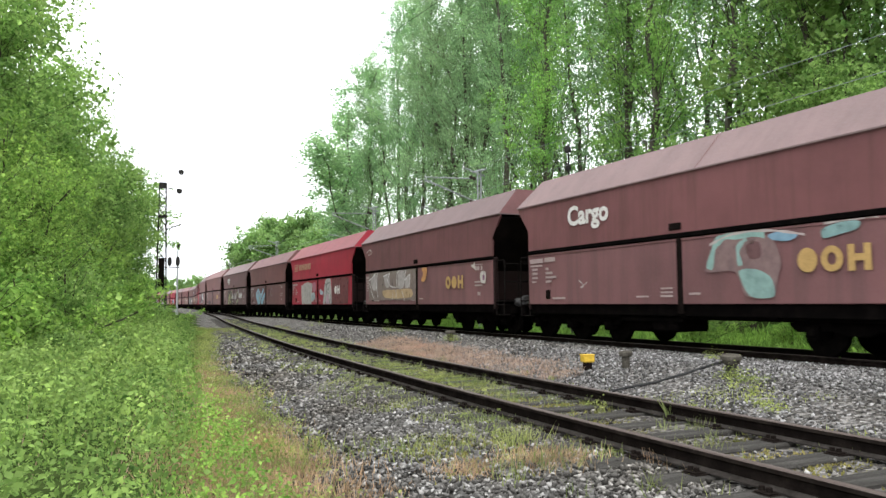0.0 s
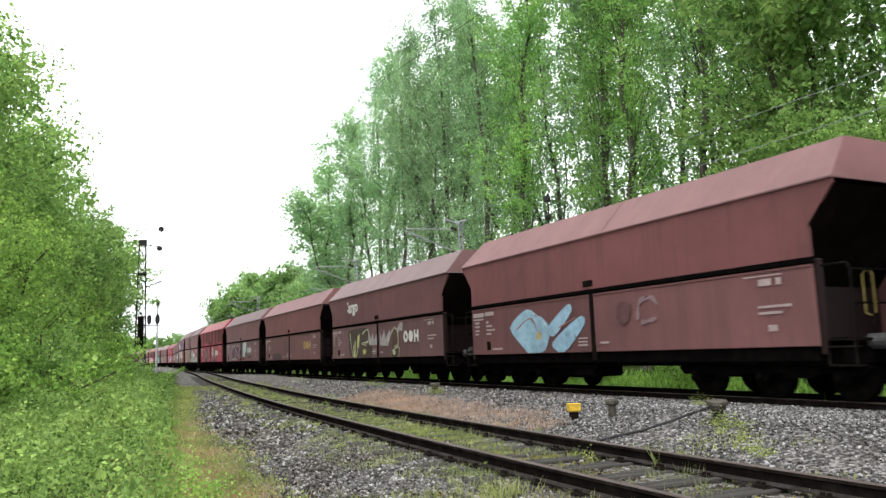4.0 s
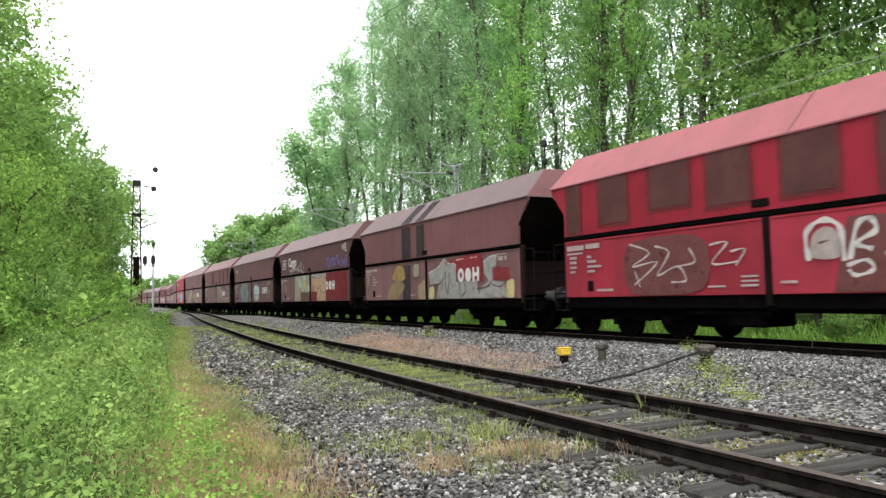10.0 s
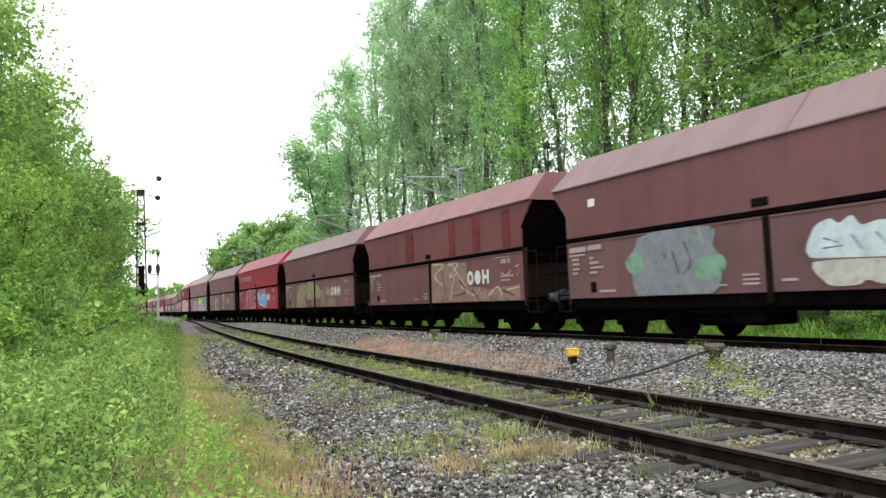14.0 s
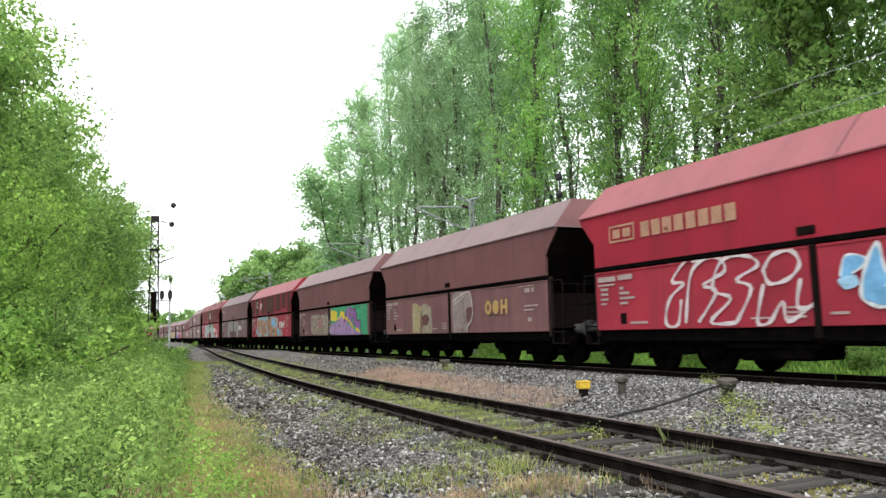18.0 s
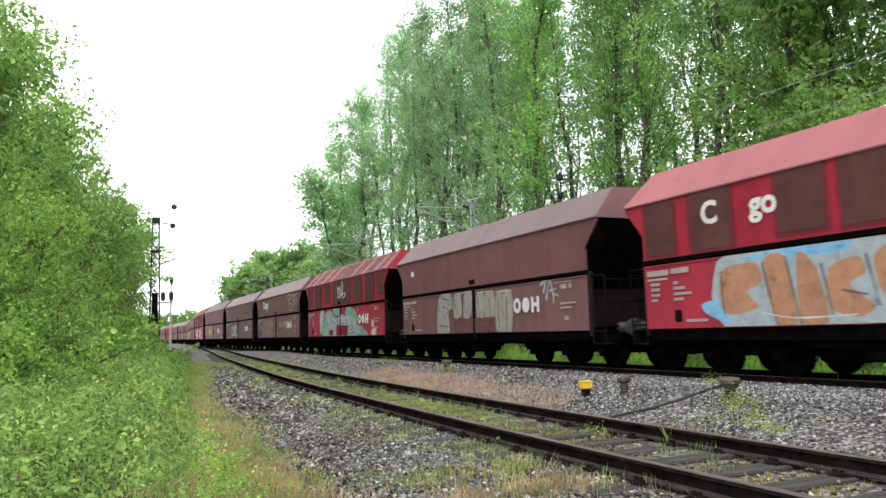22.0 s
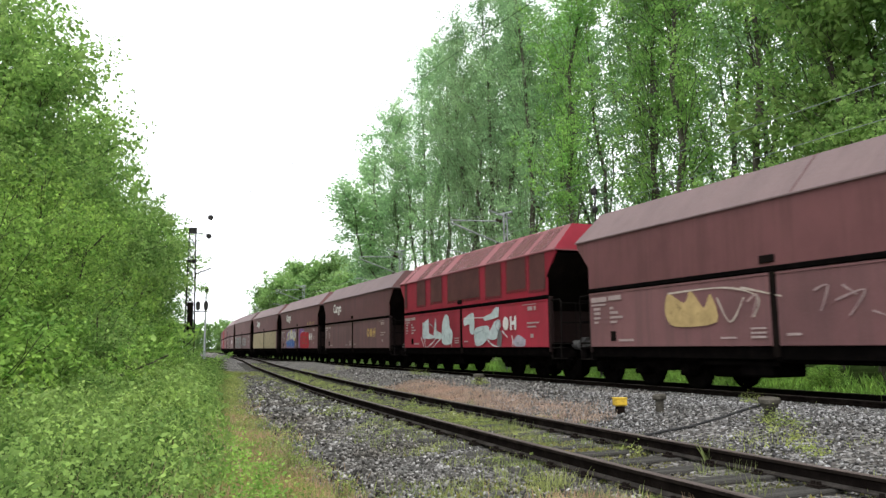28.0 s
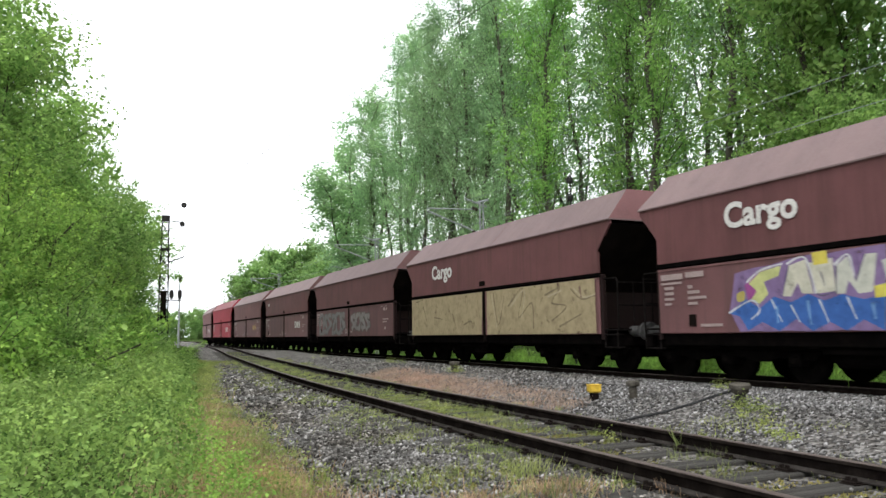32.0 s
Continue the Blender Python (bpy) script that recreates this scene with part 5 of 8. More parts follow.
def blue_drops(w):
    stroke(w, (0.58, 0.52, 0.52), 0.095, [(2.74, 2.48), (3.24, 2.54), (2.78, 2.06), (3.14, 1.99), (2.68, 1.66), (2.53, 1.13), (2.9, 1.1), (3.04, 1.64)])
    stroke(w, (0.58, 0.52, 0.52), 0.095, [(3.14, 1.12), (3.4, 2.23), (4.08, 2.48), (4.32, 2.17), (3.71, 1.91), (4.06, 1.75), (3.52, 1.13)])
    stroke(w, (0.58, 0.52, 0.52), 0.095, [(4.55, 1.1), (3.86, 1.13), (4.43, 1.59), (3.97, 1.8), (4.24, 2.37), (4.86, 2.42), (5.16, 2.21), (4.61, 1.96), (4.96, 1.76), (4.55, 1.12)])
    stroke(w, (0.58, 0.52, 0.52), 0.095, [(5.28, 2.11), (5.51, 2.36), (5.93, 2.4), (6.09, 2.14), (5.83, 1.89), (5.4, 1.83), (5.28, 2.11)])
    stroke(w, (0.58, 0.52, 0.52), 0.095, [(5.26, 1.83), (5.06, 1.11), (5.35, 1.1), (5.66, 1.46), (5.77, 1.1), (6.37, 1.43)])
    stroke(w, (0.58, 0.52, 0.52), 0.095, [(6.09, 1.88), (5.99, 1.36), (6.37, 1.39)])
    stroke(w, (0.58, 0.52, 0.52), 0.05, [(3.41, 2.43), (3.83, 2.45)])
    board(w, (0.16, 0.38, 0.6), [(7.25, 1.48), (7.35, 1.97), (7.59, 2.36), (7.69, 1.95), (7.84, 1.78), (8.03, 2.37), (8.12, 1.92), (8.2, 1.84), (8.37, 2.37), (8.54, 1.9), (8.74, 2.38), (8.89, 1.95), (8.96, 1.94), (9.17, 2.41), (9.37, 1.99), (9.63, 1.82), (9.74, 1.53), (9.53, 1.18), (9.25, 1.13), (8.07, 1.3), (7.52, 1.31)])
    stroke(w, (0.6, 0.62, 0.62), 0.08, [(7.52, 1.3), (7.25, 1.48), (7.35, 1.97), (7.59, 2.36), (7.69, 1.95), (7.84, 1.78), (8.03, 2.37), (8.12, 1.92), (8.2, 1.84), (8.37, 2.37)])
    stroke(w, (0.6, 0.62, 0.62), 0.08, [(8.37, 2.37), (8.54, 1.9), (8.74, 2.38), (8.89, 1.95), (8.96, 1.94), (9.17, 2.41), (9.37, 1.99), (9.63, 1.82), (9.74, 1.53), (9.53, 1.18)])
    stroke(w, (0.6, 0.62, 0.62), 0.08, [(9.53, 1.18), (9.25, 1.13), (8.68, 1.2), (8.07, 1.28), (7.52, 1.3)])
    blot(w, (0.16, 0.38, 0.6), [(6.88, 1.84), (7.01, 2.2), (7.36, 2.14), (7.29, 1.98), (7.1, 1.86)])
    stroke(w, (0.6, 0.62, 0.62), 0.045, [(6.88, 1.85), (7.01, 2.2), (7.36, 2.14), (7.29, 1.98), (7.1, 1.89)])
    blot(w, (0.3, 0.5, 0.65), [(6.83, 1.8), (7.16, 1.86), (7.21, 1.69), (6.96, 1.62)])
    stroke(w, (0.48, 0.62, 0.7), 0.04, [(7.66, 1.63), (7.81, 1.74)])
    stroke(w, (0.48, 0.62, 0.7), 0.04, [(8.11, 1.75), (8.37, 1.77)])
    stroke(w, (0.48, 0.62, 0.7), 0.04, [(8.53, 1.73), (8.75, 1.74)])
    stroke(w, (0.48, 0.62, 0.7), 0.05, [(9.11, 1.7), (9.45, 1.84)])
    stroke(w, (0.4, 0.25, 0.26), 0.05, [(9.86, 1.46), (10.32, 1.45), (10.83, 1.45)])


def cream_tooth(w):
    board(w, (0.37, 0.31, 0.17), [(3.03, 2.19), (3.33, 2.22), (3.82, 2.04), (3.75, 1.02), (2.98, 1.03)])
    blot(w, (0.31, 0.27, 0.2), [(3.87, 2.04), (4.24, 2.16), (4.77, 1.99), (4.82, 1.71), (4.84, 1.01), (3.91, 1.02), (4.1, 1.45), (3.97, 1.74)])
    board(w, (0.13, 0.06, 0.055), [(3.96, 1.63), (4.21, 1.75), (4.44, 1.7), (4.63, 1.57), (4.46, 1.33), (4.05, 1.31)])
    stroke(w, (0.42, 0.37, 0.26), 0.04, [(3.0, 1.74), (3.75, 1.77)])
    blot(w, (0.27, 0.215, 0.2), [(6.71, 2.38), (7.71, 2.38), (8.14, 2.26), (8.19, 1.63), (7.84, 1.25), (7.71, 0.98), (6.72, 0.99)])
    stroke(w, (0.48, 0.44, 0.4), 0.07, [(6.75, 2.12), (7.25, 2.3), (7.93, 2.4), (8.12, 2.1), (8.2, 1.71), (8.07, 1.4), (7.78, 1.21), (7.76, 0.98)])
    stroke(w, (0.13, 0.09, 0.085), 0.05, [(7.47, 2.24), (7.63, 1.34)])
    stroke(w, (0.46, 0.42, 0.38), 0.05, [(6.84, 2.02), (7.62, 2.29)])
    blot(w, (0.13, 0.06, 0.06), [(7.72, 1.81), (8.16, 1.86), (8.08, 1.52), (7.79, 1.33)])
    stroke(w, (0.25, 0.17, 0.15), 0.08, [(7.03, 1.11), (7.61, 1.14)])


def lilac_on_green(w):
    blot(w, (0.26, 0.21, 0.165), [(2.8, 2.05), (3.58, 2.21), (4.67, 2.14), (5.67, 2.16), (6.38, 2.03), (6.37, 1.09), (3.0, 1.09)])
    blot(w, (0.42, 0.15, 0.15), [(4.43, 1.92), (4.88, 1.94), (4.77, 1.34), (4.48, 1.49)])
    stroke(w, (0.46, 0.43, 0.37), 0.06, [(2.89, 2.05), (3.41, 2.12), (3.72, 1.9), (3.29, 1.68), (3.86, 1.51), (3.34, 1.14)])
    stroke(w, (0.46, 0.43, 0.37), 0.06, [(3.82, 2.09), (4.37, 2.11), (4.17, 1.5), (3.83, 1.13)])
    stroke(w, (0.46, 0.43, 0.37), 0.06, [(4.96, 2.03), (5.53, 2.08), (5.36, 1.64), (5.9, 1.62), (5.59, 1.1)])
    stroke(w, (0.46, 0.43, 0.37), 0.06, [(5.86, 1.97), (6.23, 1.78), (6.13, 1.18)])
    stroke(w, (0.48, 0.45, 0.1), 0.06, [(2.85, 1.54), (3.14, 1.14)])
    stroke(w, (0.48, 0.45, 0.1), 0.06, [(5.35, 1.46), (5.63, 1.17)])
    stroke(w, (0.1, 0.07, 0.06), 0.05, [(3.39, 1.92), (3.55, 1.33)])
    stroke(w, (0.1, 0.07, 0.06), 0.05, [(5.23, 1.83), (5.13, 1.34)])
    stroke(w, (0.1, 0.07, 0.06), 0.05, [(4.12, 1.88), (4.82, 2.03)])
    stroke(w, (0.42, 0.4, 0.3), 0.05, [(4.84, 2.38), (5.33, 2.26)])
    stroke(w, (0.42, 0.4, 0.3), 0.05, [(5.55, 2.37), (6.0, 2.17)])
    board(w, (0.06, 0.33, 0.17), [(6.74, 2.45), (11.97, 2.53), (12.86, 2.54), (12.72, 1.01), (6.67, 1.04)])
    blot(w, (0.36, 0.24, 0.42), [(6.74, 1.06), (6.89, 1.58), (7.8, 1.7), (8.24, 1.98), (9.02, 2.0), (9.7, 1.6), (10.63, 1.29), (11.66, 1.11), (11.65, 1.02)])
    blot(w, (0.24, 0.12, 0.3), [(8.99, 1.64), (9.31, 2.2), (9.77, 2.41), (9.83, 2.16), (9.63, 1.75)])
    blot(w, (0.24, 0.12, 0.3), [(9.71, 1.74), (10.17, 2.26), (10.72, 2.31), (11.06, 2.05), (11.1, 1.72), (11.51, 1.7), (11.6, 1.51), (11.34, 1.27), (10.86, 1.42), (10.35, 1.57)])
    blot(w, (0.24, 0.12, 0.3), [(9.77, 2.41), (10.41, 2.31), (10.14, 1.92), (9.8, 1.74)])
    board(w, (0.66, 0.51, 0.06), [(6.77, 2.34), (7.52, 2.28), (7.95, 2.2), (7.71, 1.94), (8.24, 1.91), (8.51, 2.27), (9.08, 2.18), (9.2, 1.92), (8.64, 1.96), (7.91, 1.77), (7.14, 1.73), (6.79, 1.83)])
    stroke(w, (0.66, 0.51, 0.06), 0.2, [(8.83, 1.93), (9.46, 1.83), (10.04, 1.64), (10.56, 1.36)])
    stroke(w, (0.66, 0.51, 0.06), 0.18, [(10.89, 1.32), (11.53, 1.17)])
    blot(w, (0.06, 0.33, 0.17), [(10.42, 1.9), (10.67, 1.75), (10.51, 1.6)])
    stroke(w, (0.07, 0.04, 0.08), 0.07, [(7.92, 1.85), (8.2, 1.45), (8.48, 1.82)])
    stroke(w, (0.07, 0.04, 0.08), 0.07, [(8.88, 1.42), (9.1, 1.78), (9.4, 2.19)])
    stroke(w, (0.07, 0.04, 0.08), 0.08, [(9.41, 1.26), (9.71, 1.67), (9.82, 2.02)])
    stroke(w, (0.07, 0.04, 0.08), 0.08, [(9.92, 1.18), (10.12, 1.72), (10.44, 2.24)])
    stroke(w, (0.07, 0.04, 0.08), 0.07, [(10.38, 1.91), (10.67, 1.69), (10.53, 1.4)])
    stroke(w, (0.07, 0.04, 0.08), 0.09, [(10.72, 2.31), (11.06, 2.05), (11.1, 1.72), (11.58, 1.69), (11.61, 1.26), (11.72, 1.01)])
    stroke(w, (0.6, 0.52, 0.65), 0.04, [(9.85, 2.37), (9.42, 1.33)])
    stroke(w, (0.6, 0.52, 0.65), 0.04, [(10.44, 2.24), (9.97, 1.31)])
    stroke(w, (0.03, 0.12, 0.07), 0.05, [(10.98, 2.4), (11.17, 2.45), (11.08, 2.29), (11.39, 2.46)])
    stroke(w, (0.03, 0.12, 0.07), 0.05, [(11.42, 2.37), (11.64, 2.4), (11.39, 2.29)])
    stroke(w, (0.07, 0.1, 0.25), 0.05, [(7.08, 1.74), (7.47, 1.6), (7.18, 1.49)])
    blot(w, (0.45, 0.14, 0.1), [(11.73, 2.35), (11.9, 2.37), (11.86, 2.27)])


def orange_on_blue(w):
    blot(w, (0.32, 0.37, 0.38), [(2.27, 2.37), (3.42, 2.48), (5.11, 2.51), (6.27, 2.35), (6.17, 1.03), (2.37, 0.99)])
    blot(w, (0.2, 0.4, 0.58), [(2.85, 2.35), (3.95, 2.46), (5.26, 2.45), (5.09, 2.26), (3.94, 2.28)])
    blot(w, (0.2, 0.4, 0.58), [(1.8, 1.52), (2.41, 1.56), (2.57, 1.08), (1.89, 1.3)])
    blot(w, (0.41, 0.21, 0.12), [(2.35, 2.15), (3.22, 2.25), (3.38, 1.88), (3.0, 1.69), (3.25, 1.37), (2.39, 1.29)])
    blot(w, (0.41, 0.21, 0.12), [(3.4, 2.24), (3.94, 2.31), (4.11, 1.06), (3.67, 1.01)])
    blot(w, (0.38, 0.2, 0.12), [(4.2, 2.34), (4.59, 2.02), (4.76, 1.05), (4.19, 1.05)])
    blot(w, (0.41, 0.21, 0.12), [(4.83, 2.0), (5.39, 2.16), (5.52, 1.87), (5.2, 1.7), (5.62, 1.31), (5.31, 1.13), (4.78, 1.33)])
    blot(w, (0.38, 0.2, 0.12), [(5.68, 2.14), (6.2, 2.36), (6.21, 1.56), (5.78, 1.49)])
    stroke(w, (0.1, 0.1, 0.1), 0.05, [(2.35, 2.15), (2.39, 1.27)])
    stroke(w, (0.1, 0.1, 0.1), 0.05, [(3.4, 2.24), (3.67, 1.01)])
    stroke(w, (0.1, 0.1, 0.1), 0.05, [(3.94, 2.31), (4.19, 1.0)])
    stroke(w, (0.1, 0.1, 0.1), 0.05, [(4.68, 2.11), (4.85, 1.14)])
    stroke(w, (0.1, 0.1, 0.1), 0.05, [(5.04, 1.61), (5.52, 1.5)])
    stroke(w, (0.1, 0.1, 0.1), 0.05, [(5.54, 2.19), (5.71, 1.31)])
    stroke(w, (0.5, 0.5, 0.48), 0.04, [(3.33, 1.27), (4.11, 1.15), (5.31, 1.18)])
    blot(w, (0.33, 0.29, 0.26), [(6.61, 2.32), (9.13, 2.28), (9.17, 1.6), (10.38, 1.47), (10.34, 1.01), (6.51, 1.02)])
    blot(w, (0.41, 0.21, 0.12), [(6.59, 2.08), (7.06, 2.13), (7.28, 1.78), (7.75, 1.58), (8.75, 1.5), (9.04, 1.22), (9.02, 1.01), (8.17, 1.02), (7.97, 1.33), (7.51, 1.51), (7.41, 1.03), (6.58, 1.07)])
    blot(w, (0.2, 0.42, 0.62), [(7.11, 2.0), (7.69, 2.3), (8.15, 2.18), (8.35, 1.92), (8.68, 1.94), (8.56, 1.75), (7.76, 1.71), (7.28, 1.73)])
    blot(w, (0.2, 0.42, 0.62), [(9.06, 1.49), (9.37, 1.51), (9.64, 1.28), (9.52, 1.06), (9.18, 1.03)])
    blot(w, (0.08, 0.07, 0.06), [(7.5, 1.43), (8.2, 1.4), (7.84, 1.25)])
    stroke(w, (0.58, 0.56, 0.52), 0.04, [(7.29, 1.86), (7.76, 1.67), (8.77, 1.68)])
    stroke(w, (0.5, 0.48, 0.46), 0.05, [(8.92, 2.27), (9.02, 1.61)])
    stroke(w, (0.5, 0.48, 0.46), 0.04, [(8.26, 2.19), (9.12, 2.2)])
    stroke(w, (0.1, 0.07, 0.07), 0.05, [(7.12, 2.11), (7.29, 1.82), (7.76, 1.63)])
    stroke(w, (0.4, 0.24, 0.22), 0.07, [(11.35, 1.79), (11.45, 2.08), (11.64, 2.13), (11.55, 1.94), (11.69, 1.8)])
    stroke(w, (0.4, 0.24, 0.22), 0.07, [(11.71, 2.06), (11.98, 1.84), (11.94, 2.24), (12.19, 1.92)])
    stroke(w, (0.4, 0.24, 0.22), 0.06, [(12.19, 2.27), (12.35, 2.13), (12.5, 2.3), (12.55, 2.17)])


def grey_row(w):
    blot(w, (0.3, 0.28, 0.255), [(3.45, 1.02), (3.53, 2.12), (3.98, 2.38), (4.7, 2.33), (4.74, 1.9), (4.42, 1.78), (4.44, 1.01)])
    blot(w, (0.3, 0.28, 0.255), [(4.86, 2.32), (5.39, 2.38), (5.47, 1.64), (4.87, 1.57)])
    blot(w, (0.3, 0.28, 0.255), [(5.67, 2.31), (6.23, 2.4), (6.17, 1.61), (5.61, 1.54)])
    blot(w, (0.3, 0.28, 0.255), [(6.62, 2.28), (7.12, 2.28), (7.06, 1.53), (6.62, 1.52)])
    blot(w, (0.3, 0.28, 0.255), [(7.19, 2.28), (7.78, 2.31), (7.82, 1.54), (7.18, 1.52)])
    blot(w, (0.3, 0.28, 0.255), [(7.94, 2.22), (8.9, 2.26), (8.83, 0.97), (7.94, 0.98)])
    board(w, (0.13, 0.06, 0.055), [(4.79, 1.52), (7.82, 1.5), (7.77, 0.98), (4.75, 0.99)])
    stroke(w, (0.11, 0.075, 0.07), 0.05, [(3.8, 2.3), (4.69, 2.19)])
    stroke(w, (0.11, 0.075, 0.07), 0.05, [(3.86, 2.0), (4.35, 1.88), (4.25, 1.69)])
    stroke(w, (0.11, 0.075, 0.07), 0.06, [(4.85, 2.23), (5.1, 1.65)])
    stroke(w, (0.11, 0.075, 0.07), 0.05, [(5.66, 2.17), (5.76, 1.71)])
    stroke(w, (0.11, 0.075, 0.07), 0.05, [(6.68, 2.19), (6.81, 1.58)])
    stroke(w, (0.11, 0.075, 0.07), 0.05, [(7.47, 2.13), (7.55, 1.63)])
    stroke(w, (0.11, 0.075, 0.07), 0.06, [(8.04, 2.09), (8.09, 1.14)])
    stroke(w, (0.11, 0.075, 0.07), 0.06, [(8.58, 2.13), (8.59, 1.05)])
    stroke(w, (0.11, 0.075, 0.07), 0.05, [(3.55, 1.32), (4.38, 1.25)])
    stroke(w, (0.43, 0.41, 0.37), 0.045, [(3.54, 2.22), (3.98, 2.43), (4.78, 2.37)])
    stroke(w, (0.43, 0.41, 0.37), 0.045, [(4.94, 2.36), (6.24, 2.44)])
    stroke(w, (0.43, 0.41, 0.37), 0.045, [(6.63, 2.35), (7.73, 2.36)])
    stroke(w, (0.43, 0.41, 0.37), 0.045, [(7.95, 2.3), (8.91, 2.3)])
    stroke(w, (0.36, 0.4, 0.4), 0.08, [(10.55, 2.32), (10.81, 2.44), (10.69, 2.1), (10.93, 2.49)])
    stroke(w, (0.36, 0.4, 0.4), 0.08, [(10.83, 1.89), (11.04, 2.41), (11.2, 2.06), (11.21, 1.8)])
    stroke(w, (0.36, 0.4, 0.4), 0.06, [(11.01, 2.14), (11.32, 2.18)])
    stroke(w, (0.36, 0.4, 0.4), 0.06, [(11.31, 2.05), (11.45, 1.97)])


def teal_waves(w):
    blot(w, (0.31, 0.36, 0.36), [(2.96, 1.04), (3.28, 1.78), (3.98, 2.33), (4.76, 2.36), (5.72, 1.94), (6.64, 2.14), (7.22, 2.02), (8.2, 2.03), (8.78, 1.76), (9.39, 1.44), (9.7, 1.08), (10.58, 1.03), (10.57, 0.97)])
    blot(w, (0.17, 0.32, 0.24), [(5.06, 2.43), (5.5, 2.62), (6.28, 2.42), (6.25, 2.08), (5.46, 2.13)])
    blot(w, (0.17, 0.32, 0.24), [(7.37, 2.41), (7.82, 2.52), (8.34, 2.4), (8.91, 2.2), (9.16, 1.89), (9.05, 1.64), (8.5, 1.93), (7.89, 2.05), (7.22, 2.06)])
    blot(w, (0.17, 0.32, 0.24), [(9.39, 1.44), (9.74, 1.5), (10.13, 1.28), (10.52, 1.2), (10.58, 1.01), (9.7, 1.05)])
    blot(w, (0.17, 0.32, 0.24), [(2.74, 1.6), (3.48, 2.16), (3.81, 2.24), (3.23, 1.14), (2.8, 1.14)])
    blot(w, (0.41, 0.38, 0.34), [(2.61, 2.32), (3.41, 2.37), (3.01, 1.59), (2.62, 1.2)])
    stroke(w, (0.05, 0.08, 0.08), 0.06, [(3.97, 2.23), (3.76, 1.56), (3.48, 1.18)])
    stroke(w, (0.05, 0.08, 0.08), 0.06, [(4.45, 2.29), (4.86, 1.8), (6.21, 1.57)])
    stroke(w, (0.05, 0.08, 0.08), 0.06, [(3.94, 1.75), (4.37, 1.26)])
    stroke(w, (0.05, 0.08, 0.08), 0.06, [(4.89, 2.17), (5.71, 1.85), (6.59, 1.64)])
    stroke(w, (0.05, 0.08, 0.08), 0.06, [(7.32, 1.85), (7.73, 1.51), (7.4, 1.44)])
    stroke(w, (0.05, 0.08, 0.08), 0.06, [(8.28, 1.72), (8.04, 1.34), (8.55, 1.4), (8.33, 1.79)])
    stroke(w, (0.05, 0.08, 0.08), 0.06, [(8.86, 1.68), (9.27, 1.09), (9.95, 1.01)])
    stroke(w, (0.05, 0.08, 0.08), 0.05, [(7.8, 1.07), (8.82, 1.24)])
    stroke(w, (0.05, 0.08, 0.08), 0.05, [(6.75, 2.09), (7.31, 1.68), (6.71, 1.63)])
    stroke(w, (0.55, 0.57, 0.55), 0.04, [(3.73, 1.18), (4.25, 1.74), (4.14, 2.32)])
    stroke(w, (0.55, 0.57, 0.55), 0.04, [(6.74, 1.96), (7.21, 1.85), (7.3, 1.6)])
    stroke(w, (0.55, 0.57, 0.55), 0.04, [(8.29, 1.87), (8.74, 1.39), (9.36, 1.09)])
    stroke(w, (0.55, 0.52, 0.5), 0.06, [(9.19, 2.18), (9.38, 2.44), (9.29, 2.46)])
    board(w, (0.185, 0.013, 0.023), [(4.37, 1.31), (5.11, 1.34), (5.09, 1.05), (4.38, 1.06)])
    board(w, (0.185, 0.013, 0.023), [(5.71, 1.57), (7.63, 1.53), (7.6, 1.04), (5.67, 1.04)])
    stroke(w, (0.56, 0.55, 0.53), 0.09, [(5.92, 3.61), (6.22, 3.21), (6.38, 3.59), (6.46, 3.01)])
    stroke(w, (0.56, 0.55, 0.53), 0.08, [(6.07, 2.97), (5.97, 3.42), (6.31, 3.55)])
    stroke(w, (0.56, 0.55, 0.53), 0.09, [(6.58, 3.0), (6.71, 3.75), (6.89, 3.64), (6.77, 2.98)])
    stroke(w, (0.56, 0.55, 0.53), 0.08, [(6.47, 3.1), (7.09, 3.19), (7.31, 3.08), (6.95, 2.95)])
    stroke(w, (0.56, 0.55, 0.53), 0.07, [(6.2, 2.95), (6.61, 3.25), (6.83, 2.93)])
    blot(w, (0.45, 0.38, 0.38), [(11.19, 1.69), (11.5, 1.7), (11.46, 1.36), (11.2, 1.44)])
    blot(w, (0.5, 0.46, 0.46), [(11.18, 1.25), (11.66, 1.36), (11.78, 1.23), (11.75, 1.02), (11.12, 1.03)])


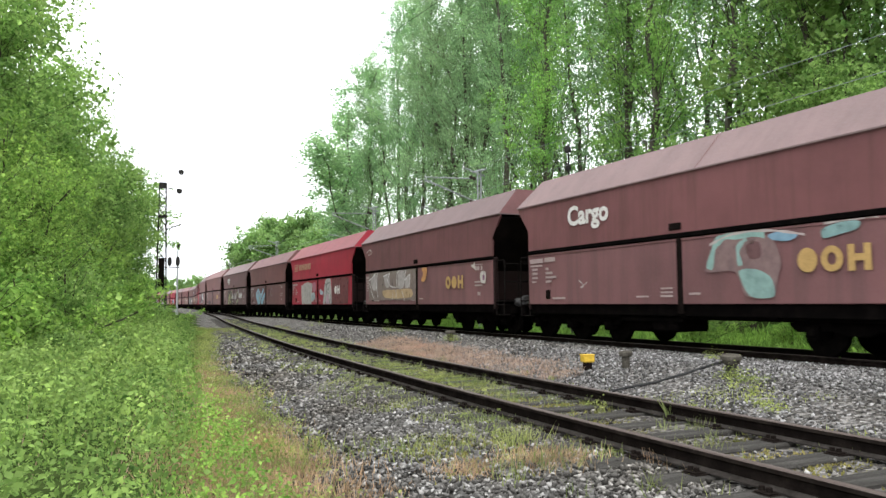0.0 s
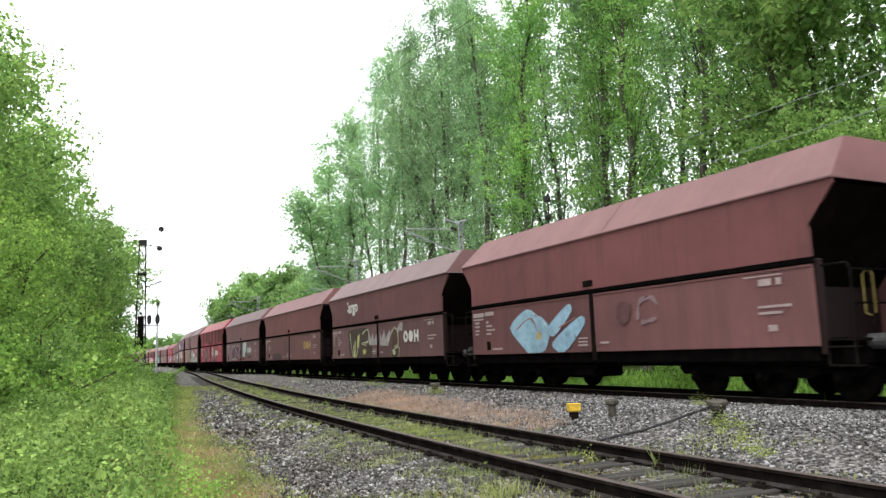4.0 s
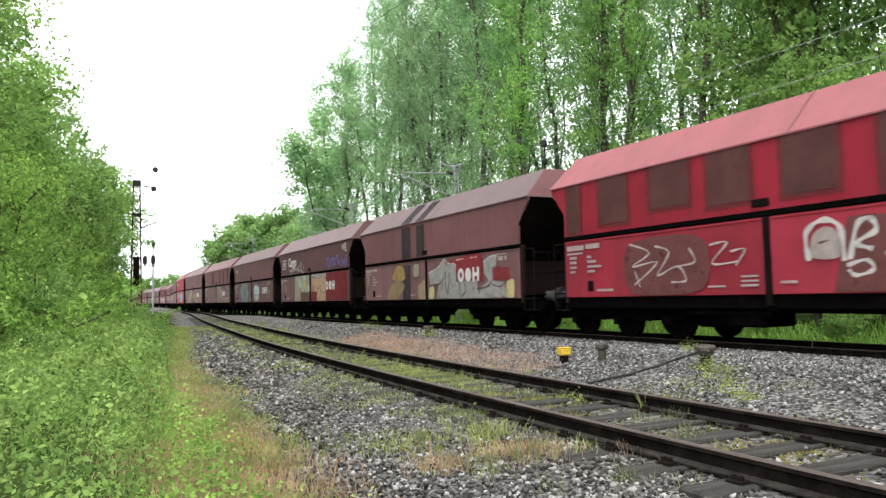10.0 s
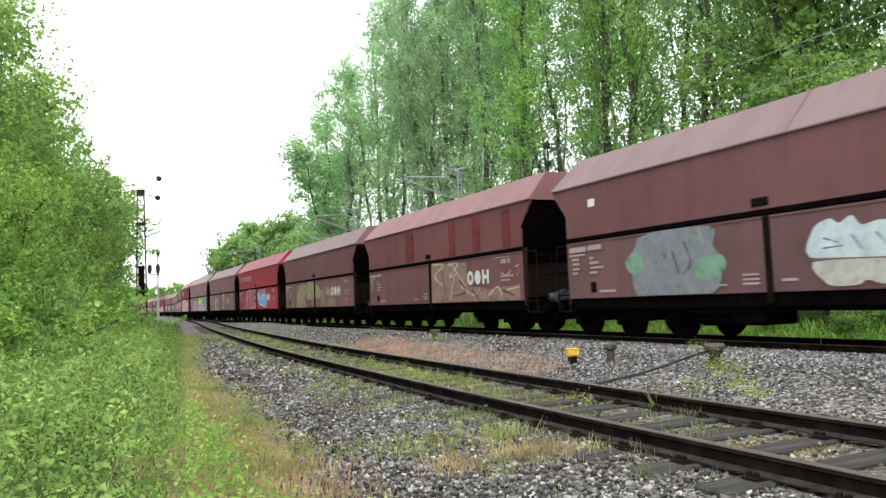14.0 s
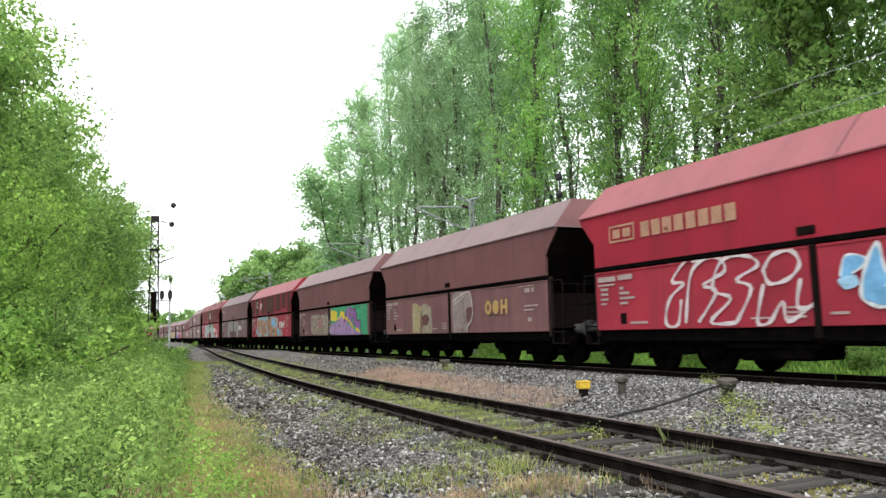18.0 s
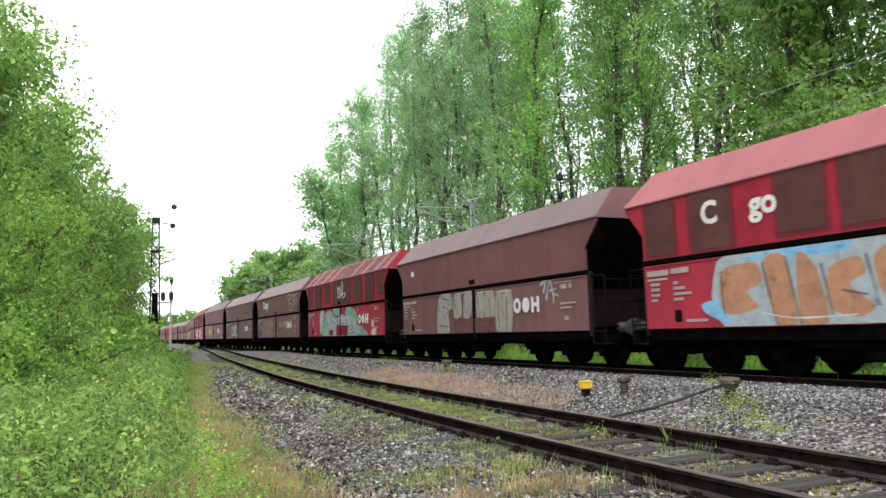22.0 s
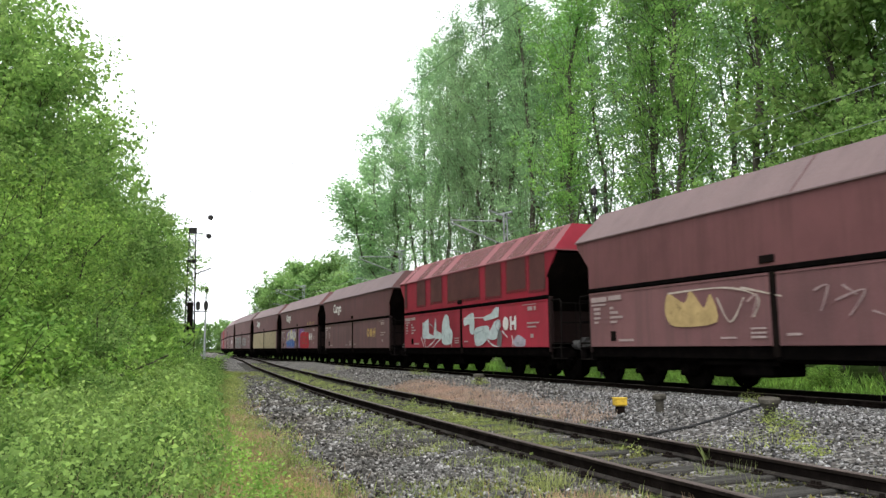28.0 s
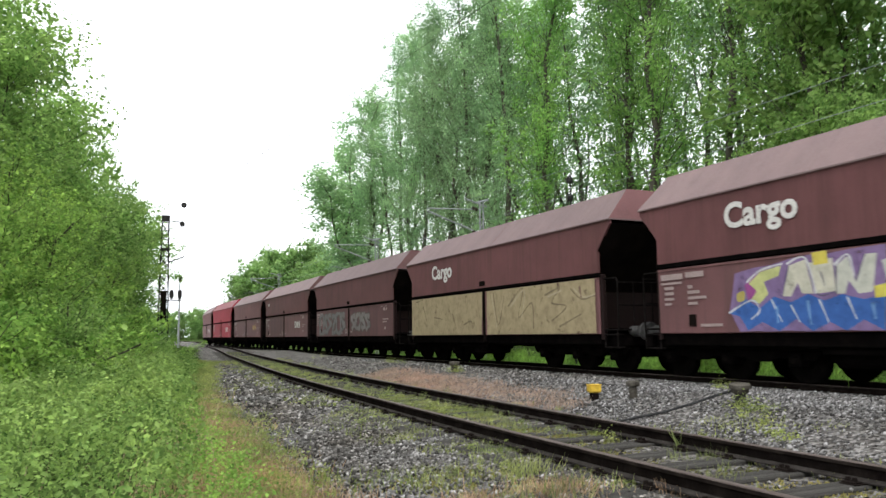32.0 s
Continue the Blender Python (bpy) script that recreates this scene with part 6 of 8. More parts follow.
def upper_scribble(w):
    board(w, (0.16, 0.095, 0.075), [(9.61, 3.83), (12.72, 3.79), (12.61, 2.67), (9.6, 2.63)])
    stroke(w, (0.43, 0.37, 0.29), 0.07, [(9.6, 3.69), (9.99, 3.78), (10.83, 3.76)])
    stroke(w, (0.43, 0.37, 0.29), 0.06, [(9.69, 3.6), (10.15, 3.45), (10.35, 3.71)])
    stroke(w, (0.43, 0.37, 0.29), 0.06, [(10.15, 3.45), (10.18, 2.86), (10.0, 2.81)])
    stroke(w, (0.43, 0.37, 0.29), 0.07, [(10.38, 3.05), (10.59, 3.45), (10.93, 3.53), (10.87, 3.76)])
    stroke(w, (0.43, 0.37, 0.29), 0.06, [(10.65, 3.22), (11.21, 3.07), (10.96, 2.9)])
    stroke(w, (0.43, 0.37, 0.29), 0.07, [(11.12, 3.78), (11.5, 3.64), (11.4, 3.38), (11.84, 3.24)])
    stroke(w, (0.43, 0.37, 0.29), 0.07, [(11.19, 3.63), (11.81, 3.71), (12.71, 3.75)])
    stroke(w, (0.43, 0.37, 0.29), 0.06, [(11.65, 3.61), (11.75, 3.12), (12.11, 3.13)])
    stroke(w, (0.43, 0.37, 0.29), 0.06, [(11.94, 3.55), (11.98, 3.22)])
    stroke(w, (0.43, 0.37, 0.29), 0.06, [(12.2, 3.31), (12.61, 3.36)])
    stroke(w, (0.43, 0.37, 0.29), 0.06, [(10.44, 2.75), (11.18, 2.73), (11.04, 2.96)])
    board(w, (0.19, 0.14, 0.115), [(1.91, 2.36), (5.2, 2.34), (5.63, 2.03), (5.55, 1.0), (1.82, 1.02)])
    stroke(w, (0.38, 0.35, 0.3), 0.045, [(2.0, 2.24), (1.96, 1.59), (2.56, 1.68)])
    stroke(w, (0.38, 0.35, 0.3), 0.045, [(2.77, 1.88), (3.16, 2.18), (3.32, 1.76)])
    stroke(w, (0.38, 0.35, 0.3), 0.045, [(3.53, 2.26), (4.03, 1.83), (4.55, 2.1)])
    stroke(w, (0.38, 0.35, 0.3), 0.045, [(4.54, 2.0), (5.2, 2.39), (5.02, 1.97), (5.62, 1.94)])
    stroke(w, (0.38, 0.35, 0.3), 0.045, [(3.63, 1.04), (4.52, 1.71)])
    stroke(w, (0.34, 0.32, 0.2), 0.05, [(4.01, 1.53), (4.97, 1.41)])
    stroke(w, (0.34, 0.32, 0.2), 0.05, [(2.73, 1.36), (3.57, 1.54)])
    stroke(w, (0.34, 0.23, 0.21), 0.05, [(5.63, 2.13), (6.07, 2.19), (5.92, 2.02), (6.47, 1.98)])
    stroke(w, (0.34, 0.23, 0.21), 0.05, [(5.74, 1.66), (6.02, 1.56)])
    blot(w, (0.36, 0.29, 0.27), [(7.42, 1.89), (7.74, 2.04), (7.84, 1.91), (8.06, 1.73), (7.71, 1.71)])
    blot(w, (0.27, 0.2, 0.185), [(8.58, 1.94), (8.96, 2.11), (9.15, 1.98), (9.56, 2.1), (9.34, 1.89), (9.13, 1.76), (8.72, 1.7)])
    stroke(w, (0.4, 0.35, 0.33), 0.04, [(8.7, 2.09), (9.04, 1.84)])
    stroke(w, (0.4, 0.35, 0.33), 0.04, [(9.06, 2.1), (8.87, 1.69)])


def small_crown(w):
    blot(w, (0.46, 0.33, 0.15), [(3.15, 1.79), (3.28, 2.24), (3.82, 1.99), (4.05, 2.26), (4.44, 1.85), (4.66, 2.15), (4.82, 1.52), (3.47, 1.46)])
    stroke(w, (0.45, 0.38, 0.32), 0.05, [(3.28, 2.24), (5.06, 2.25), (5.98, 2.0), (5.86, 1.59)])
    stroke(w, (0.45, 0.38, 0.32), 0.05, [(4.85, 2.05), (5.21, 1.51), (5.62, 2.01)])
    stroke(w, (0.45, 0.38, 0.32), 0.05, [(5.54, 2.22), (6.59, 1.97)])
    stroke(w, (0.36, 0.26, 0.24), 0.05, [(5.7, 1.91), (5.98, 2.05), (5.81, 1.59)])
    stroke(w, (0.3, 0.22, 0.21), 0.05, [(7.33, 2.03), (7.64, 2.1), (7.46, 1.64)])
    stroke(w, (0.3, 0.22, 0.21), 0.05, [(7.78, 1.82), (8.37, 1.97), (8.05, 1.53)])
    stroke(w, (0.3, 0.22, 0.21), 0.05, [(7.94, 2.09), (8.22, 1.89)])
    stroke(w, (0.3, 0.22, 0.21), 0.04, [(8.49, 1.6), (8.76, 1.5)])


def mint_letters(w):
    board(w, (0.46, 0.53, 0.52), [(2.35, 2.06), (3.05, 2.22), (3.08, 1.61), (3.59, 1.5), (3.82, 2.27), (3.93, 1.68), (4.55, 1.56), (4.53, 1.37), (2.34, 1.38)])
    blot(w, (0.46, 0.53, 0.52), [(4.56, 2.02), (4.92, 2.33), (5.2, 2.17), (5.3, 1.8), (5.56, 1.6), (5.45, 1.16), (4.51, 1.18)])
    blot(w, (0.46, 0.53, 0.52), [(6.65, 2.06), (7.27, 2.26), (7.55, 2.2), (7.54, 1.52), (7.2, 1.53), (7.11, 1.86), (6.69, 1.81)])
    blot(w, (0.43, 0.5, 0.49), [(7.61, 1.67), (8.7, 1.76), (8.76, 1.39), (8.24, 1.1), (7.66, 1.08)])
    blot(w, (0.46, 0.53, 0.52), [(8.67, 1.39), (9.19, 1.88), (9.64, 1.92), (9.51, 1.57), (9.31, 1.29), (8.85, 1.27)])
    board(w, (0.46, 0.53, 0.52), [(8.34, 2.08), (8.94, 2.18), (9.33, 2.39), (9.58, 2.37), (9.52, 2.04), (8.92, 1.97), (8.42, 1.94)])
    blot(w, (0.16, 0.15, 0.15), [(9.52, 1.64), (9.76, 1.42), (9.67, 1.0), (9.38, 1.08)])
    stroke(w, (0.58, 0.6, 0.58), 0.07, [(2.62, 1.43), (2.68, 1.02), (3.21, 1.11), (3.9, 1.39)])
    stroke(w, (0.58, 0.6, 0.58), 0.06, [(2.16, 1.44), (2.58, 0.97)])
    stroke(w, (0.58, 0.6, 0.58), 0.06, [(4.38, 1.37), (3.37, 0.96)])
    stroke(w, (0.58, 0.6, 0.58), 0.06, [(5.35, 1.52), (5.5, 0.98)])
    stroke(w, (0.58, 0.6, 0.58), 0.05, [(6.66, 2.1), (8.34, 2.06)])
    stroke(w, (0.58, 0.6, 0.58), 0.07, [(8.65, 1.28), (9.01, 1.09), (9.59, 1.0)])
    stroke(w, (0.3, 0.34, 0.34), 0.08, [(9.27, 1.77), (9.46, 1.93), (9.67, 1.78), (9.47, 1.57), (9.27, 1.77)])
    stroke(w, (0.28, 0.32, 0.32), 0.04, [(3.12, 2.02), (3.78, 1.78)])
    stroke(w, (0.28, 0.32, 0.32), 0.04, [(7.7, 1.51), (8.39, 1.63)])
    blot(w, (0.37, 0.35, 0.39), [(10.54, 1.18), (10.86, 1.4), (11.2, 1.32), (11.4, 1.22), (11.31, 1.04), (10.74, 1.02)])
    stroke(w, (0.58, 0.56, 0.55), 0.07, [(9.77, 1.56), (10.16, 1.33)])
    stroke(w, (0.58, 0.56, 0.55), 0.06, [(10.48, 1.39), (10.52, 1.02)])


def red_and_cream(w):
    board(w, (0.22, 0.15, 0.28), [(2.31, 2.2), (3.69, 2.38), (5.55, 2.44), (5.43, 1.02), (2.37, 1.02), (2.13, 1.46)])
    board(w, (0.3, 0.08, 0.24), [(2.55, 1.95), (3.02, 2.22), (2.92, 1.76), (2.63, 1.64)])
    board(w, (0.05, 0.13, 0.37), [(2.1, 1.4), (2.56, 1.67), (2.9, 1.48), (3.25, 1.69), (3.62, 1.56), (4.0, 1.7), (4.34, 1.56), (4.68, 1.66), (5.09, 1.55), (5.48, 1.62), (5.42, 1.01), (5.06, 1.21), (4.73, 1.02), (4.42, 1.18), (4.06, 1.0), (3.72, 1.25), (3.33, 1.03), (2.94, 1.21), (2.58, 1.04), (2.39, 1.33)])
    board(w, (0.5, 0.52, 0.22), [(2.66, 1.98), (2.95, 2.18), (3.45, 2.27), (3.38, 2.08), (3.03, 1.98), (3.12, 1.75), (2.9, 1.56), (2.7, 1.66), (2.85, 1.81)])
    board(w, (0.55, 0.53, 0.42), [(3.62, 2.25), (3.99, 2.33), (4.12, 1.7), (3.88, 1.71), (3.8, 1.92), (3.63, 1.67), (3.44, 1.68)])
    board(w, (0.55, 0.53, 0.42), [(4.07, 2.26), (4.54, 2.31), (4.58, 1.72), (4.19, 1.69)])
    board(w, (0.62, 0.52, 0.1), [(4.13, 2.44), (4.44, 2.46), (4.46, 2.22), (4.16, 2.21)])
    board(w, (0.52, 0.52, 0.44), [(4.61, 2.16), (4.84, 2.31), (4.96, 1.86), (5.16, 2.31), (5.38, 2.31), (5.26, 1.67), (5.0, 1.65), (4.83, 1.89), (4.75, 1.66), (4.57, 1.67)])
    board(w, (0.6, 0.52, 0.1), [(5.29, 1.76), (5.7, 1.83), (5.68, 1.59), (5.29, 1.56)])
    board(w, (0.5, 0.5, 0.45), [(5.45, 2.18), (5.84, 2.28), (5.88, 1.78), (5.55, 1.71)])
    stroke(w, (0.12, 0.1, 0.16), 0.035, [(3.62, 2.25), (3.44, 1.68)])
    stroke(w, (0.12, 0.1, 0.16), 0.035, [(4.05, 2.29), (4.19, 1.69), (4.57, 1.71)])
    stroke(w, (0.12, 0.1, 0.16), 0.03, [(4.29, 2.09), (4.36, 1.83)])
    stroke(w, (0.12, 0.1, 0.16), 0.035, [(4.61, 2.16), (4.57, 1.67)])
    stroke(w, (0.12, 0.1, 0.16), 0.035, [(4.96, 1.86), (5.16, 2.31)])
    stroke(w, (0.6, 0.6, 0.6), 0.045, [(2.61, 2.0), (2.95, 2.21), (3.48, 2.3)])
    stroke(w, (0.6, 0.6, 0.6), 0.045, [(3.58, 2.28), (3.99, 2.36), (4.17, 1.69)])
    stroke(w, (0.6, 0.6, 0.6), 0.045, [(4.57, 2.17), (4.85, 2.34), (4.94, 1.96)])
    stroke(w, (0.55, 0.58, 0.62), 0.045, [(2.1, 1.4), (2.7, 1.64), (2.89, 1.43), (2.67, 1.27)])
    stroke(w, (0.5, 0.54, 0.6), 0.04, [(3.18, 1.64), (3.4, 1.2)])
    stroke(w, (0.5, 0.54, 0.6), 0.04, [(3.62, 1.51), (3.8, 1.19)])
    stroke(w, (0.5, 0.54, 0.6), 0.04, [(4.23, 1.59), (4.39, 1.18)])
    stroke(w, (0.5, 0.54, 0.6), 0.04, [(4.78, 1.61), (4.93, 1.22)])
    stroke(w, (0.16, 0.3, 0.55), 0.07, [(3.3, 1.5), (3.31, 1.18)])
    stroke(w, (0.16, 0.3, 0.55), 0.07, [(3.99, 1.58), (4.03, 1.14)])
    stroke(w, (0.16, 0.3, 0.55), 0.07, [(5.24, 1.49), (5.27, 1.21)])
    blot(w, (0.45, 0.38, 0.12), [(2.35, 1.79), (2.54, 1.83), (2.53, 1.65), (2.35, 1.63)])
    blot(w, (0.2, 0.1, 0.26), [(7.16, 2.36), (8.65, 2.34), (8.74, 2.13), (7.49, 2.01), (7.39, 1.09), (7.08, 1.06)])
    blot(w, (0.38, 0.02, 0.03), [(7.42, 1.93), (7.86, 2.14), (8.74, 2.17), (9.25, 2.16), (10.25, 2.09), (10.34, 1.76), (10.26, 1.06), (7.73, 1.04), (7.42, 1.42)])
    stroke(w, (0.04, 0.09, 0.05), 0.08, [(7.59, 1.83), (7.8, 1.65), (7.66, 1.41)])
    stroke(w, (0.04, 0.09, 0.05), 0.08, [(8.06, 1.88), (8.24, 1.54), (8.03, 1.15)])
    stroke(w, (0.04, 0.09, 0.05), 0.07, [(8.6, 1.83), (9.01, 1.8), (8.77, 1.51)])
    stroke(w, (0.04, 0.09, 0.05), 0.08, [(9.31, 1.85), (9.14, 1.18)])
    stroke(w, (0.04, 0.09, 0.05), 0.07, [(9.68, 1.82), (9.54, 1.39), (9.9, 1.29)])
    stroke(w, (0.04, 0.09, 0.05), 0.07, [(10.04, 1.79), (10.29, 1.62)])
    stroke(w, (0.04, 0.09, 0.05), 0.06, [(8.22, 1.38), (8.95, 1.34)])
    stroke(w, (0.58, 0.55, 0.56), 0.05, [(7.86, 2.17), (8.54, 2.23)])
    stroke(w, (0.5, 0.4, 0.4), 0.04, [(9.24, 2.14), (9.63, 2.14)])
    stroke(w, (0.44, 0.34, 0.11), 0.07, [(9.78, 2.69), (10.07, 2.8), (9.95, 2.6)])
    stroke(w, (0.44, 0.34, 0.11), 0.07, [(10.42, 2.82), (10.56, 2.55), (10.67, 2.84), (10.89, 2.57)])
    stroke(w, (0.44, 0.34, 0.11), 0.07, [(10.99, 2.79), (11.13, 2.6)])
    stroke(w, (0.44, 0.34, 0.11), 0.07, [(11.45, 2.79), (11.64, 2.56), (11.82, 2.85), (12.0, 2.63)])


def sandy_boards(w):
    board(w, (0.36, 0.29, 0.175), [(-0.13, 2.52), (6.29, 2.52), (6.22, 0.97), (-0.17, 0.99)])
    board(w, (0.37, 0.3, 0.18), [(6.6, 2.5), (12.85, 2.48), (12.76, 0.97), (6.59, 0.97)])
    stroke(w, (0.19, 0.15, 0.09), 0.06, [(1.22, 2.16), (1.57, 1.56)])
    stroke(w, (0.19, 0.15, 0.09), 0.05, [(2.29, 1.69), (3.03, 1.6)])
    stroke(w, (0.19, 0.15, 0.09), 0.06, [(3.94, 1.78), (4.23, 1.24)])
    stroke(w, (0.19, 0.15, 0.09), 0.06, [(4.84, 1.36), (5.42, 1.48), (5.55, 1.23)])
    stroke(w, (0.19, 0.15, 0.09), 0.05, [(0.46, 2.34), (1.23, 2.42)])
    stroke(w, (0.2, 0.16, 0.1), 0.06, [(7.06, 2.41), (7.38, 1.32), (7.79, 2.25)])
    stroke(w, (0.2, 0.16, 0.1), 0.06, [(8.01, 1.89), (8.94, 2.42), (8.67, 1.53), (9.45, 1.95), (9.51, 1.18)])
    stroke(w, (0.2, 0.16, 0.1), 0.06, [(10.17, 2.13), (10.94, 2.3), (10.54, 1.9), (11.27, 1.77), (10.51, 1.38)])
    stroke(w, (0.2, 0.16, 0.1), 0.05, [(11.48, 2.26), (11.98, 1.94), (12.63, 2.0), (12.78, 1.8)])
    stroke(w, (0.2, 0.16, 0.1), 0.06, [(10.88, 1.21), (11.95, 1.54)])
    stroke(w, (0.45, 0.38, 0.26), 0.05, [(6.93, 2.36), (7.26, 1.26)])
    stroke(w, (0.45, 0.38, 0.26), 0.05, [(8.19, 1.88), (9.04, 2.36), (8.85, 1.52)])
    stroke(w, (0.45, 0.38, 0.26), 0.05, [(10.32, 2.08), (11.05, 2.23)])
    stroke(w, (0.45, 0.38, 0.26), 0.05, [(11.62, 2.26), (12.08, 1.99), (12.67, 2.06)])
    stroke(w, (0.2, 0.13, 0.1), 0.1, [(11.91, 2.29), (11.98, 1.98)])


ARTS = {0: teal_arch, 1: grey_skyline, 2: pale_figure, 3: blue_cross, 4: dark_flames, 5: dark_smear, 6: ringed_letters, 7: thin_scrawl, 8: grey_giants, 9: tan_boards, 10: pale_crown, 11: cream_blocks, 12: olive_domes, 13: blue_drops, 14: cream_tooth, 15: lilac_on_green, 16: orange_on_blue, 17: grey_row, 18: teal_waves, 19: upper_scribble, 21: small_crown, 22: mint_letters, 24: red_and_cream, 25: sandy_boards}

# paint, colour of the marks, word, where the marks begin, then rows of sprayed letters: from, to, fill, line, low, high
WAGONS = [
    ("brown", "yellow turned", "word", 9.45, []),
    ("brown", "yellow", "", 9.18, []),
    ("red", "white OH", "bars", 9.35, []),
    ("redbrown", "none", "", 9.6, []),
    ("darkbrown", "white", "broken word", 9.28, []),
    ("redbrown", "yellow", "", 9.66, []),
    ("brown", "white", "", 8.93, []),
    ("redpatch", "white", "", 9.26, []),
    ("brown", "white", "stripe", 8.93, []),
    ("darkbrown", "white", "logo", 9.25, []),
    ("darkbrown", "white", "square", 9.88, []),
    ("redbrown", "white", "tint", 9.35, []),
    ("brown", "white", "", 9.42, []),
    ("red", "white OH", "bars", 9.31, []),
    ("brown", "yellow", "", 9.1, []),
    ("brown", "none", "", 9.6, []),
    ("redpatch", "white", "part word", 9.66, []),
    ("brown", "white", "square", 9.02, []),
    ("redpatch", "white", "", 9.3, []),
    ("darkbrown", "white", "word", 9.5, []),
    ("darkbrown", "white", "", 9.6, [(3.2, 6.0, (0.3, 0.38, 0.3), (0.22, 0.2, 0.09), 1.2, 2.2)]),
    ("brown", "white", "", 9.5, []),
    ("redpatch", "white OH", "", 9.35, []),
    ("darkbrown", "yellow", "word", 9.24, []),
    ("brown", "white OH", "word", 9.88, []),
    ("brown", "none", "word", 9.6, []),
    ("darkbrown", "none", "", 9.6, [(6.8, 9.8, (0.22, 0.2, 0.19), (0.12, 0.11, 0.1), 1.2, 2.2), (0.8, 5.8, (0.2, 0.19, 0.18), (0.13, 0.14, 0.13), 1.05, 2.3)]),
    ("darkbrown", "white", "square", 9.6, []),
    ("brown", "yellow", "", 9.6, []),
    ("red", "white", "", 9.6, []),
    ("brown", "white", "", 9.6, []),
]
LABELS = {
    "brown": "weathered brown covered hopper wagon with lettering and graffiti",
    "darkbrown": "dark sooty brown covered hopper wagon with faded lettering",
    "redbrown": "faded reddish brown covered hopper wagon with dusty roof",
    "red": "bright red covered hopper wagon with white marks and graffiti",
    "redpatch": "red covered hopper wagon with brown paint patches and graffiti",
}
KINDS = {"brown": wagon_meshes(M_BROWN, M_FLAP_BROWN, M_ROOF_BROWN, "brown"), "darkbrown": wagon_meshes(M_DARKBROWN, M_FLAP_DARK, M_ROOF_BROWN, "dark"),
         "redbrown": wagon_meshes(M_REDBROWN, M_FLAP_REDDISH, M_ROOF_REDDISH, "reddish"), "red": wagon_meshes(M_RED, M_FLAP_RED, M_ROOF_RED, "red"), "redpatch": wagon_meshes(M_RED, M_FLAP_RED, M_ROOF_RED, "patched")}
COMMON = common_wagon_meshes()
TURN = pose(0, 0, 0, 0, 0, 180)
WORDS = {"Cargo": word_mesh("Cargo", 0.72, "word_Cargo", M_WHITE), "C": word_mesh("C", 0.66, "word_C", M_WHITE), "go": word_mesh("go", 0.66, "word_go", M_WHITE), "argo": word_mesh("argo", 0.72, "word_argo", M_WHITE)}
MARK = {"white": M_WHITE, "yellow": M_YELLOWISH}
STENCIL = [bar(0.12, 2.2, 0.7, 0.13), bar(0.9, 2.22, 0.55, 0.12), bar(0.12, 2.1, 0.66, 0.05), bar(0.22, 1.98, 0.3, 0.07), bar(0.22, 1.86, 0.3, 0.07), bar(0.22, 1.74, 0.3, 0.06), bar(0.22, 1.63, 0.22, 0.05),
           bar(0.95, 1.98, 0.16, 0.07), bar(0.95, 1.86, 0.36, 0.07), bar(0.95, 1.74, 0.55, 0.06), bar(0.95, 1.62, 0.3, 0.06), bar(1.3, 1.14, 0.62, 0.06), bar(4.9, 1.16, 0.45, 0.04), bar(5.75, 1.16, 0.4, 0.05), bar(5.75, 1.25, 0.4, 0.04),
           bar(5.75, 1.34, 0.4, 0.04), bar(6.65, 1.2, 0.35, 0.05), bar(11.55, 2.16, 0.3, 0.13), bar(11.95, 2.16, 0.12, 0.13), bar(11.5, 1.74, 0.75, 0.05), bar(11.5, 1.62, 0.55, 0.05), bar(11.7, 1.3, 0.2, 0.12), bar(11.2, 2.34, 0.9, 0.025)]
STENCIL_MESHES = [flat_mesh("stencilled_text", b, 1, M_BAR) for b in STENCIL]
OOH = {c: [flat_mesh("marks_" + c, q, 8, MARK[c]) for q in ooh_shapes()] for c in MARK}
BARS_MESH = [flat_mesh("yellow_word_bars", q, 1, paint((0.4, 0.23, 0.15))) for q in [bar(0.66, 3.15, 0.95, 0.05), bar(0.66, 3.52, 0.95, 0.05), bar(0.66, 3.2, 0.05, 0.32), bar(1.56, 3.2, 0.05, 0.32), bar(0.8, 3.25, 0.28, 0.22), bar(1.18, 3.25, 0.28, 0.22), *[bar(1.84 + 0.368 * k, 3.17, 0.29, 0.36) for k in range(8)]]]
LOGO_MESH = [flat_mesh("logo_frame", q, 1, M_WHITE) for q in [bar(0.5, 2.98, 0.75, 0.05), bar(0.5, 3.47, 0.75, 0.05), bar(0.5, 3.03, 0.05, 0.44), bar(1.2, 3.03, 0.05, 0.44), bar(0.65, 3.1, 0.09, 0.3), bar(0.82, 3.1, 0.06, 0.3), bar(0.94, 3.1, 0.09, 0.3), bar(1.09, 3.1, 0.06, 0.3)]]
SQUARE_MESH = [flat_mesh("faded_square", q, 1, M_WHITE) for q in [bar(1.0, 3.32, 0.27, 0.2)]]
STRIPE_MESH = [flat_mesh("dark_stripe", q, 1, M_STRIPE) for q in [bar(4.15, 2.62, 0.85, EAVE - 2.75), bar(5.55, 2.62, 0.7, EAVE - 2.75), bar(4.2, 1.0, 0.75, 1.35)]]
for u, w in ((4.15, 0.85), (5.55, 0.7)):
    y0, y1 = LOWER_END - u, LOWER_END - u - w
    STRIPE_MESH.append(Shape().add([(-HW - 0.05, y0, EAVE + 0.012), (-HW - 0.05, y1, EAVE + 0.012), (-0.80, y1 - 0.05, RIDGE - 0.055), (-0.80, y0 - 0.05, RIDGE - 0.055)], [(0, 1, 2, 3)]).mesh("roof_stripe", M_STRIPE))
PATCH_RNG = random.Random(4)
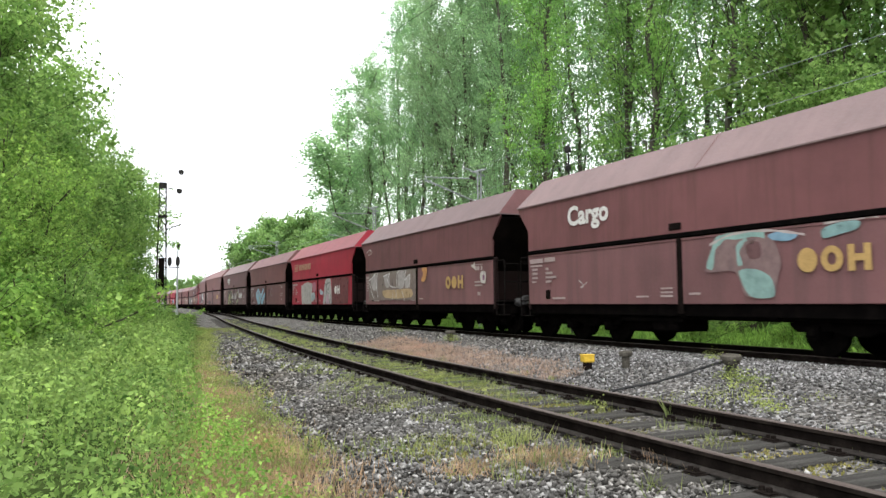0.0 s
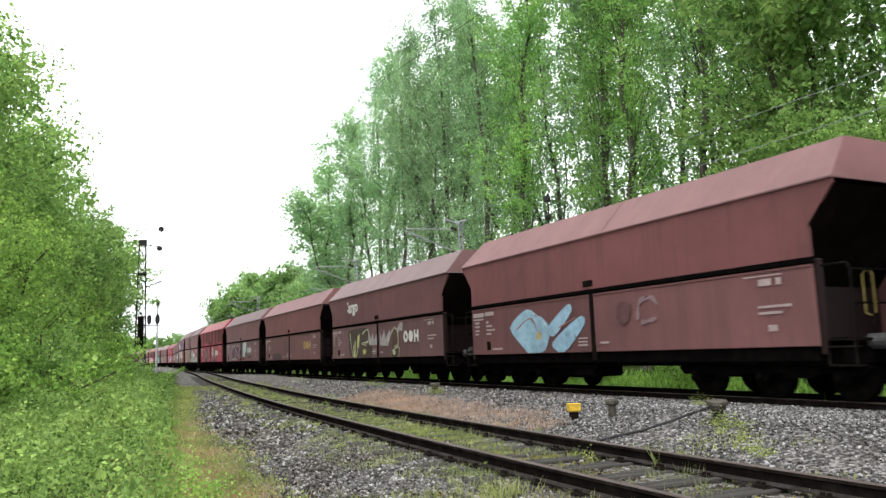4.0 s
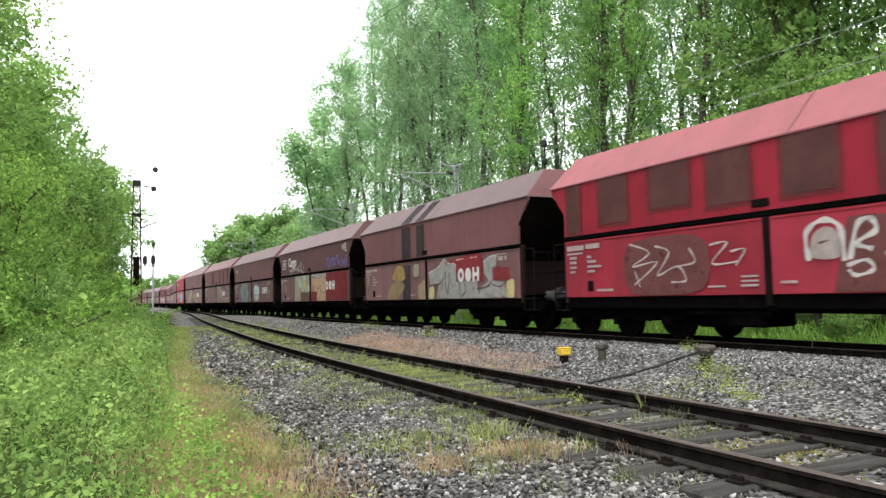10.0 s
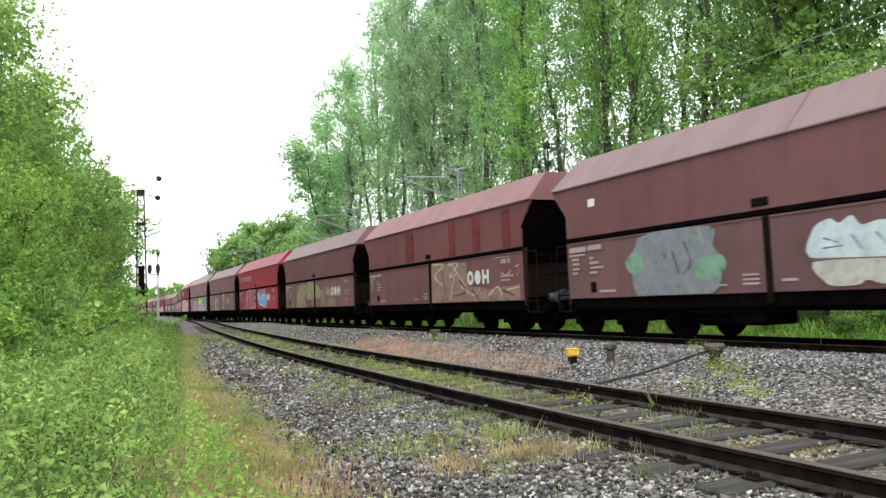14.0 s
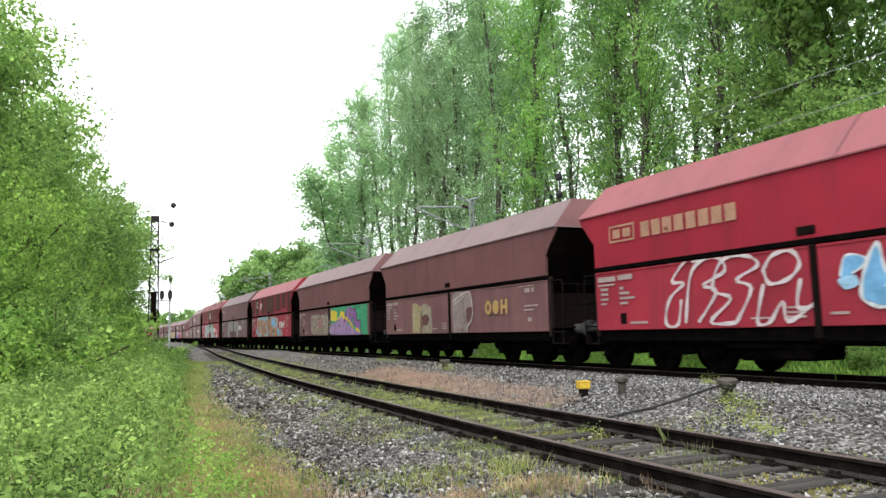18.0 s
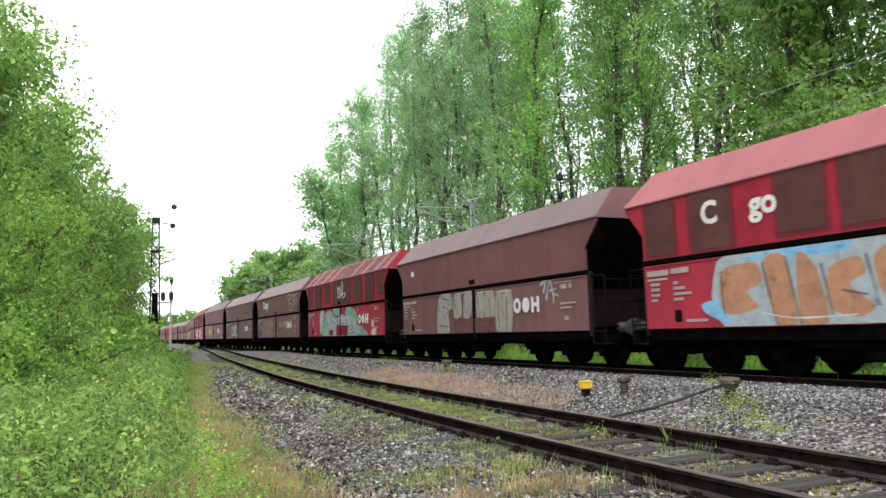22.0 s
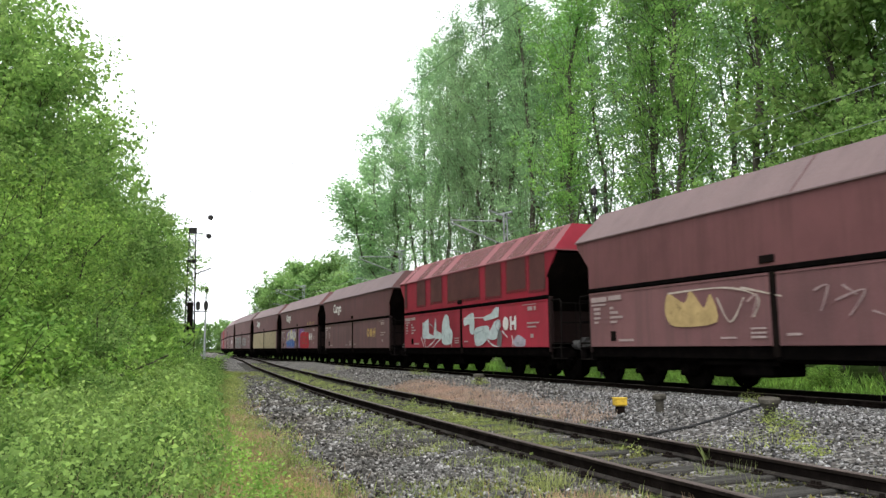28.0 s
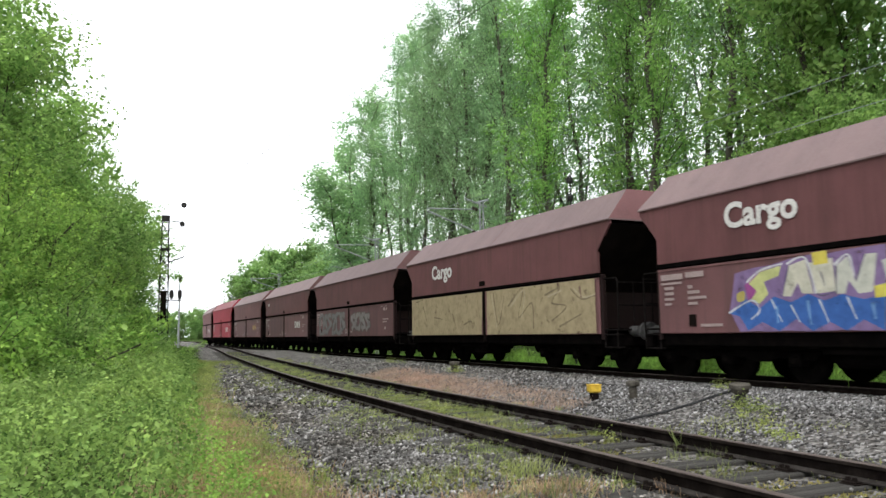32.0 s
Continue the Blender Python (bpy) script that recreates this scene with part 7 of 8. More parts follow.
def ragged(u, w, z0, z1):
    """A coat of paint with uneven upright edges."""
    lv = [z0 + (z1 - z0) * i / 9 for i in range(10)]
    return [(u + PATCH_RNG.uniform(-0.02, 0.02), z) for z in lv] + [(u + w + PATCH_RNG.uniform(-0.02, 0.02), z) for z in reversed(lv)]


PATCHES = {
    7: ((0.17, 0.7), (1.5, 2.5), (3.3, 4.45), (5.0, 6.05), (6.8, 7.9), (8.65, 9.75), (10.45, 11.45), (11.95, 12.75)),
    16: ((0.15, 1.05), (1.6, 2.7), (3.85, 4.85), (5.2, 7.9), (8.4, 9.9), (10.4, 11.35), (11.9, 12.75)),
    18: ((0.16, 1.0), (1.65, 2.85), (3.5, 4.5), (5.1, 8.1), (8.55, 9.8), (10.35, 11.5), (12.0, 12.7)),
    22: ((0.1, 0.38), (1.7, 2.65), (3.35, 4.45), (5.15, 8.0), (8.6, 9.7), (10.2, 11.45), (11.75, 12.7)),
}


def patch_meshes(k):
    """Brown coats over the red upper wall of one wagon, and the duller fields above them on its roof."""
    out = []
    for i, (u0, u1) in enumerate(PATCHES[k]):
        foot = SEAM + 0.14 + 0.3 * PATCH_RNG.random()
        out.append(flat_mesh("overspray", ragged(max(0.06, u0 - 0.1), min(12.66, u1 + 0.1) - max(0.06, u0 - 0.1), foot - 0.1, EAVE - 0.04), 0.3 + 0.05 * i, M_PATCH_SOFT))
        out.append(flat_mesh("brown_patch", ragged(u0, u1 - u0, foot, EAVE - 0.04), 1 + 0.05 * i, M_PATCH))
        if k in (18, 22):
            y0, y1 = LOWER_END - u0, LOWER_END - u1
            out.append(Shape().add([(-HW - 0.05, y0, EAVE + 0.012), (-HW - 0.05, y1, EAVE + 0.012), (-0.80, y1 - 0.05, RIDGE - 0.055), (-0.80, y0 - 0.05, RIDGE - 0.055)], [(0, 1, 2, 3)]).mesh("roof_patch", M_ROOF_PATCH))
    return out


TINT_MESH = [flat_mesh("red_patches", ragged(u, w, SEAM + 0.12, EAVE - 0.15), 1, M_TINT) for u, w in ((4.2, 0.74), (8.03, 0.45), (9.78, 0.46), (11.68, 0.46))]


def hopper_wagon(spec, seed):
    kind, marks, word, mark_u, sprays = spec
    d = KINDS[kind]
    w = thing("hopper_wagon", LABELS[kind], "freight wagon", "wagons of the train")
    for turn in (None, TURN):
        part("side_wall", d["side"], w, m=turn)
        part("seam_rail", COMMON["seam"], w, m=turn)
        part("centre_post", d["post"], w, m=turn)
        part("rim", d["rim"], part("flap", d["flap"], w, m=turn))
        part("end_slope", COMMON["end_slope"], w, m=turn)
        part("roof_hood", d["hood"], w, m=turn)
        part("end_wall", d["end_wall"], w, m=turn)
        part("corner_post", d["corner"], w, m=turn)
        part("end_platform", COMMON["platform"], w, m=turn)
        part("handrail", COMMON["handrail"], w, m=turn)
        part("coupler", COMMON["coupler"], w, m=turn)
        part("buffer", COMMON["buffer"], w, m=turn)
    mirror = Matrix.Diagonal((1, -1, 1, 1))
    for turn in (mirror, TURN @ mirror):
        part("rim", d["rim"], part("flap", d["flap"], w, m=turn))
        part("corner_post", d["corner"], w, m=turn)
        part("buffer", COMMON["buffer"], w, m=turn)
    part("roof_joint", COMMON["roof_joint"], part("roof", d["roof"], w))
    if seed in (3, 9, 10, 21, 24):
        part("yellow_handle", COMMON["yellow_handle"], w, "bent yellow handle", Matrix.Diagonal((1, -1, 1, 1)))
    part("underframe", COMMON["frame"], w)
    part("brake_gear", COMMON["brake_gear"], w)
    part("placard_holder", COMMON["placard"], w, m=pose(0, LOWER_END - 1.05, 1.28))
    part("latch_box", COMMON["latch_box"], w, m=pose(0, 0.1, 2.74))
    for y in (-4.75, 4.75):
        b = part("bogie", COMMON["bogie"], w, m=pose(0, y, 0))
        for a in (-1.7, 0.0, 1.7):
            part("wheelset", COMMON["wheelset"], b, m=pose(0, a, 0.46))
    for me in STENCIL_MESHES:
        part("lettering", me, w, "faded stencilled text line")
    if marks != "none":
        for i, me in list(enumerate(OOH[marks.split()[0]]))[1 if marks.endswith("OH") else 0:]:
            swap = (0.5, -0.5, 0.0)[i] if marks.endswith("turned") else 0.0
            part("lettering", me, w, marks.split()[0] + " painted mark", pose(0, -mark_u - swap, 1.57))
    if word == "word":
        part("lettering", WORDS["Cargo"], w, "white word Cargo", on_side(2.1, 3.16))
    elif word == "broken word":
        part("lettering", WORDS["argo"], w, "white letters of a worn word", on_side(2.6, 3.16))
        for z in (3.2, 3.56):
            part("lettering", flat_mesh("worn_letter_rest", bar(2.42, z, 0.12, 0.11), 1, M_WHITE), w, "rest of a worn white letter")
    elif word == "part word":
        part("lettering", WORDS["C"], w, "white letter", on_side(1.9, 3.2))
        part("lettering", WORDS["go"], w, "white letters", on_side(3.2, 3.2))
    elif word == "logo":
        for me in LOGO_MESH:
            part("lettering", me, w, "white bar of a square sign")
        part("lettering", WORDS["Cargo"], w, "white word Cargo", on_side(1.85, 3.08))
    elif word == "bars":
        for me in BARS_MESH:
            part("lettering", me, w, "faded yellow bar")
    elif word == "square":
        part("lettering", SQUARE_MESH[0], w, "small white square")
    elif word in ("stripe", "tint"):
        for me in STRIPE_MESH if word == "stripe" else TINT_MESH:
            part("paint_patch", me, w)
    if kind == "redpatch":
        for me in patch_meshes(seed):
            part("paint_patch", me, w, "brown patch on red paint")
    if seed in ARTS:
        ARTS[seed](w)
    for i, (u0, u1, fill, line, z0, z1) in enumerate(sprays):
        sprayed_letters(w, u0, u1, fill, line, seed * 10 + i, z0, z1)
    return w


TRAIN = [hopper_wagon(spec, i) for i, spec in enumerate(WAGONS)]

# ---------------- trees ----------------
def limb(rng, start, direction, length, bend, n=5):
    pts = [np.array(start, float)]
    d = np.array(direction, float)
    d /= np.linalg.norm(d)
    for _ in range(n):
        d = d + np.array((rng.normal(0, bend), rng.normal(0, bend), rng.normal(0, bend) + 0.06))
        d /= np.linalg.norm(d)
        pts.append(pts[-1] + d * length / n)
    return pts


def tree_meshes(seed, height, base, spread, branches, leaves, size, bark, leaf, stems=1, up=1.2, lean=0.3, puff=0.6, thin=0.85):
    """A tree: tapered trunk and limbs as one mesh, a crown of separate leaves gathered round the twigs as another."""
    rng = np.random.default_rng(seed)
    wood = Shape()
    anchors = []
    for k in range(stems):
        top = np.array((rng.normal(0, lean) * (1 + k), rng.normal(0, lean) * (1 + k), height * (1 - 0.12 * k)))
        pts = []
        for i in range(9):
            t = i / 8
            w = rng.normal(0, 0.011 * height, 3) * (0 if i == 0 else 1)
            pts.append(np.array((0.25 * k * (k % 2 * 2 - 1), 0.2 * k, -0.3)) * (1 - t) + top * t + w * (1, 1, 0))
        r0 = (0.0085 if height > 5 else 0.004) * height * (0.75 if k else 1)
        wood.tube([tuple(p) for p in pts], [max(0.02, r0 * (1 - 0.9 * (i / 8)) * (1.35 if i == 0 else 1)) for i in range(9)], 8)
        for _ in range(branches // stems):
            t = base + (0.97 - base) * rng.random() ** thin
            f = t * 8
            i = min(7, int(f))
            p = pts[i] + (pts[i + 1] - pts[i]) * (f - i)
            a = rng.uniform(0, 2 * math.pi)
            reach = spread * (0.45 + 0.75 * math.sin(math.pi * min(1, (t - base) / (1 - base) * 0.85 + 0.12))) * rng.uniform(0.6, 1.15)
            bp = limb(rng, p, (math.cos(a), math.sin(a), up * rng.uniform(0.5, 1.3)), reach * math.hypot(1, up) * 0.8, 0.16)
            wood.tube([tuple(q) for q in bp], [max(0.006, 0.013 * height / 12 * (1 - t * 0.5) * (1 - 0.8 * j / 5)) for j in range(6)], 5, cap=False)
            for j in range(1, 6):
                anchors.append((bp[j], 0.25 + 0.15 * j))
    # clumps of leaves round the twigs, each a small uneven tuft whose leaves face outwards
    per = 24
    idx = rng.integers(0, len(anchors), leaves // per)
    def ball(n, k):
        d = rng.normal(size=(n, 3))
        return d / np.linalg.norm(d, axis=1)[:, None] * (rng.random(n) ** k)[:, None]
    c = np.array([anchors[i][0] for i in idx]) + ball(len(idx), 0.5) * puff * 0.9
    r = np.repeat(rng.uniform(0.45, 1.15, len(idx)) * puff, per)[:, None]
    d = ball(len(r), 0.4)
    c = np.repeat(c, per, 0) + d * r * (1, 1, 0.8)
    keep = c[:, 2] > 0.4
    crown = soup("crown", leaf_quads(rng, c[keep], size, 0.15, d[keep] * 1.1), 4, leaf)
    return wood.mesh("trunk", bark), crown


def plant_tree(name, meshes, label, category, m, group=""):
    t = thing(name, label, category, group, m=m)
    part("trunk", meshes[0], t)
    part("crown", meshes[1], t)
    return t


rng = np.random.default_rng(11)
POPLARS = [tree_meshes(20 + i, 25.5, 0.13, 2.6, 120, 20000, 0.17, M_BARK, M_LEAF_NEARPOP if i < 2 else M_LEAF_HAZYPOP, 2 if i % 2 else 1, 1.9, 0.7, 0.66, 0.72) for i in range(4)]
BACK_POPLARS = [tree_meshes(30 + i, 25.0, 0.2, 2.5, 60, 5200, 0.26, M_BARK, M_LEAF_HAZYPOP, 2, 1.7, 0.7, 0.85, 0.6) for i in range(2)]
END_TREES = [tree_meshes(36 + i, 24.0, 0.3, 2.0, 120, 10500, 0.3, M_BARK, M_LEAF_HAZYPOP, 3, 1.4, 0.9, 1.0) for i in range(2)]
rng = np.random.default_rng(23)
row = [(23.5 if i < 16 else 26.4, 13 + 3.7 * i, 0) for i in range(17)] + [(28.5, 11.5 + 3.4 * i, 1) for i in range(17)] + [(34.0, 24 + 6.0 * i, 1) for i in range(6)]
for i, (x, y, back_row) in enumerate(row):
    s = rng.uniform(0.93, 1.07)
    # the last tree of the front row is lower and rounder
    low, wide = (0.8, 1.3) if i == 16 else (1 - 0.42 * smooth(56, 90, y), 1.0)
    m = Matrix.LocRotScale((x + rng.normal(0, 0.6), y + rng.normal(0, 0.8), 0.25), Euler((rng.normal(0, 0.015), rng.normal(0, 0.015), rng.uniform(0, 6.28))), (s * wide, s * wide, s * low))
    # Back row and poplars beyond y 38 wear the hazed leaf colour
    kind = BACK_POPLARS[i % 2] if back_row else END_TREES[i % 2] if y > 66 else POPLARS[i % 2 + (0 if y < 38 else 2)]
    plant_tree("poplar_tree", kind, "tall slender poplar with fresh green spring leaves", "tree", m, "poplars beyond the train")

rng = np.random.default_rng(31)
NEAR_LEFT = [tree_meshes(50 + i, 12.5, 0.1, 2.9, 120, 26000, 0.15, M_BARKDARK, M_LEAF_LEFT, 3, 0.9, 0.5, 0.62) for i in range(2)]
LEFT = [tree_meshes(40 + i, 12.5, 0.1, 2.9, 110, 13500, 0.22, M_BARKDARK, M_LEAF_LEFT, 3, 0.8, 0.5, 0.75) for i in range(3)]
for i, (x, y, s) in enumerate([(-7.0, 15, 0.95), (-5.6, 21, 1.0), (-4.6, 27, 1.08), (-4.4, 31.5, 1.1), (-3.5, 37, 1.06), (-3.0, 43, 1.06), (-1.7, 49, 1.03), (-0.4, 54, 1.02), (0.6, 60, 1.0), (1.7, 65, 1.02), (2.0, 70, 1.0),
                               (-10, 24, 1.1), (-7.5, 33, 1.1), (-6, 44, 1.1), (-4, 55, 1.05), (-2, 70, 1.0), (-13, 16, 1.1), (1.8, 74, 0.95), (2.0, 86, 0.9)]):
    m = Matrix.LocRotScale((x, y, -0.15), Euler((0, 0, rng.uniform(0, 6.28))), (s, s, s))
    plant_tree("broadleaf_tree", NEAR_LEFT[i % 2] if y < 29 else LEFT[i % 3], "dense leafy deciduous tree beside the siding", "tree", m, "trees along the siding")

YOUNG = [tree_meshes(70 + i, 5.2, 0.06, 1.7, 80, 12000, 0.1, M_BARKDARK, M_BUSH, 4, 0.8, 0.35, 0.5) for i in range(2)]
for i, (x, y, s) in enumerate([(-3.6, 15.5, 0.95), (-2.3, 20, 1.0), (-5.0, 18, 1.1), (-1.6, 27, 0.95), (-3.0, 24, 1.1)] + [(-1.9, 32, 1.2), (-4.2, 20.5, 1.3)]):
    m = Matrix.LocRotScale((x, y, -0.15), Euler((0, 0, rng.uniform(0, 6.28) if i < 5 else 1.3 * i)), (s, s, s))
    plant_tree("young_tree", YOUNG[i % 2], "young tree with bright yellow-green leaves before the wood", "tree", m, "young trees along the siding")

FAR = [tree_meshes(60 + i, 15.0, 0.12, 5.0, 90, 5200, 0.62, M_BARKDARK, M_LEAF_FAR, 2, 0.7, 0.6, 1.4) for i in range(2)]
for i, (x, y, s) in enumerate([(33.5, 206, 1.1), (37, 203, 1.3), (42, 200, 1.5), (48, 206, 1.6), (54, 202, 1.65), (60, 207, 1.6), (66, 203, 1.5), (45, 215, 1.55), (57, 216, 1.65), (40, 142, 1.0), (47, 138, 1.0), (43, 155, 1.1), (53, 150, 1.1), (59, 140, 1.0),
                               (2, 290, 0.8), (12, 310, 0.8), (24, 330, 0.85), (36, 320, 0.9), (-8, 300, 0.9), (48, 330, 0.95), (-18, 280, 1.0), (60, 310, 1.0), (0, 340, 1.0), (18, 350, 1.0)] + [(12 + 3.2 * k, 296 + 5 * (k % 3), 0.74 + 0.05 * (k % 2)) for k in range(11)]):
    m = Matrix.LocRotScale((x, y, -1.6 if y > 250 else -0.2), Euler((0, 0, rng.uniform(0, 6.28))), (s, s, s))
    plant_tree("broadleaf_tree", FAR[i % 2], "distant rounded tree with full green crown", "tree", m, "trees in the distance")

for x, y, s in ((19.8, 12.0, 0.62), (20.6, 15.2, 0.7), (20.2, 18.4, 0.58), (21.2, 9.0, 0.75), (20.9, 22.6, 0.5)):
    m = Matrix.LocRotScale((x, y, 0.0), Euler((0, 0, rng.uniform(0, 6.28))), (s, s, s))
    plant_tree("young_tree", LEFT[int(y) % 3], "bushy young tree with bright leaves behind the line", "tree", m, "young trees behind the line")

for x, y, s in ((24.8, 17.5, 1.5), (31.5, 24.0, 1.2)):
    m = Matrix.LocRotScale((x, y, 0.0), Euler((0, 0, rng.uniform(0, 6.28))), (s, s, s))
    plant_tree("broadleaf_tree", LEFT[int(y) % 3], "tall leafy tree among the poplars", "tree", m, "trees among the poplars")

# bushes along the edge of the plants
BUSH = [tree_meshes(80 + i, 2.4, 0.05, 1.3, 50, 4600, 0.12, M_BARKDARK, M_LEAF_LEFT if i == 2 else M_BUSH, 4, 0.7, 0.3, 0.42) for i in range(3)]
for i, (x, y, s) in enumerate([(-2.6, 13, 1.0), (-1.2, 15.5, 0.8), (-0.6, 19, 0.9), (-2.4, 19, 1.15), (-0.4, 22.5, 0.8), (-1.2, 24, 1.2), (0.7, 26.5, 0.6), (0.0, 30, 1.05), (2.0, 31, 0.55), (1.0, 36, 0.9), (3.0, 37, 0.5),
                               (2.2, 44, 0.45), (-4.5, 14, 1.3), (-3.5, 24, 1.4), (-2, 32, 1.4), (-0.6, 40, 1.3), (1.4, 50, 0.6), (1.7, 57, 0.55)]):
    m = Matrix.LocRotScale((x, y, -0.15), Euler((0, 0, rng.uniform(0, 6.28))), (s, s, s * 0.9))
    plant_tree("bush", BUSH[i % 3], "leafy green bush at the edge of the ballast", "bush", m, "bushes along the siding")

for i in range(16):
    y = 7 + 2.6 * i
    s = rng.uniform(0.3, 0.5)
    m = Matrix.LocRotScale((main_x(y) + rng.uniform(3.4, 5.5), y + rng.normal(0, 0.8), -0.3), Euler((0, 0, rng.uniform(0, 6.28))), (s * 1.3, s * 1.3, s))
    plant_tree("bush", BUSH[i % 3], "low green bush behind the main line", "bush", m, "bushes behind the main line")

# ---------------- low plants ----------------
def scatter(rng, n, x0, x1, y0, y1, keep):
    pts = np.stack([rng.uniform(x0, x1, n), y0 + (y1 - y0) * rng.random(n) ** 1.6], 1)
    return np.array([p for p in pts if keep(p[0], p[1])])


def nettles():
    r = np.random.default_rng(5)
    inside = lambda x, y: x < edge_x(y) - 0.1 - 0.22 * smooth(14, 9, y) - 0.3 * smooth(9.5, 6.5, y) + 0.35 * noise.noise(Vector((x, y * 0.6, 0))) and x > -0.35 * y - 1.5
    out, facing = [], []
    for x, y in scatter(r, 4300, -7, 5, 2.2, 34, inside):
        h = r.uniform(0.3, 0.7) * (0.4 + 0.6 * smooth(0, 1.2, edge_x(y) - x)) * (1.0 + 0.9 * noise.noise(Vector((x * 0.9, y * 0.7, 7))) + 0.5 * noise.noise(Vector((x * 2.3, y * 1.9, 3)))) * (1.7 if r.random() < 0.06 else 1)
        k = 30
        z = np.linspace(0.1, 1, k) * h
        a = np.arange(k) * 2.4
        rad = 0.03 + 0.09 * (1 - z / h * 0.5)
        out.append(np.stack([x + rad * np.cos(a) + r.normal(0, 0.04, k), y + rad * np.sin(a) + r.normal(0, 0.04, k), ground_z(x, y) + z], 1))
        facing.append(r.normal(size=(k, 3)))
    # taller herbs in rounded tufts
    for x, y in scatter(r, 2200, -7, 5, 2.6, 30, lambda x, y: inside(x + 0.25, y)):
        q = r.uniform(0.1, 0.32) * (0.75 + 0.5 * smooth(3, 12, y))
        k = int(1050 * q * q) + 26
        d = r.normal(size=(k, 3))
        d /= np.linalg.norm(d, axis=1)[:, None]
        h = r.uniform(0.25, 0.62) * (0.4 + 0.6 * smooth(0, 1.2, edge_x(y) - x)) * (1.0 + 0.7 * noise.noise(Vector((x * 0.9, y * 0.7, 7))))
        out.append(d * q * r.uniform(0.6, 1.05, (k, 1)) * (1, 1, 0.75) + (x, y, ground_z(x, y) + h))
        facing.append(d * 1.2)
    c = np.concatenate(out)
    return soup("nettles", leaf_quads(r, c, r.uniform(0.6, 1.45, len(c)) * (0.03 + 0.034 * np.clip((c[:, 1] - 3) / 9, 0, 1)), 0.15, np.concatenate(facing)), 4, M_NETTLE)


thing("nettle_bed", "bed of knee-high green nettles and herbs beside the ballast", "plants", kind="stuff", data=nettles())


def blades(seed, spots, count, height, spread, material, name, width=0.012):
    """Grass blades in tufts, as thin bent triangles."""
    r = np.random.default_rng(seed)
    out = []
    for x, y, s in spots:
        n = int(count * s)
        b = np.stack([r.normal(x, spread * s, n), r.normal(y, spread * s, n)], 1)
        h = height * r.uniform(0.4, 1.1, n) * min(1.2, 0.6 + 0.4 * s)
        a = r.uniform(0, 6.28, n)
        dx, dy = np.cos(a), np.sin(a)
        z = np.array([ground_z(*q) for q in b]) - 0.01
        w = width * r.uniform(0.6, 1.4, n)
        leanx, leany = r.normal(0, 0.35, n) * h, r.normal(0, 0.35, n) * h
        out.append(np.stack([np.stack([b[:, 0] - dx * w, b[:, 1] - dy * w, z], 1), np.stack([b[:, 0] + dx * w, b[:, 1] + dy * w, z], 1),
                             np.stack([b[:, 0] + leanx, b[:, 1] + leany, z + h], 1)], 1).reshape(-1, 3))
    return soup(name, np.concatenate(out), 3, material)


r2 = np.random.default_rng(8)
fringe = [(edge_x(y) + r2.normal(-0.14, 0.2), y, r2.uniform(0.5, 1.2)) for y in r2.uniform(3, 40, 190)]
stalks = [(edge_x(y) - abs(r2.normal(0.7, 0.7)), y, 0.5) for y in r2.uniform(3.0, 22, 60)]
thing("dry_stalks", "pale dry stalks standing in the nettles", "grass", kind="stuff", data=blades(9, stalks, 5, 0.8, 0.4, M_DRY, "dry_stalks", 0.004))
lawn = [(x, y, 1.0) for x, y in zip(r2.uniform(-6, -0.7, 150), r2.uniform(-7, 1.4, 150))]
thing("verge_grass", "green grass on the verge beside the siding", "grass", kind="stuff", data=blades(15, lawn, 60, 0.22, 0.3, M_NETTLE, "verge_grass", 0.012))
thing("grass_fringe", "yellow-green grass along the edge of the stones", "grass", kind="stuff", data=blades(1, fringe, 90, 0.17, 0.25, M_WEED, "grass_fringe", 0.007))
straw = [(edge_x(y) + r2.normal(-0.18, 0.22), y, r2.uniform(0.5, 1.15)) for y in 3.2 + 15 * r2.random(210) ** 1.5]
straw += [(x + r2.normal(0, 0.16), y + r2.normal(0, 0.2), r2.uniform(0.35, 0.7)) for x, y, k in ((1.3, 6.6, 6), (1.45, 10.2, 6), (1.2, 5.9, 5), (3.25, 5.2, 6), (2.65, 5.3, 3), (3.8, 4.6, 2)) for _ in range(k)]
thing("dry_straw", "dry reddish straw along the edge of the ballast", "grass", kind="stuff", data=blades(18, straw, 190, 0.15, 0.22, M_STRAW, "dry_straw", 0.0045))
dry = [(siding_x(y) + r2.uniform(1.2, 2.4), y, r2.uniform(0.6, 1.1)) for y in r2.uniform(9.5, 21, 130)]
thing("dry_grass", "dry pinkish grass on the ballast between the lines", "grass", kind="stuff", data=blades(2, dry, 170, 0.12, 0.24, M_DRY, "dry_grass", 0.004))
tracks = [(siding_x(y) + r2.uniform(-0.62, 0.62), y, r2.uniform(0.4, 1.0)) for y in 8 + 52 * r2.random(260) ** 1.5] + [(siding_x(y) + 1.0 + r2.uniform(-0.15, 0.4), y, r2.uniform(0.3, 0.9)) for y in r2.uniform(4, 40, 130)]
tracks += [(siding_x(y) - 1.0 + r2.uniform(-0.6, 0.2), y, r2.uniform(0.3, 0.8)) for y in r2.uniform(5, 40, 220)] + [(2.75 + r2.normal(0, 0.35), 6.0 + r2.normal(0, 0.5), 1.0) for _ in range(12)]
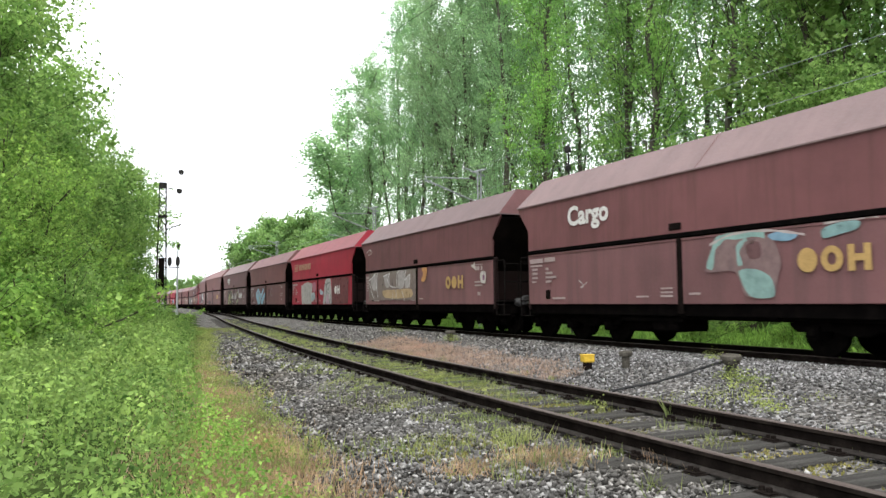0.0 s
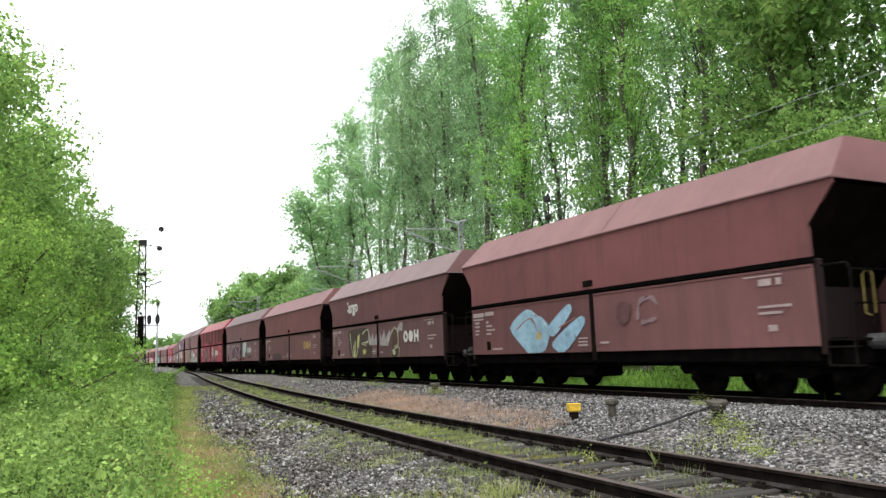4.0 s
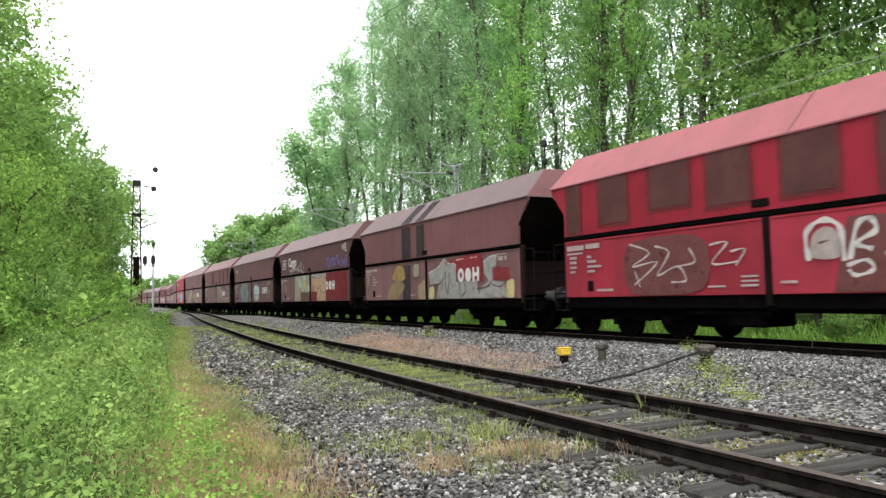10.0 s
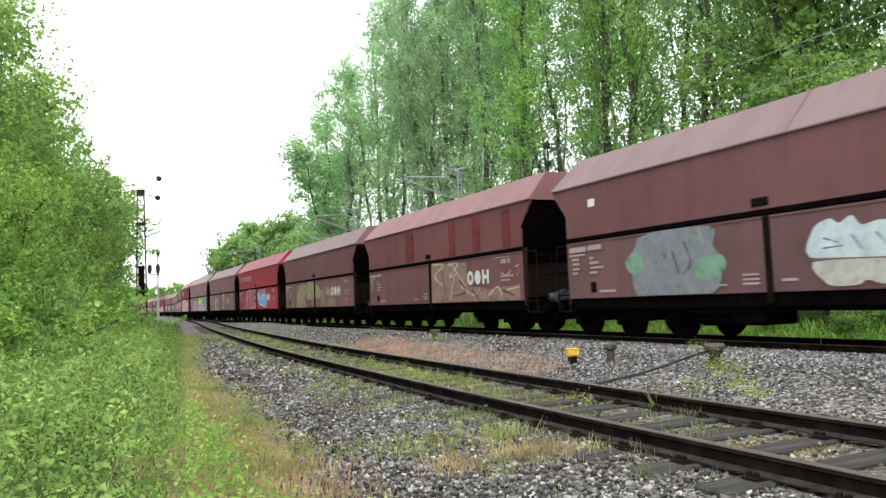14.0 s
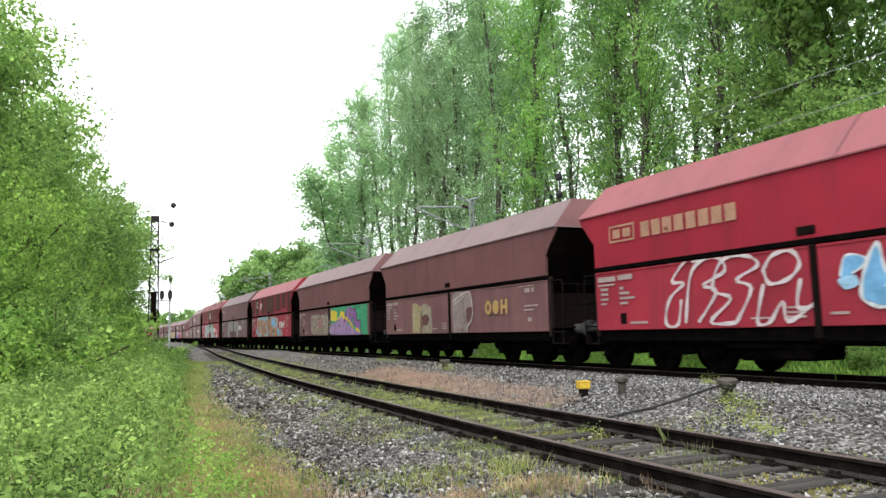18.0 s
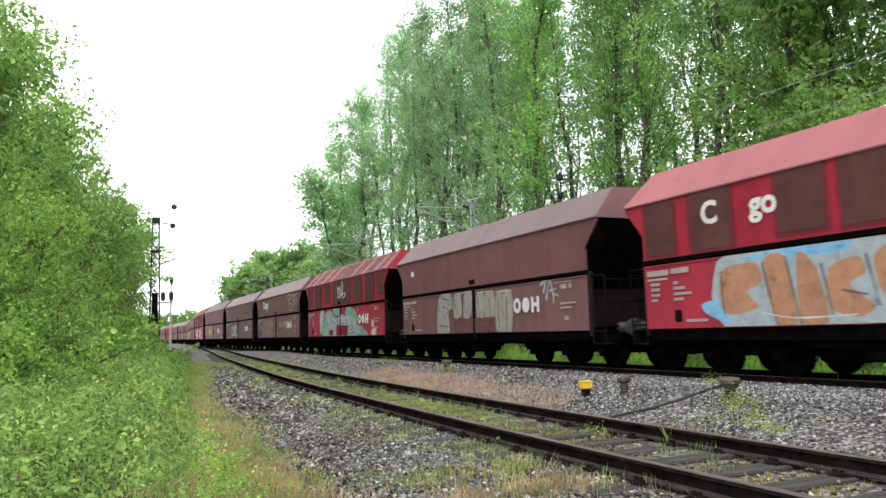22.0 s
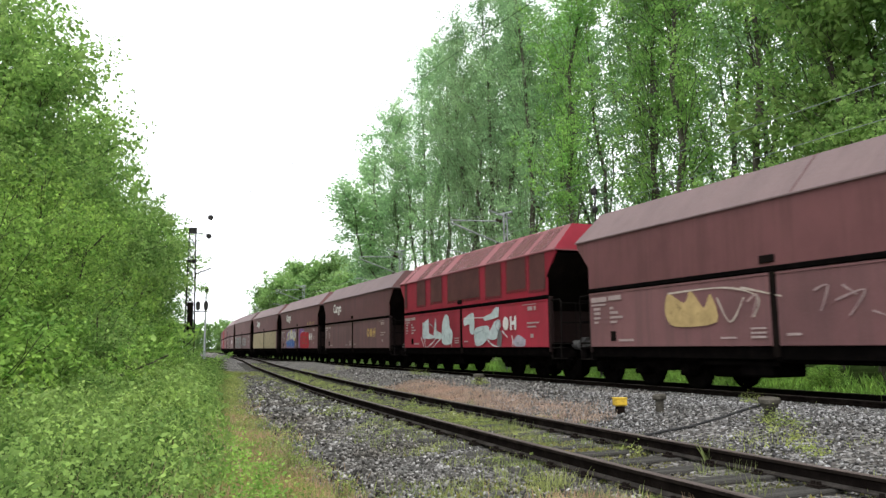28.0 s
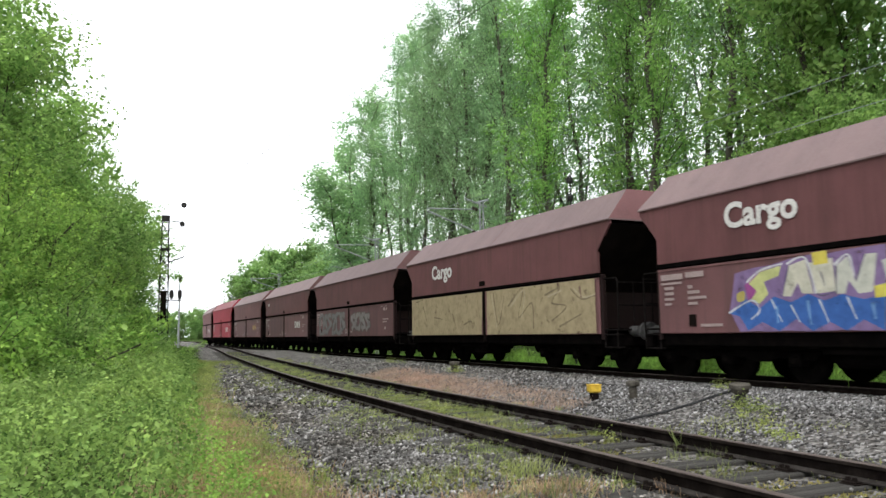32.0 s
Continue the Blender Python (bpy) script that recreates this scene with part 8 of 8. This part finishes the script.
tall = [(siding_x(y) - 1.15 + r2.normal(-0.35, 0.3), y, r2.uniform(0.3, 0.8)) for y in r2.uniform(3.6, 12, 24)] + [(siding_x(y) + r2.uniform(-0.6, 0.6), y, r2.uniform(0.3, 0.7)) for y in r2.uniform(4.2, 14, 60)]
thing("tall_weeds", "thin grey-green grass tufts beside the siding rails", "grass", kind="stuff", data=blades(13, tall, 42, 0.21, 0.13, M_GRASS, "tall_weeds", 0.004))
low_weeds = [(siding_x(y) + r2.uniform(-0.65, 0.65), y, r2.uniform(0.4, 1.0)) for y in r2.uniform(3.5, 14, 130)]
thing("brown_moss", "brownish moss and dirt between the siding rails", "plants", kind="stuff", data=blades(14, low_weeds, 130, 0.035, 0.24, M_MOSS, "brown_moss", 0.016))
clump = [(x + r2.normal(0, 0.17), y + r2.normal(0, 0.22), r2.uniform(0.35, 0.7)) for x, y, k in ((3.45, 5.8, 9), (3.35, 5.25, 5), (3.6, 6.4, 3), (2.9, 5.0, 3)) for _ in range(k)]
thing("grass_clump", "loose yellow-green grass clump on the ballast beside the rail", "grass", kind="stuff", data=blades(16, clump, 30, 0.24, 0.14, M_GRASS, "grass_clump", 0.005))
yellow = [(x + r2.normal(0, 0.18), y + r2.normal(0, 0.3), r2.uniform(0.5, 0.9)) for x, y, k in ((3.8, 10.6, 6), (4.0, 12.4, 3), (7.2, 6.4, 5), (6.9, 6.9, 3), (7.4, 7.0, 2)) for _ in range(k)] + [(siding_x(y) + r2.uniform(-0.6, 0.6), y, r2.uniform(0.4, 0.9)) for y in r2.uniform(8.5, 42, 150)]
thing("yellow_moss", "yellow-green moss and low weeds along the siding", "plants", kind="stuff", data=blades(17, yellow, 85, 0.07, 0.2, M_WEED, "yellow_moss", 0.008))
thing("track_weeds", "thin grass and moss growing between the rails", "grass", kind="stuff", data=blades(3, tracks, 70, 0.1, 0.2, M_GRASS, "track_weeds", 0.006))
thing("track_moss", "yellowish moss among the sleepers", "plants", kind="stuff", data=blades(4, [(x, y, s) for x, y, s in tracks if s > 0.5], 60, 0.05, 0.25, M_MOSS, "track_moss", 0.02))
behind = [(main_x(y) + r2.uniform(2.6, 7.0), y, r2.uniform(0.8, 1.6)) for y in r2.uniform(4, 45, 260)]
thing("embankment_grass", "lush green grass behind the main line", "grass", kind="stuff", data=blades(6, behind, 60, 0.3, 0.5, M_EMBANK, "embankment_grass", 0.03))

def herbs(seed, spots, size, material, name):
    """Small leafy plants, each a cushion of little leaves."""
    r = np.random.default_rng(seed)
    out = []
    for x, y, s in spots:
        k = int(60 * s)
        c = r.normal(0, 0.05 * s, (k, 3))
        c[:, 2] = np.abs(c[:, 2]) * 1.1 + 0.005
        out.append(c + (x, y, ground_z(x, y)))
    return soup(name, leaf_quads(r, np.concatenate(out), size, 0.6), 4, material)


spots = [(edge_x(y) + abs(r2.normal(0.0, 0.3)), y, r2.uniform(0.6, 1.8)) for y in 3.2 + 30 * r2.random(220) ** 1.5]
spots += [(siding_x(y) + r2.choice((-1.1, 0.95)) + r2.normal(0, 0.25), y, r2.uniform(0.4, 1.3)) for y in 6 + 30 * r2.random(90)]
spots += [(siding_x(y) + r2.uniform(-0.6, 0.6), y, r2.uniform(0.4, 1.2)) for y in 9 + 26 * r2.random(130)]
spots += [(x + r2.normal(0, 0.12), y + r2.normal(0, 0.12), 1.6) for x, y in ((7.7, 7.3), (8.3, 17.2), (8.4, 17.6), (7.6, 7.0), (9.3, 24.0), (9.2, 24.3), (8.9, 33.0)) for _ in range(2)]
spots += [(7.3 - 0.75 * q + r2.normal(0, 0.12), 6.9 - 1.3 * q + r2.normal(0, 0.1), r2.uniform(0.5, 1.2)) for q in r2.random(9)]
edge_spots = [(edge_x(y) - 0.12 - abs(r2.normal(0.1, 0.4)), y, r2.uniform(1.0, 2.4)) for y in 3.4 + 14 * r2.random(100) ** 1.3]
thing("edge_herbs", "yellow-green herbs along the edge of the nettle bed", "plants", kind="stuff", data=herbs(72, edge_spots, 0.04, M_BUSH, "edge_herbs"))
spots += [(10.7 + r2.normal(0, 0.08), 10.6 + r2.normal(0, 0.08), 1.5) for _ in range(3)]
thing("ballast_herbs", "low yellow-green herbs growing through the ballast", "plants", kind="stuff", data=herbs(71, spots, 0.032, M_WEED, "ballast_herbs"))

# ---------------- ballast stones ----------------
def stones(seed, spots, size, material):
    """Angular stones, each a squashed and turned eight-sided lump."""
    r = np.random.default_rng(seed)
    n = len(spots)
    base = np.array([(1, 0, 0), (-1, 0, 0), (0, 1, 0), (0, -1, 0), (0, 0, 1), (0, 0, -1)], float)
    v = base[None] * r.uniform(0.55, 1.2, (n, 6, 1)) + r.normal(0, 0.22, (n, 6, 3))
    q = r.normal(size=(n, 4))
    q /= np.linalg.norm(q, axis=1)[:, None]
    w, x, y, z = q.T
    rot = np.stack([np.stack([1 - 2 * (y * y + z * z), 2 * (x * y - z * w), 2 * (x * z + y * w)], 1), np.stack([2 * (x * y + z * w), 1 - 2 * (x * x + z * z), 2 * (y * z - x * w)], 1), np.stack([2 * (x * z - y * w), 2 * (y * z + x * w), 1 - 2 * (x * x + y * y)], 1)], 1)
    v = np.einsum("nij,nkj->nki", rot, v) * (0.5 * size * r.uniform(0.55, 1.35, n))[:, None, None]
    v[:, :, 2] *= 0.8
    v += spots[:, None, :]
    tri = np.array([(0, 2, 4), (2, 1, 4), (1, 3, 4), (3, 0, 4), (2, 0, 5), (1, 2, 5), (3, 1, 5), (0, 3, 5)])
    faces = (tri[None] + 6 * np.arange(n)[:, None, None]).reshape(-1, 3)
    me = bpy.data.meshes.new("ballast_stones")
    me.vertices.add(n * 6)
    me.vertices.foreach_set("co", v.astype(np.float32).ravel())
    me.loops.add(len(faces) * 3)
    me.loops.foreach_set("vertex_index", faces.astype(np.int32).ravel())
    me.polygons.add(len(faces))
    me.polygons.foreach_set("loop_start", np.arange(0, len(faces) * 3, 3, dtype=np.int32))
    me.polygons.foreach_set("loop_total", np.full(len(faces), 3, dtype=np.int32))
    me.materials.append(material)
    me.update(calc_edges=True)
    return me


def stone_spots(seed, n, y0, y1, size, inner):
    """Places of stones; inner: between the two lines, otherwise round the siding."""
    r = np.random.default_rng(seed)
    out = []
    while len(out) < n:
        y = y0 + (y1 - y0) * r.random() ** 1.25
        sx = siding_x(y)
        x = r.uniform(sx + 1.0, 12.2) if inner else r.uniform(0.6, sx + 1.1)
        if x > 1.75 * y + 1.2 or x < edge_x(y) - 0.2 + 0.4 * r.random() or x > main_x(y) - 1.0:
            continue
        if abs(abs(x - sx) - 0.7505) < 0.1:
            continue
        on_sleeper = abs(x - sx) < 1.3 and abs((y - 0.3 + 0.32) % 0.64 - 0.32) < 0.14
        if abs(x - sx) < 0.75 and r.random() < 0.9:
            continue
        if on_sleeper and r.random() < 0.92:
            continue
        out.append((x, y, ground_z(x, y) + r.uniform(-0.2, 0.45) * size))
    return np.array(out)


thing("ballast_stones", "dirty dark ballast stones round the siding", "ballast", kind="stuff", data=stones(31, stone_spots(31, 27000, 2.2, 13, 0.045, False), 0.05, M_STONE_DIRTY))
thing("ballast_stones", "clean light grey ballast stones between the lines", "ballast", kind="stuff", data=stones(33, stone_spots(33, 25000, 2.2, 14, 0.042, True), 0.046, M_STONE))
thing("ballast_stones", "dirty ballast stones farther along the siding", "ballast", kind="stuff", data=stones(32, stone_spots(32, 6000, 12, 34, 0.075, False), 0.085, M_STONE_DIRTY))
thing("ballast_stones", "brownish grey ballast stones farther along the line", "ballast", kind="stuff", data=stones(34, stone_spots(34, 6000, 13, 34, 0.06, True), 0.07, M_STONE_DIRTY))

# ---------------- lineside things ----------------
def lattice_mast():
    """A tapering lattice signal mast with a dark box and signal arms."""
    t = thing("lattice_signal_mast", "dark steel lattice mast with signal discs beside the siding", "signal mast", m=pose(4.38, 62, -0.2))
    s = Shape()
    H, w0, w1 = 10.9, 0.4, 0.24
    legs = []
    for sx in (-1, 1):
        for sy in (-1, 1):
            s.tube([(sx * w0, sy * w0, 0), (sx * w1, sy * w1, H)], 0.034, 6)
    n = 16
    for i in range(n):
        z0, z1 = H * i / n, H * (i + 1) / n
        a, b = w0 + (w1 - w0) * i / n, w0 + (w1 - w0) * (i + 1) / n
        for sy in (-1, 1):
            s.tube([(-a, sy * a, z0), (b, sy * b, z1)], 0.021, 5)
            s.tube([(a, sy * a, z0), (-b, sy * b, z1)], 0.021, 5)
            s.tube([(sy * a, -a, z0), (sy * b, b, z1)], 0.021, 5)
    part("lattice", s.mesh("lattice", M_SIGNAL), t)
    part("box", Shape().box(-0.26, 0.2, -0.5, -0.4, 2.6, 4.9, 0.03).mesh("box", M_INSIDE), t, "dark tall box plate")
    part("head_plate", Shape().box(-0.3, 0.3, -0.36, -0.3, 10.4, 10.9, 0.03).mesh("head_plate", M_SIGNAL), t)
    part("collar_plate", Shape().box(-0.33, 0.33, -0.34, 0.34, 8.1, 8.3, 0.03).mesh("collar_plate", M_SIGNAL), t)
    for x, z in ((1.35, 11.85), (1.25, 10.3)):
        part("disc", Shape().tube([(x, -0.1, z), (x, 0.0, z), (x, 0.15, z)], [0.16, 0.22, 0.14], 16).mesh("disc", M_SIGNAL), t)
    part("arm", Shape().tube([(0.3, 0, 10.5), (1.2, 0, 10.45)], 0.035, 6).tube([(1.25, 0, 10.2), (1.38, 0, 11.9)], 0.012, 5).mesh("arm", M_SIGNAL), t)
    part("arm", Shape().tube([(0.35, 0, 7.2), (1.5, 0, 7.7)], 0.05, 6).mesh("arm", M_SIGNAL), t)
    return t


def signal_post():
    t = thing("signal_post", "grey signal post with rounded dark lamp heads on a bracket", "signal", m=pose(8.1, 90, -0.2))
    part("post", Shape().tube([(0, 0, 0), (0, 0, 8.5)], [0.13, 0.07], 10).mesh("post", M_MASTGREY), t)
    part("bracket", Shape().box(-1.15, 0.3, -0.06, 0.06, 5.45, 5.58, 0.01).mesh("bracket", M_SIGNAL), t)
    for x, z, a, h in ((-0.88, 5.6, 0.25, 1.1), (0.0, 5.6, 0.25, 1.15), (0.0, 7.6, 0.2, 0.8)):
        outline = [(x + a * math.cos(q), z + h / 2 + h / 2 * math.copysign(abs(math.sin(q)) ** 0.7, math.sin(q))) for q in [math.pi * k / 9 for k in range(18)]]
        part("lamp_head", Shape().extrude(outline, -0.32, -0.1, "y").mesh("lamp_head", M_SIGNAL), t)
    return t


def catenary_mast(x, y, h):
    t = thing("catenary_mast", "grey steel catenary mast with bracket and insulators", "mast", "catenary masts", m=pose(x, y, -0.2))
    s = Shape()
    for a in (-0.09, 0.09):
        s.box(a - 0.02, a + 0.02, -0.05, 0.05, 0, h, 0.008)
    for i in range(10):
        z = h * i / 10
        s.tube([(-0.12, 0, z), (0.12, 0, z + h / 10)], 0.015, 5)
    part("post", s.mesh("post", M_MASTGREY), t)
    part("bracket", Shape().tube([(0, 0, h - 1.6), (-2.9, 0, h - 0.6)], 0.04, 6).tube([(0, 0, h - 0.4), (-2.9, 0, h - 0.5)], 0.035, 6).tube([(-0.2, 0, h - 2.3), (-3.1, 0, h - 1.9)], 0.025, 6).tube([(0, -0.7, h - 0.05), (0, 0.7, h + 0.05)], 0.05, 6).tube([(-0.9, 0, h + 0.1), (0.3, 0, h - 0.25)], 0.04, 6).mesh("bracket", M_MASTGREY), t)
    for z in (h - 1.55, h - 0.4):
        part("insulator", Shape().tube([(-0.2, 0, z), (-0.28, 0, z), (-0.36, 0, z + 0.02), (-0.44, 0, z + 0.04), (-0.52, 0, z + 0.06)], [0.05, 0.1, 0.05, 0.1, 0.05], 10).mesh("insulator", M_BARKDARK), t)
    return t


def lineside_lamp():
    """A thin dark post with two rounded heads behind the main line."""
    t = thing("lineside_lamp", "dark lineside post with two rounded lamp heads", "lamp", m=pose(17.0, LAMP_Y, -0.2))
    part("post", Shape().tube([(0, 0, 0), (0, 0, LAMP_Z + 0.2)], [0.05, 0.03], 8).mesh("post", M_SIGNAL), t)
    for z, r in ((LAMP_Z - 0.72, 0.12), (LAMP_Z, 0.14)):
        part("lamp_head", Shape().tube([(-0.02, 0, z - 0.16), (-0.02, 0, z - 0.08), (-0.02, 0, z + 0.05), (-0.02, 0, z + 0.13)], [r * 0.8, r, r * 0.9, r * 0.3], 14).mesh("lamp_head", M_SIGNAL), t)
    return t


LAMP_Y, LAMP_Z = 24.45, 7.4
lineside_lamp()
lattice_mast()
signal_post()
for y in (31.2, 46.2, 76.0, 118.0):
    catenary_mast(main_x(y) + 3.3, y, 7.6)


def wire(label, points, radius, material, sag=0.0):
    pts = []
    for (a, b) in zip(points[:-1], points[1:]):
        for k in range(8):
            t = k / 8
            pts.append(tuple(a[i] * (1 - t) + b[i] * t - (sag * 4 * t * (1 - t) if i == 2 else 0) for i in range(3)))
    pts.append(points[-1])
    return thing("overhead_wire", label, "wire", "overhead wires", data=Shape().tube(pts, radius, 5).mesh("overhead_wire", material))


spans = [-30, 33, 76, 118, 170]
wire("thin contact wire over the main line", [(main_x(y), y, 5.35) for y in spans], 0.008, M_CONTACT, 0.03)
wire("thin messenger wire over the main line", [(main_x(y), y, 6.6) for y in spans], 0.008, M_CONTACT, 0.6)
wire("dark feeder cable strung above the siding", [(9.8, -20, 7.0), (4.4, 61.9, 10.6)], 0.006, M_WIRE, 0.1)


def stump(x, y, h, w, label):
    t = thing("concrete_stump", label, "post", "stumps in the ballast", m=pose(x, y, 0, 0, 0, 20))
    z = ground_z(x, y)
    part("shaft", Shape().box(-w * 0.55, w * 0.55, -w * 0.5, w * 0.5, z - 0.1, z + h, 0.02).mesh("shaft", M_CONCRETE), t)
    part("cap", Shape().box(-w, w, -w * 0.75, w * 0.75, z + h - 0.02, z + h + 0.07, 0.02).mesh("cap", M_CONCRETE), t)


stump(7.55, 9.4, 0.2, 0.1, "short weathered concrete stump in the ballast")
cap_z = ground_z(7.75, 7.45)
capped = thing("concrete_stump", "squat stump with a wide round concrete cap in the ballast", "post", "stumps in the ballast", m=pose(7.75, 7.45, cap_z, 3, -4, 20))
part("shaft", Shape().box(-0.06, 0.06, -0.06, 0.06, -0.1, 0.2, 0.02).mesh("shaft", M_SLEEPER), capped, "dark wooden leg")
part("collar", Shape().tube([(0, 0, 0.17), (0, 0, 0.18), (0, 0, 0.235)], [0.09, 0.11, 0.11], 16).mesh("collar", M_CONCRETE), capped)
part("cap", Shape().tube([(0, 0, 0.23), (0, 0, 0.237), (0, 0, 0.285), (0, 0, 0.297)], [0.125, 0.14, 0.14, 0.12], 18).mesh("cap", M_CONCRETE), capped)
part("brace", Shape().tube([(-0.02, -0.02, 0.19), (-0.2, -0.12, -0.06)], 0.02, 6).mesh("brace", M_SLEEPER), capped, "slanting dark stay")
stump(8.3, 17.4, 0.2, 0.12, "small dark stump among yellow weeds")
box = thing("yellow_marker_box", "small yellow track marker box on a dark foot", "marker", m=pose(7.25, 10.0, 0, 0, 0, -15))
zb = ground_z(7.25, 10.0)
part("foot", Shape().box(-0.06, 0.06, -0.06, 0.06, zb - 0.05, zb + 0.12, 0.01).mesh("foot", M_INSIDE), box)
part("body", Shape().box(-0.1, 0.1, -0.08, 0.08, zb + 0.11, zb + 0.23, 0.02).mesh("body", M_YELLOW), box)
part("lid", Shape().box(-0.105, 0.105, -0.085, 0.085, zb + 0.225, zb + 0.24, 0.005).mesh("lid", M_YELLOW), box)
cable_pts = [(x, y, ground_z(x, y) + h) for x, y, h in ((7.68, 7.5, 0.21), (7.5, 7.65, 0.16), (7.3, 7.8, 0.1), (7.1, 7.9, 0.07), (6.9, 8.0, 0.04), (6.6, 8.15, 0.03), (6.3, 8.2, 0.02))]
thing("ground_cable", "black cable trailing from the stump over the ballast", "cable", data=Shape().tube(cable_pts, 0.018, 6).mesh("ground_cable", M_WIRE))
tuft = thing("grass_tuft", "upright green grass tuft between the rails", "grass", data=blades(9, [(5.55, 6.2, 0.4)], 60, 0.4, 0.08, M_GRASS, "grass_tuft", 0.01))

# ---------------- sleepers and fastenings ----------------
sl = Shape().box(-1.3, 1.3, -0.13, 0.13, -0.16, 0.0, 0.015).mesh("sleeper", M_SLEEPER)
plate = Shape().box(-0.17, 0.17, -0.075, 0.075, 0, 0.018, 0.004)
for bx in (-0.12, 0.12):
    plate.tube([(bx, 0.03, 0.015), (bx, 0.03, 0.06)], 0.02, 6)
    plate.tube([(bx, -0.03, 0.015), (bx, -0.03, 0.06)], 0.02, 6)
    plate.box(bx - 0.045, bx + 0.045, -0.06, 0.06, 0.018, 0.032, 0.004)
plate = plate.mesh("base_plate", M_RAILHEAD)
rs = random.Random(3)
y = 0.3 - 14 * 0.64
while y < 62:
    x = siding_x(y)
    ang = -math.degrees(math.atan((siding_x(y + 0.5) - siding_x(y - 0.5))))
    z = -0.158 + rs.uniform(-0.016, 0.006)
    o = part("sleeper", sl, siding, m=pose(x + rs.uniform(-0.05, 0.05), y, z, rs.uniform(-0.6, 0.6), rs.uniform(-0.4, 0.4), ang + rs.uniform(-1.2, 1.2)))
    if y < 22:
        for off in (-0.7505, 0.7505):
            part("base_plate", plate, siding, m=pose(x + off, y, -0.167, 0, 0, ang))
    y += 0.64
y = 4.0 - 20 * 0.63
while y < 60:
    part("sleeper", sl, main_line, m=pose(MAIN_X, y, -0.17))
    y += 0.63


# ---------------- what moves ----------------
ROLL_T = (0, 6, 9, 13, 19, 23, 28, 32)
ROLL_S = (0, 64.05, 96.93, 141.56, 210.16, 257.23, 316.71, 365.54)
ROLL_V = (10.5, 10.82, 11.05, 11.28, 11.6, 11.82, 12.05, 12.3)
FIRST_EDGE = 19.0     # where the far end of the first wagon's side stands at the start
GAP = 15.0


def run_length(t):
    """How far the train has rolled by t seconds: it gathers speed slowly."""
    i = max(k for k in range(len(ROLL_T) - 1) if ROLL_T[k] <= t)
    h = ROLL_T[i + 1] - ROLL_T[i]
    q = (t - ROLL_T[i]) / h
    a, b, va, vb = ROLL_S[i], ROLL_S[i + 1], ROLL_V[i] * h, ROLL_V[i + 1] * h
    return a + va * q + (3 * (b - a) - 2 * va - vb) * q * q + (va + vb - 2 * (b - a)) * q ** 3


def motions():
    times = [i * 0.5 for i in range(65)]
    rolled = [run_length(t) for t in times]
    for k, w in enumerate(TRAIN):
        rows = []
        for t, s in zip(times, rolled):
            y = FIRST_EDGE - LOWER_END + GAP * k - s
            slope = (main_x(y + 4.75) - main_x(y - 4.75)) / 9.5
            rows.append((t, pose((main_x(y + 4.75) + main_x(y - 4.75)) / 2, y, 0, 0, 0, -math.degrees(math.atan(slope)))))
        walk(w, rows)
    # the wheels of all wagons turn alike
    spin = [run_length(i / 30) / 0.46 for i in range(961)]
    first = [o for o in TRAIN[0].children if o.name.startswith("bogie")][0]
    turned = {}
    for ws in first.children:
        a = round(ws.matrix_basis.translation.y, 1)
        walk(ws, [(i / 30, pose(0, a, 0.46, math.degrees(v))) for i, v in enumerate(spin)])
        turned[a] = ws
    for w in TRAIN:
        for b in w.children:
            if b.name.startswith("bogie"):
                for ws in b.children:
                    src = turned[round(ws.matrix_basis.translation.y, 1)]
                    if ws is not src:
                        ws.rotation_mode = "QUATERNION"
                        keys = ws.animation_data_create()
                        keys.action = src.animation_data.action
                        keys.action_slot = src.animation_data.action_slot


motions()
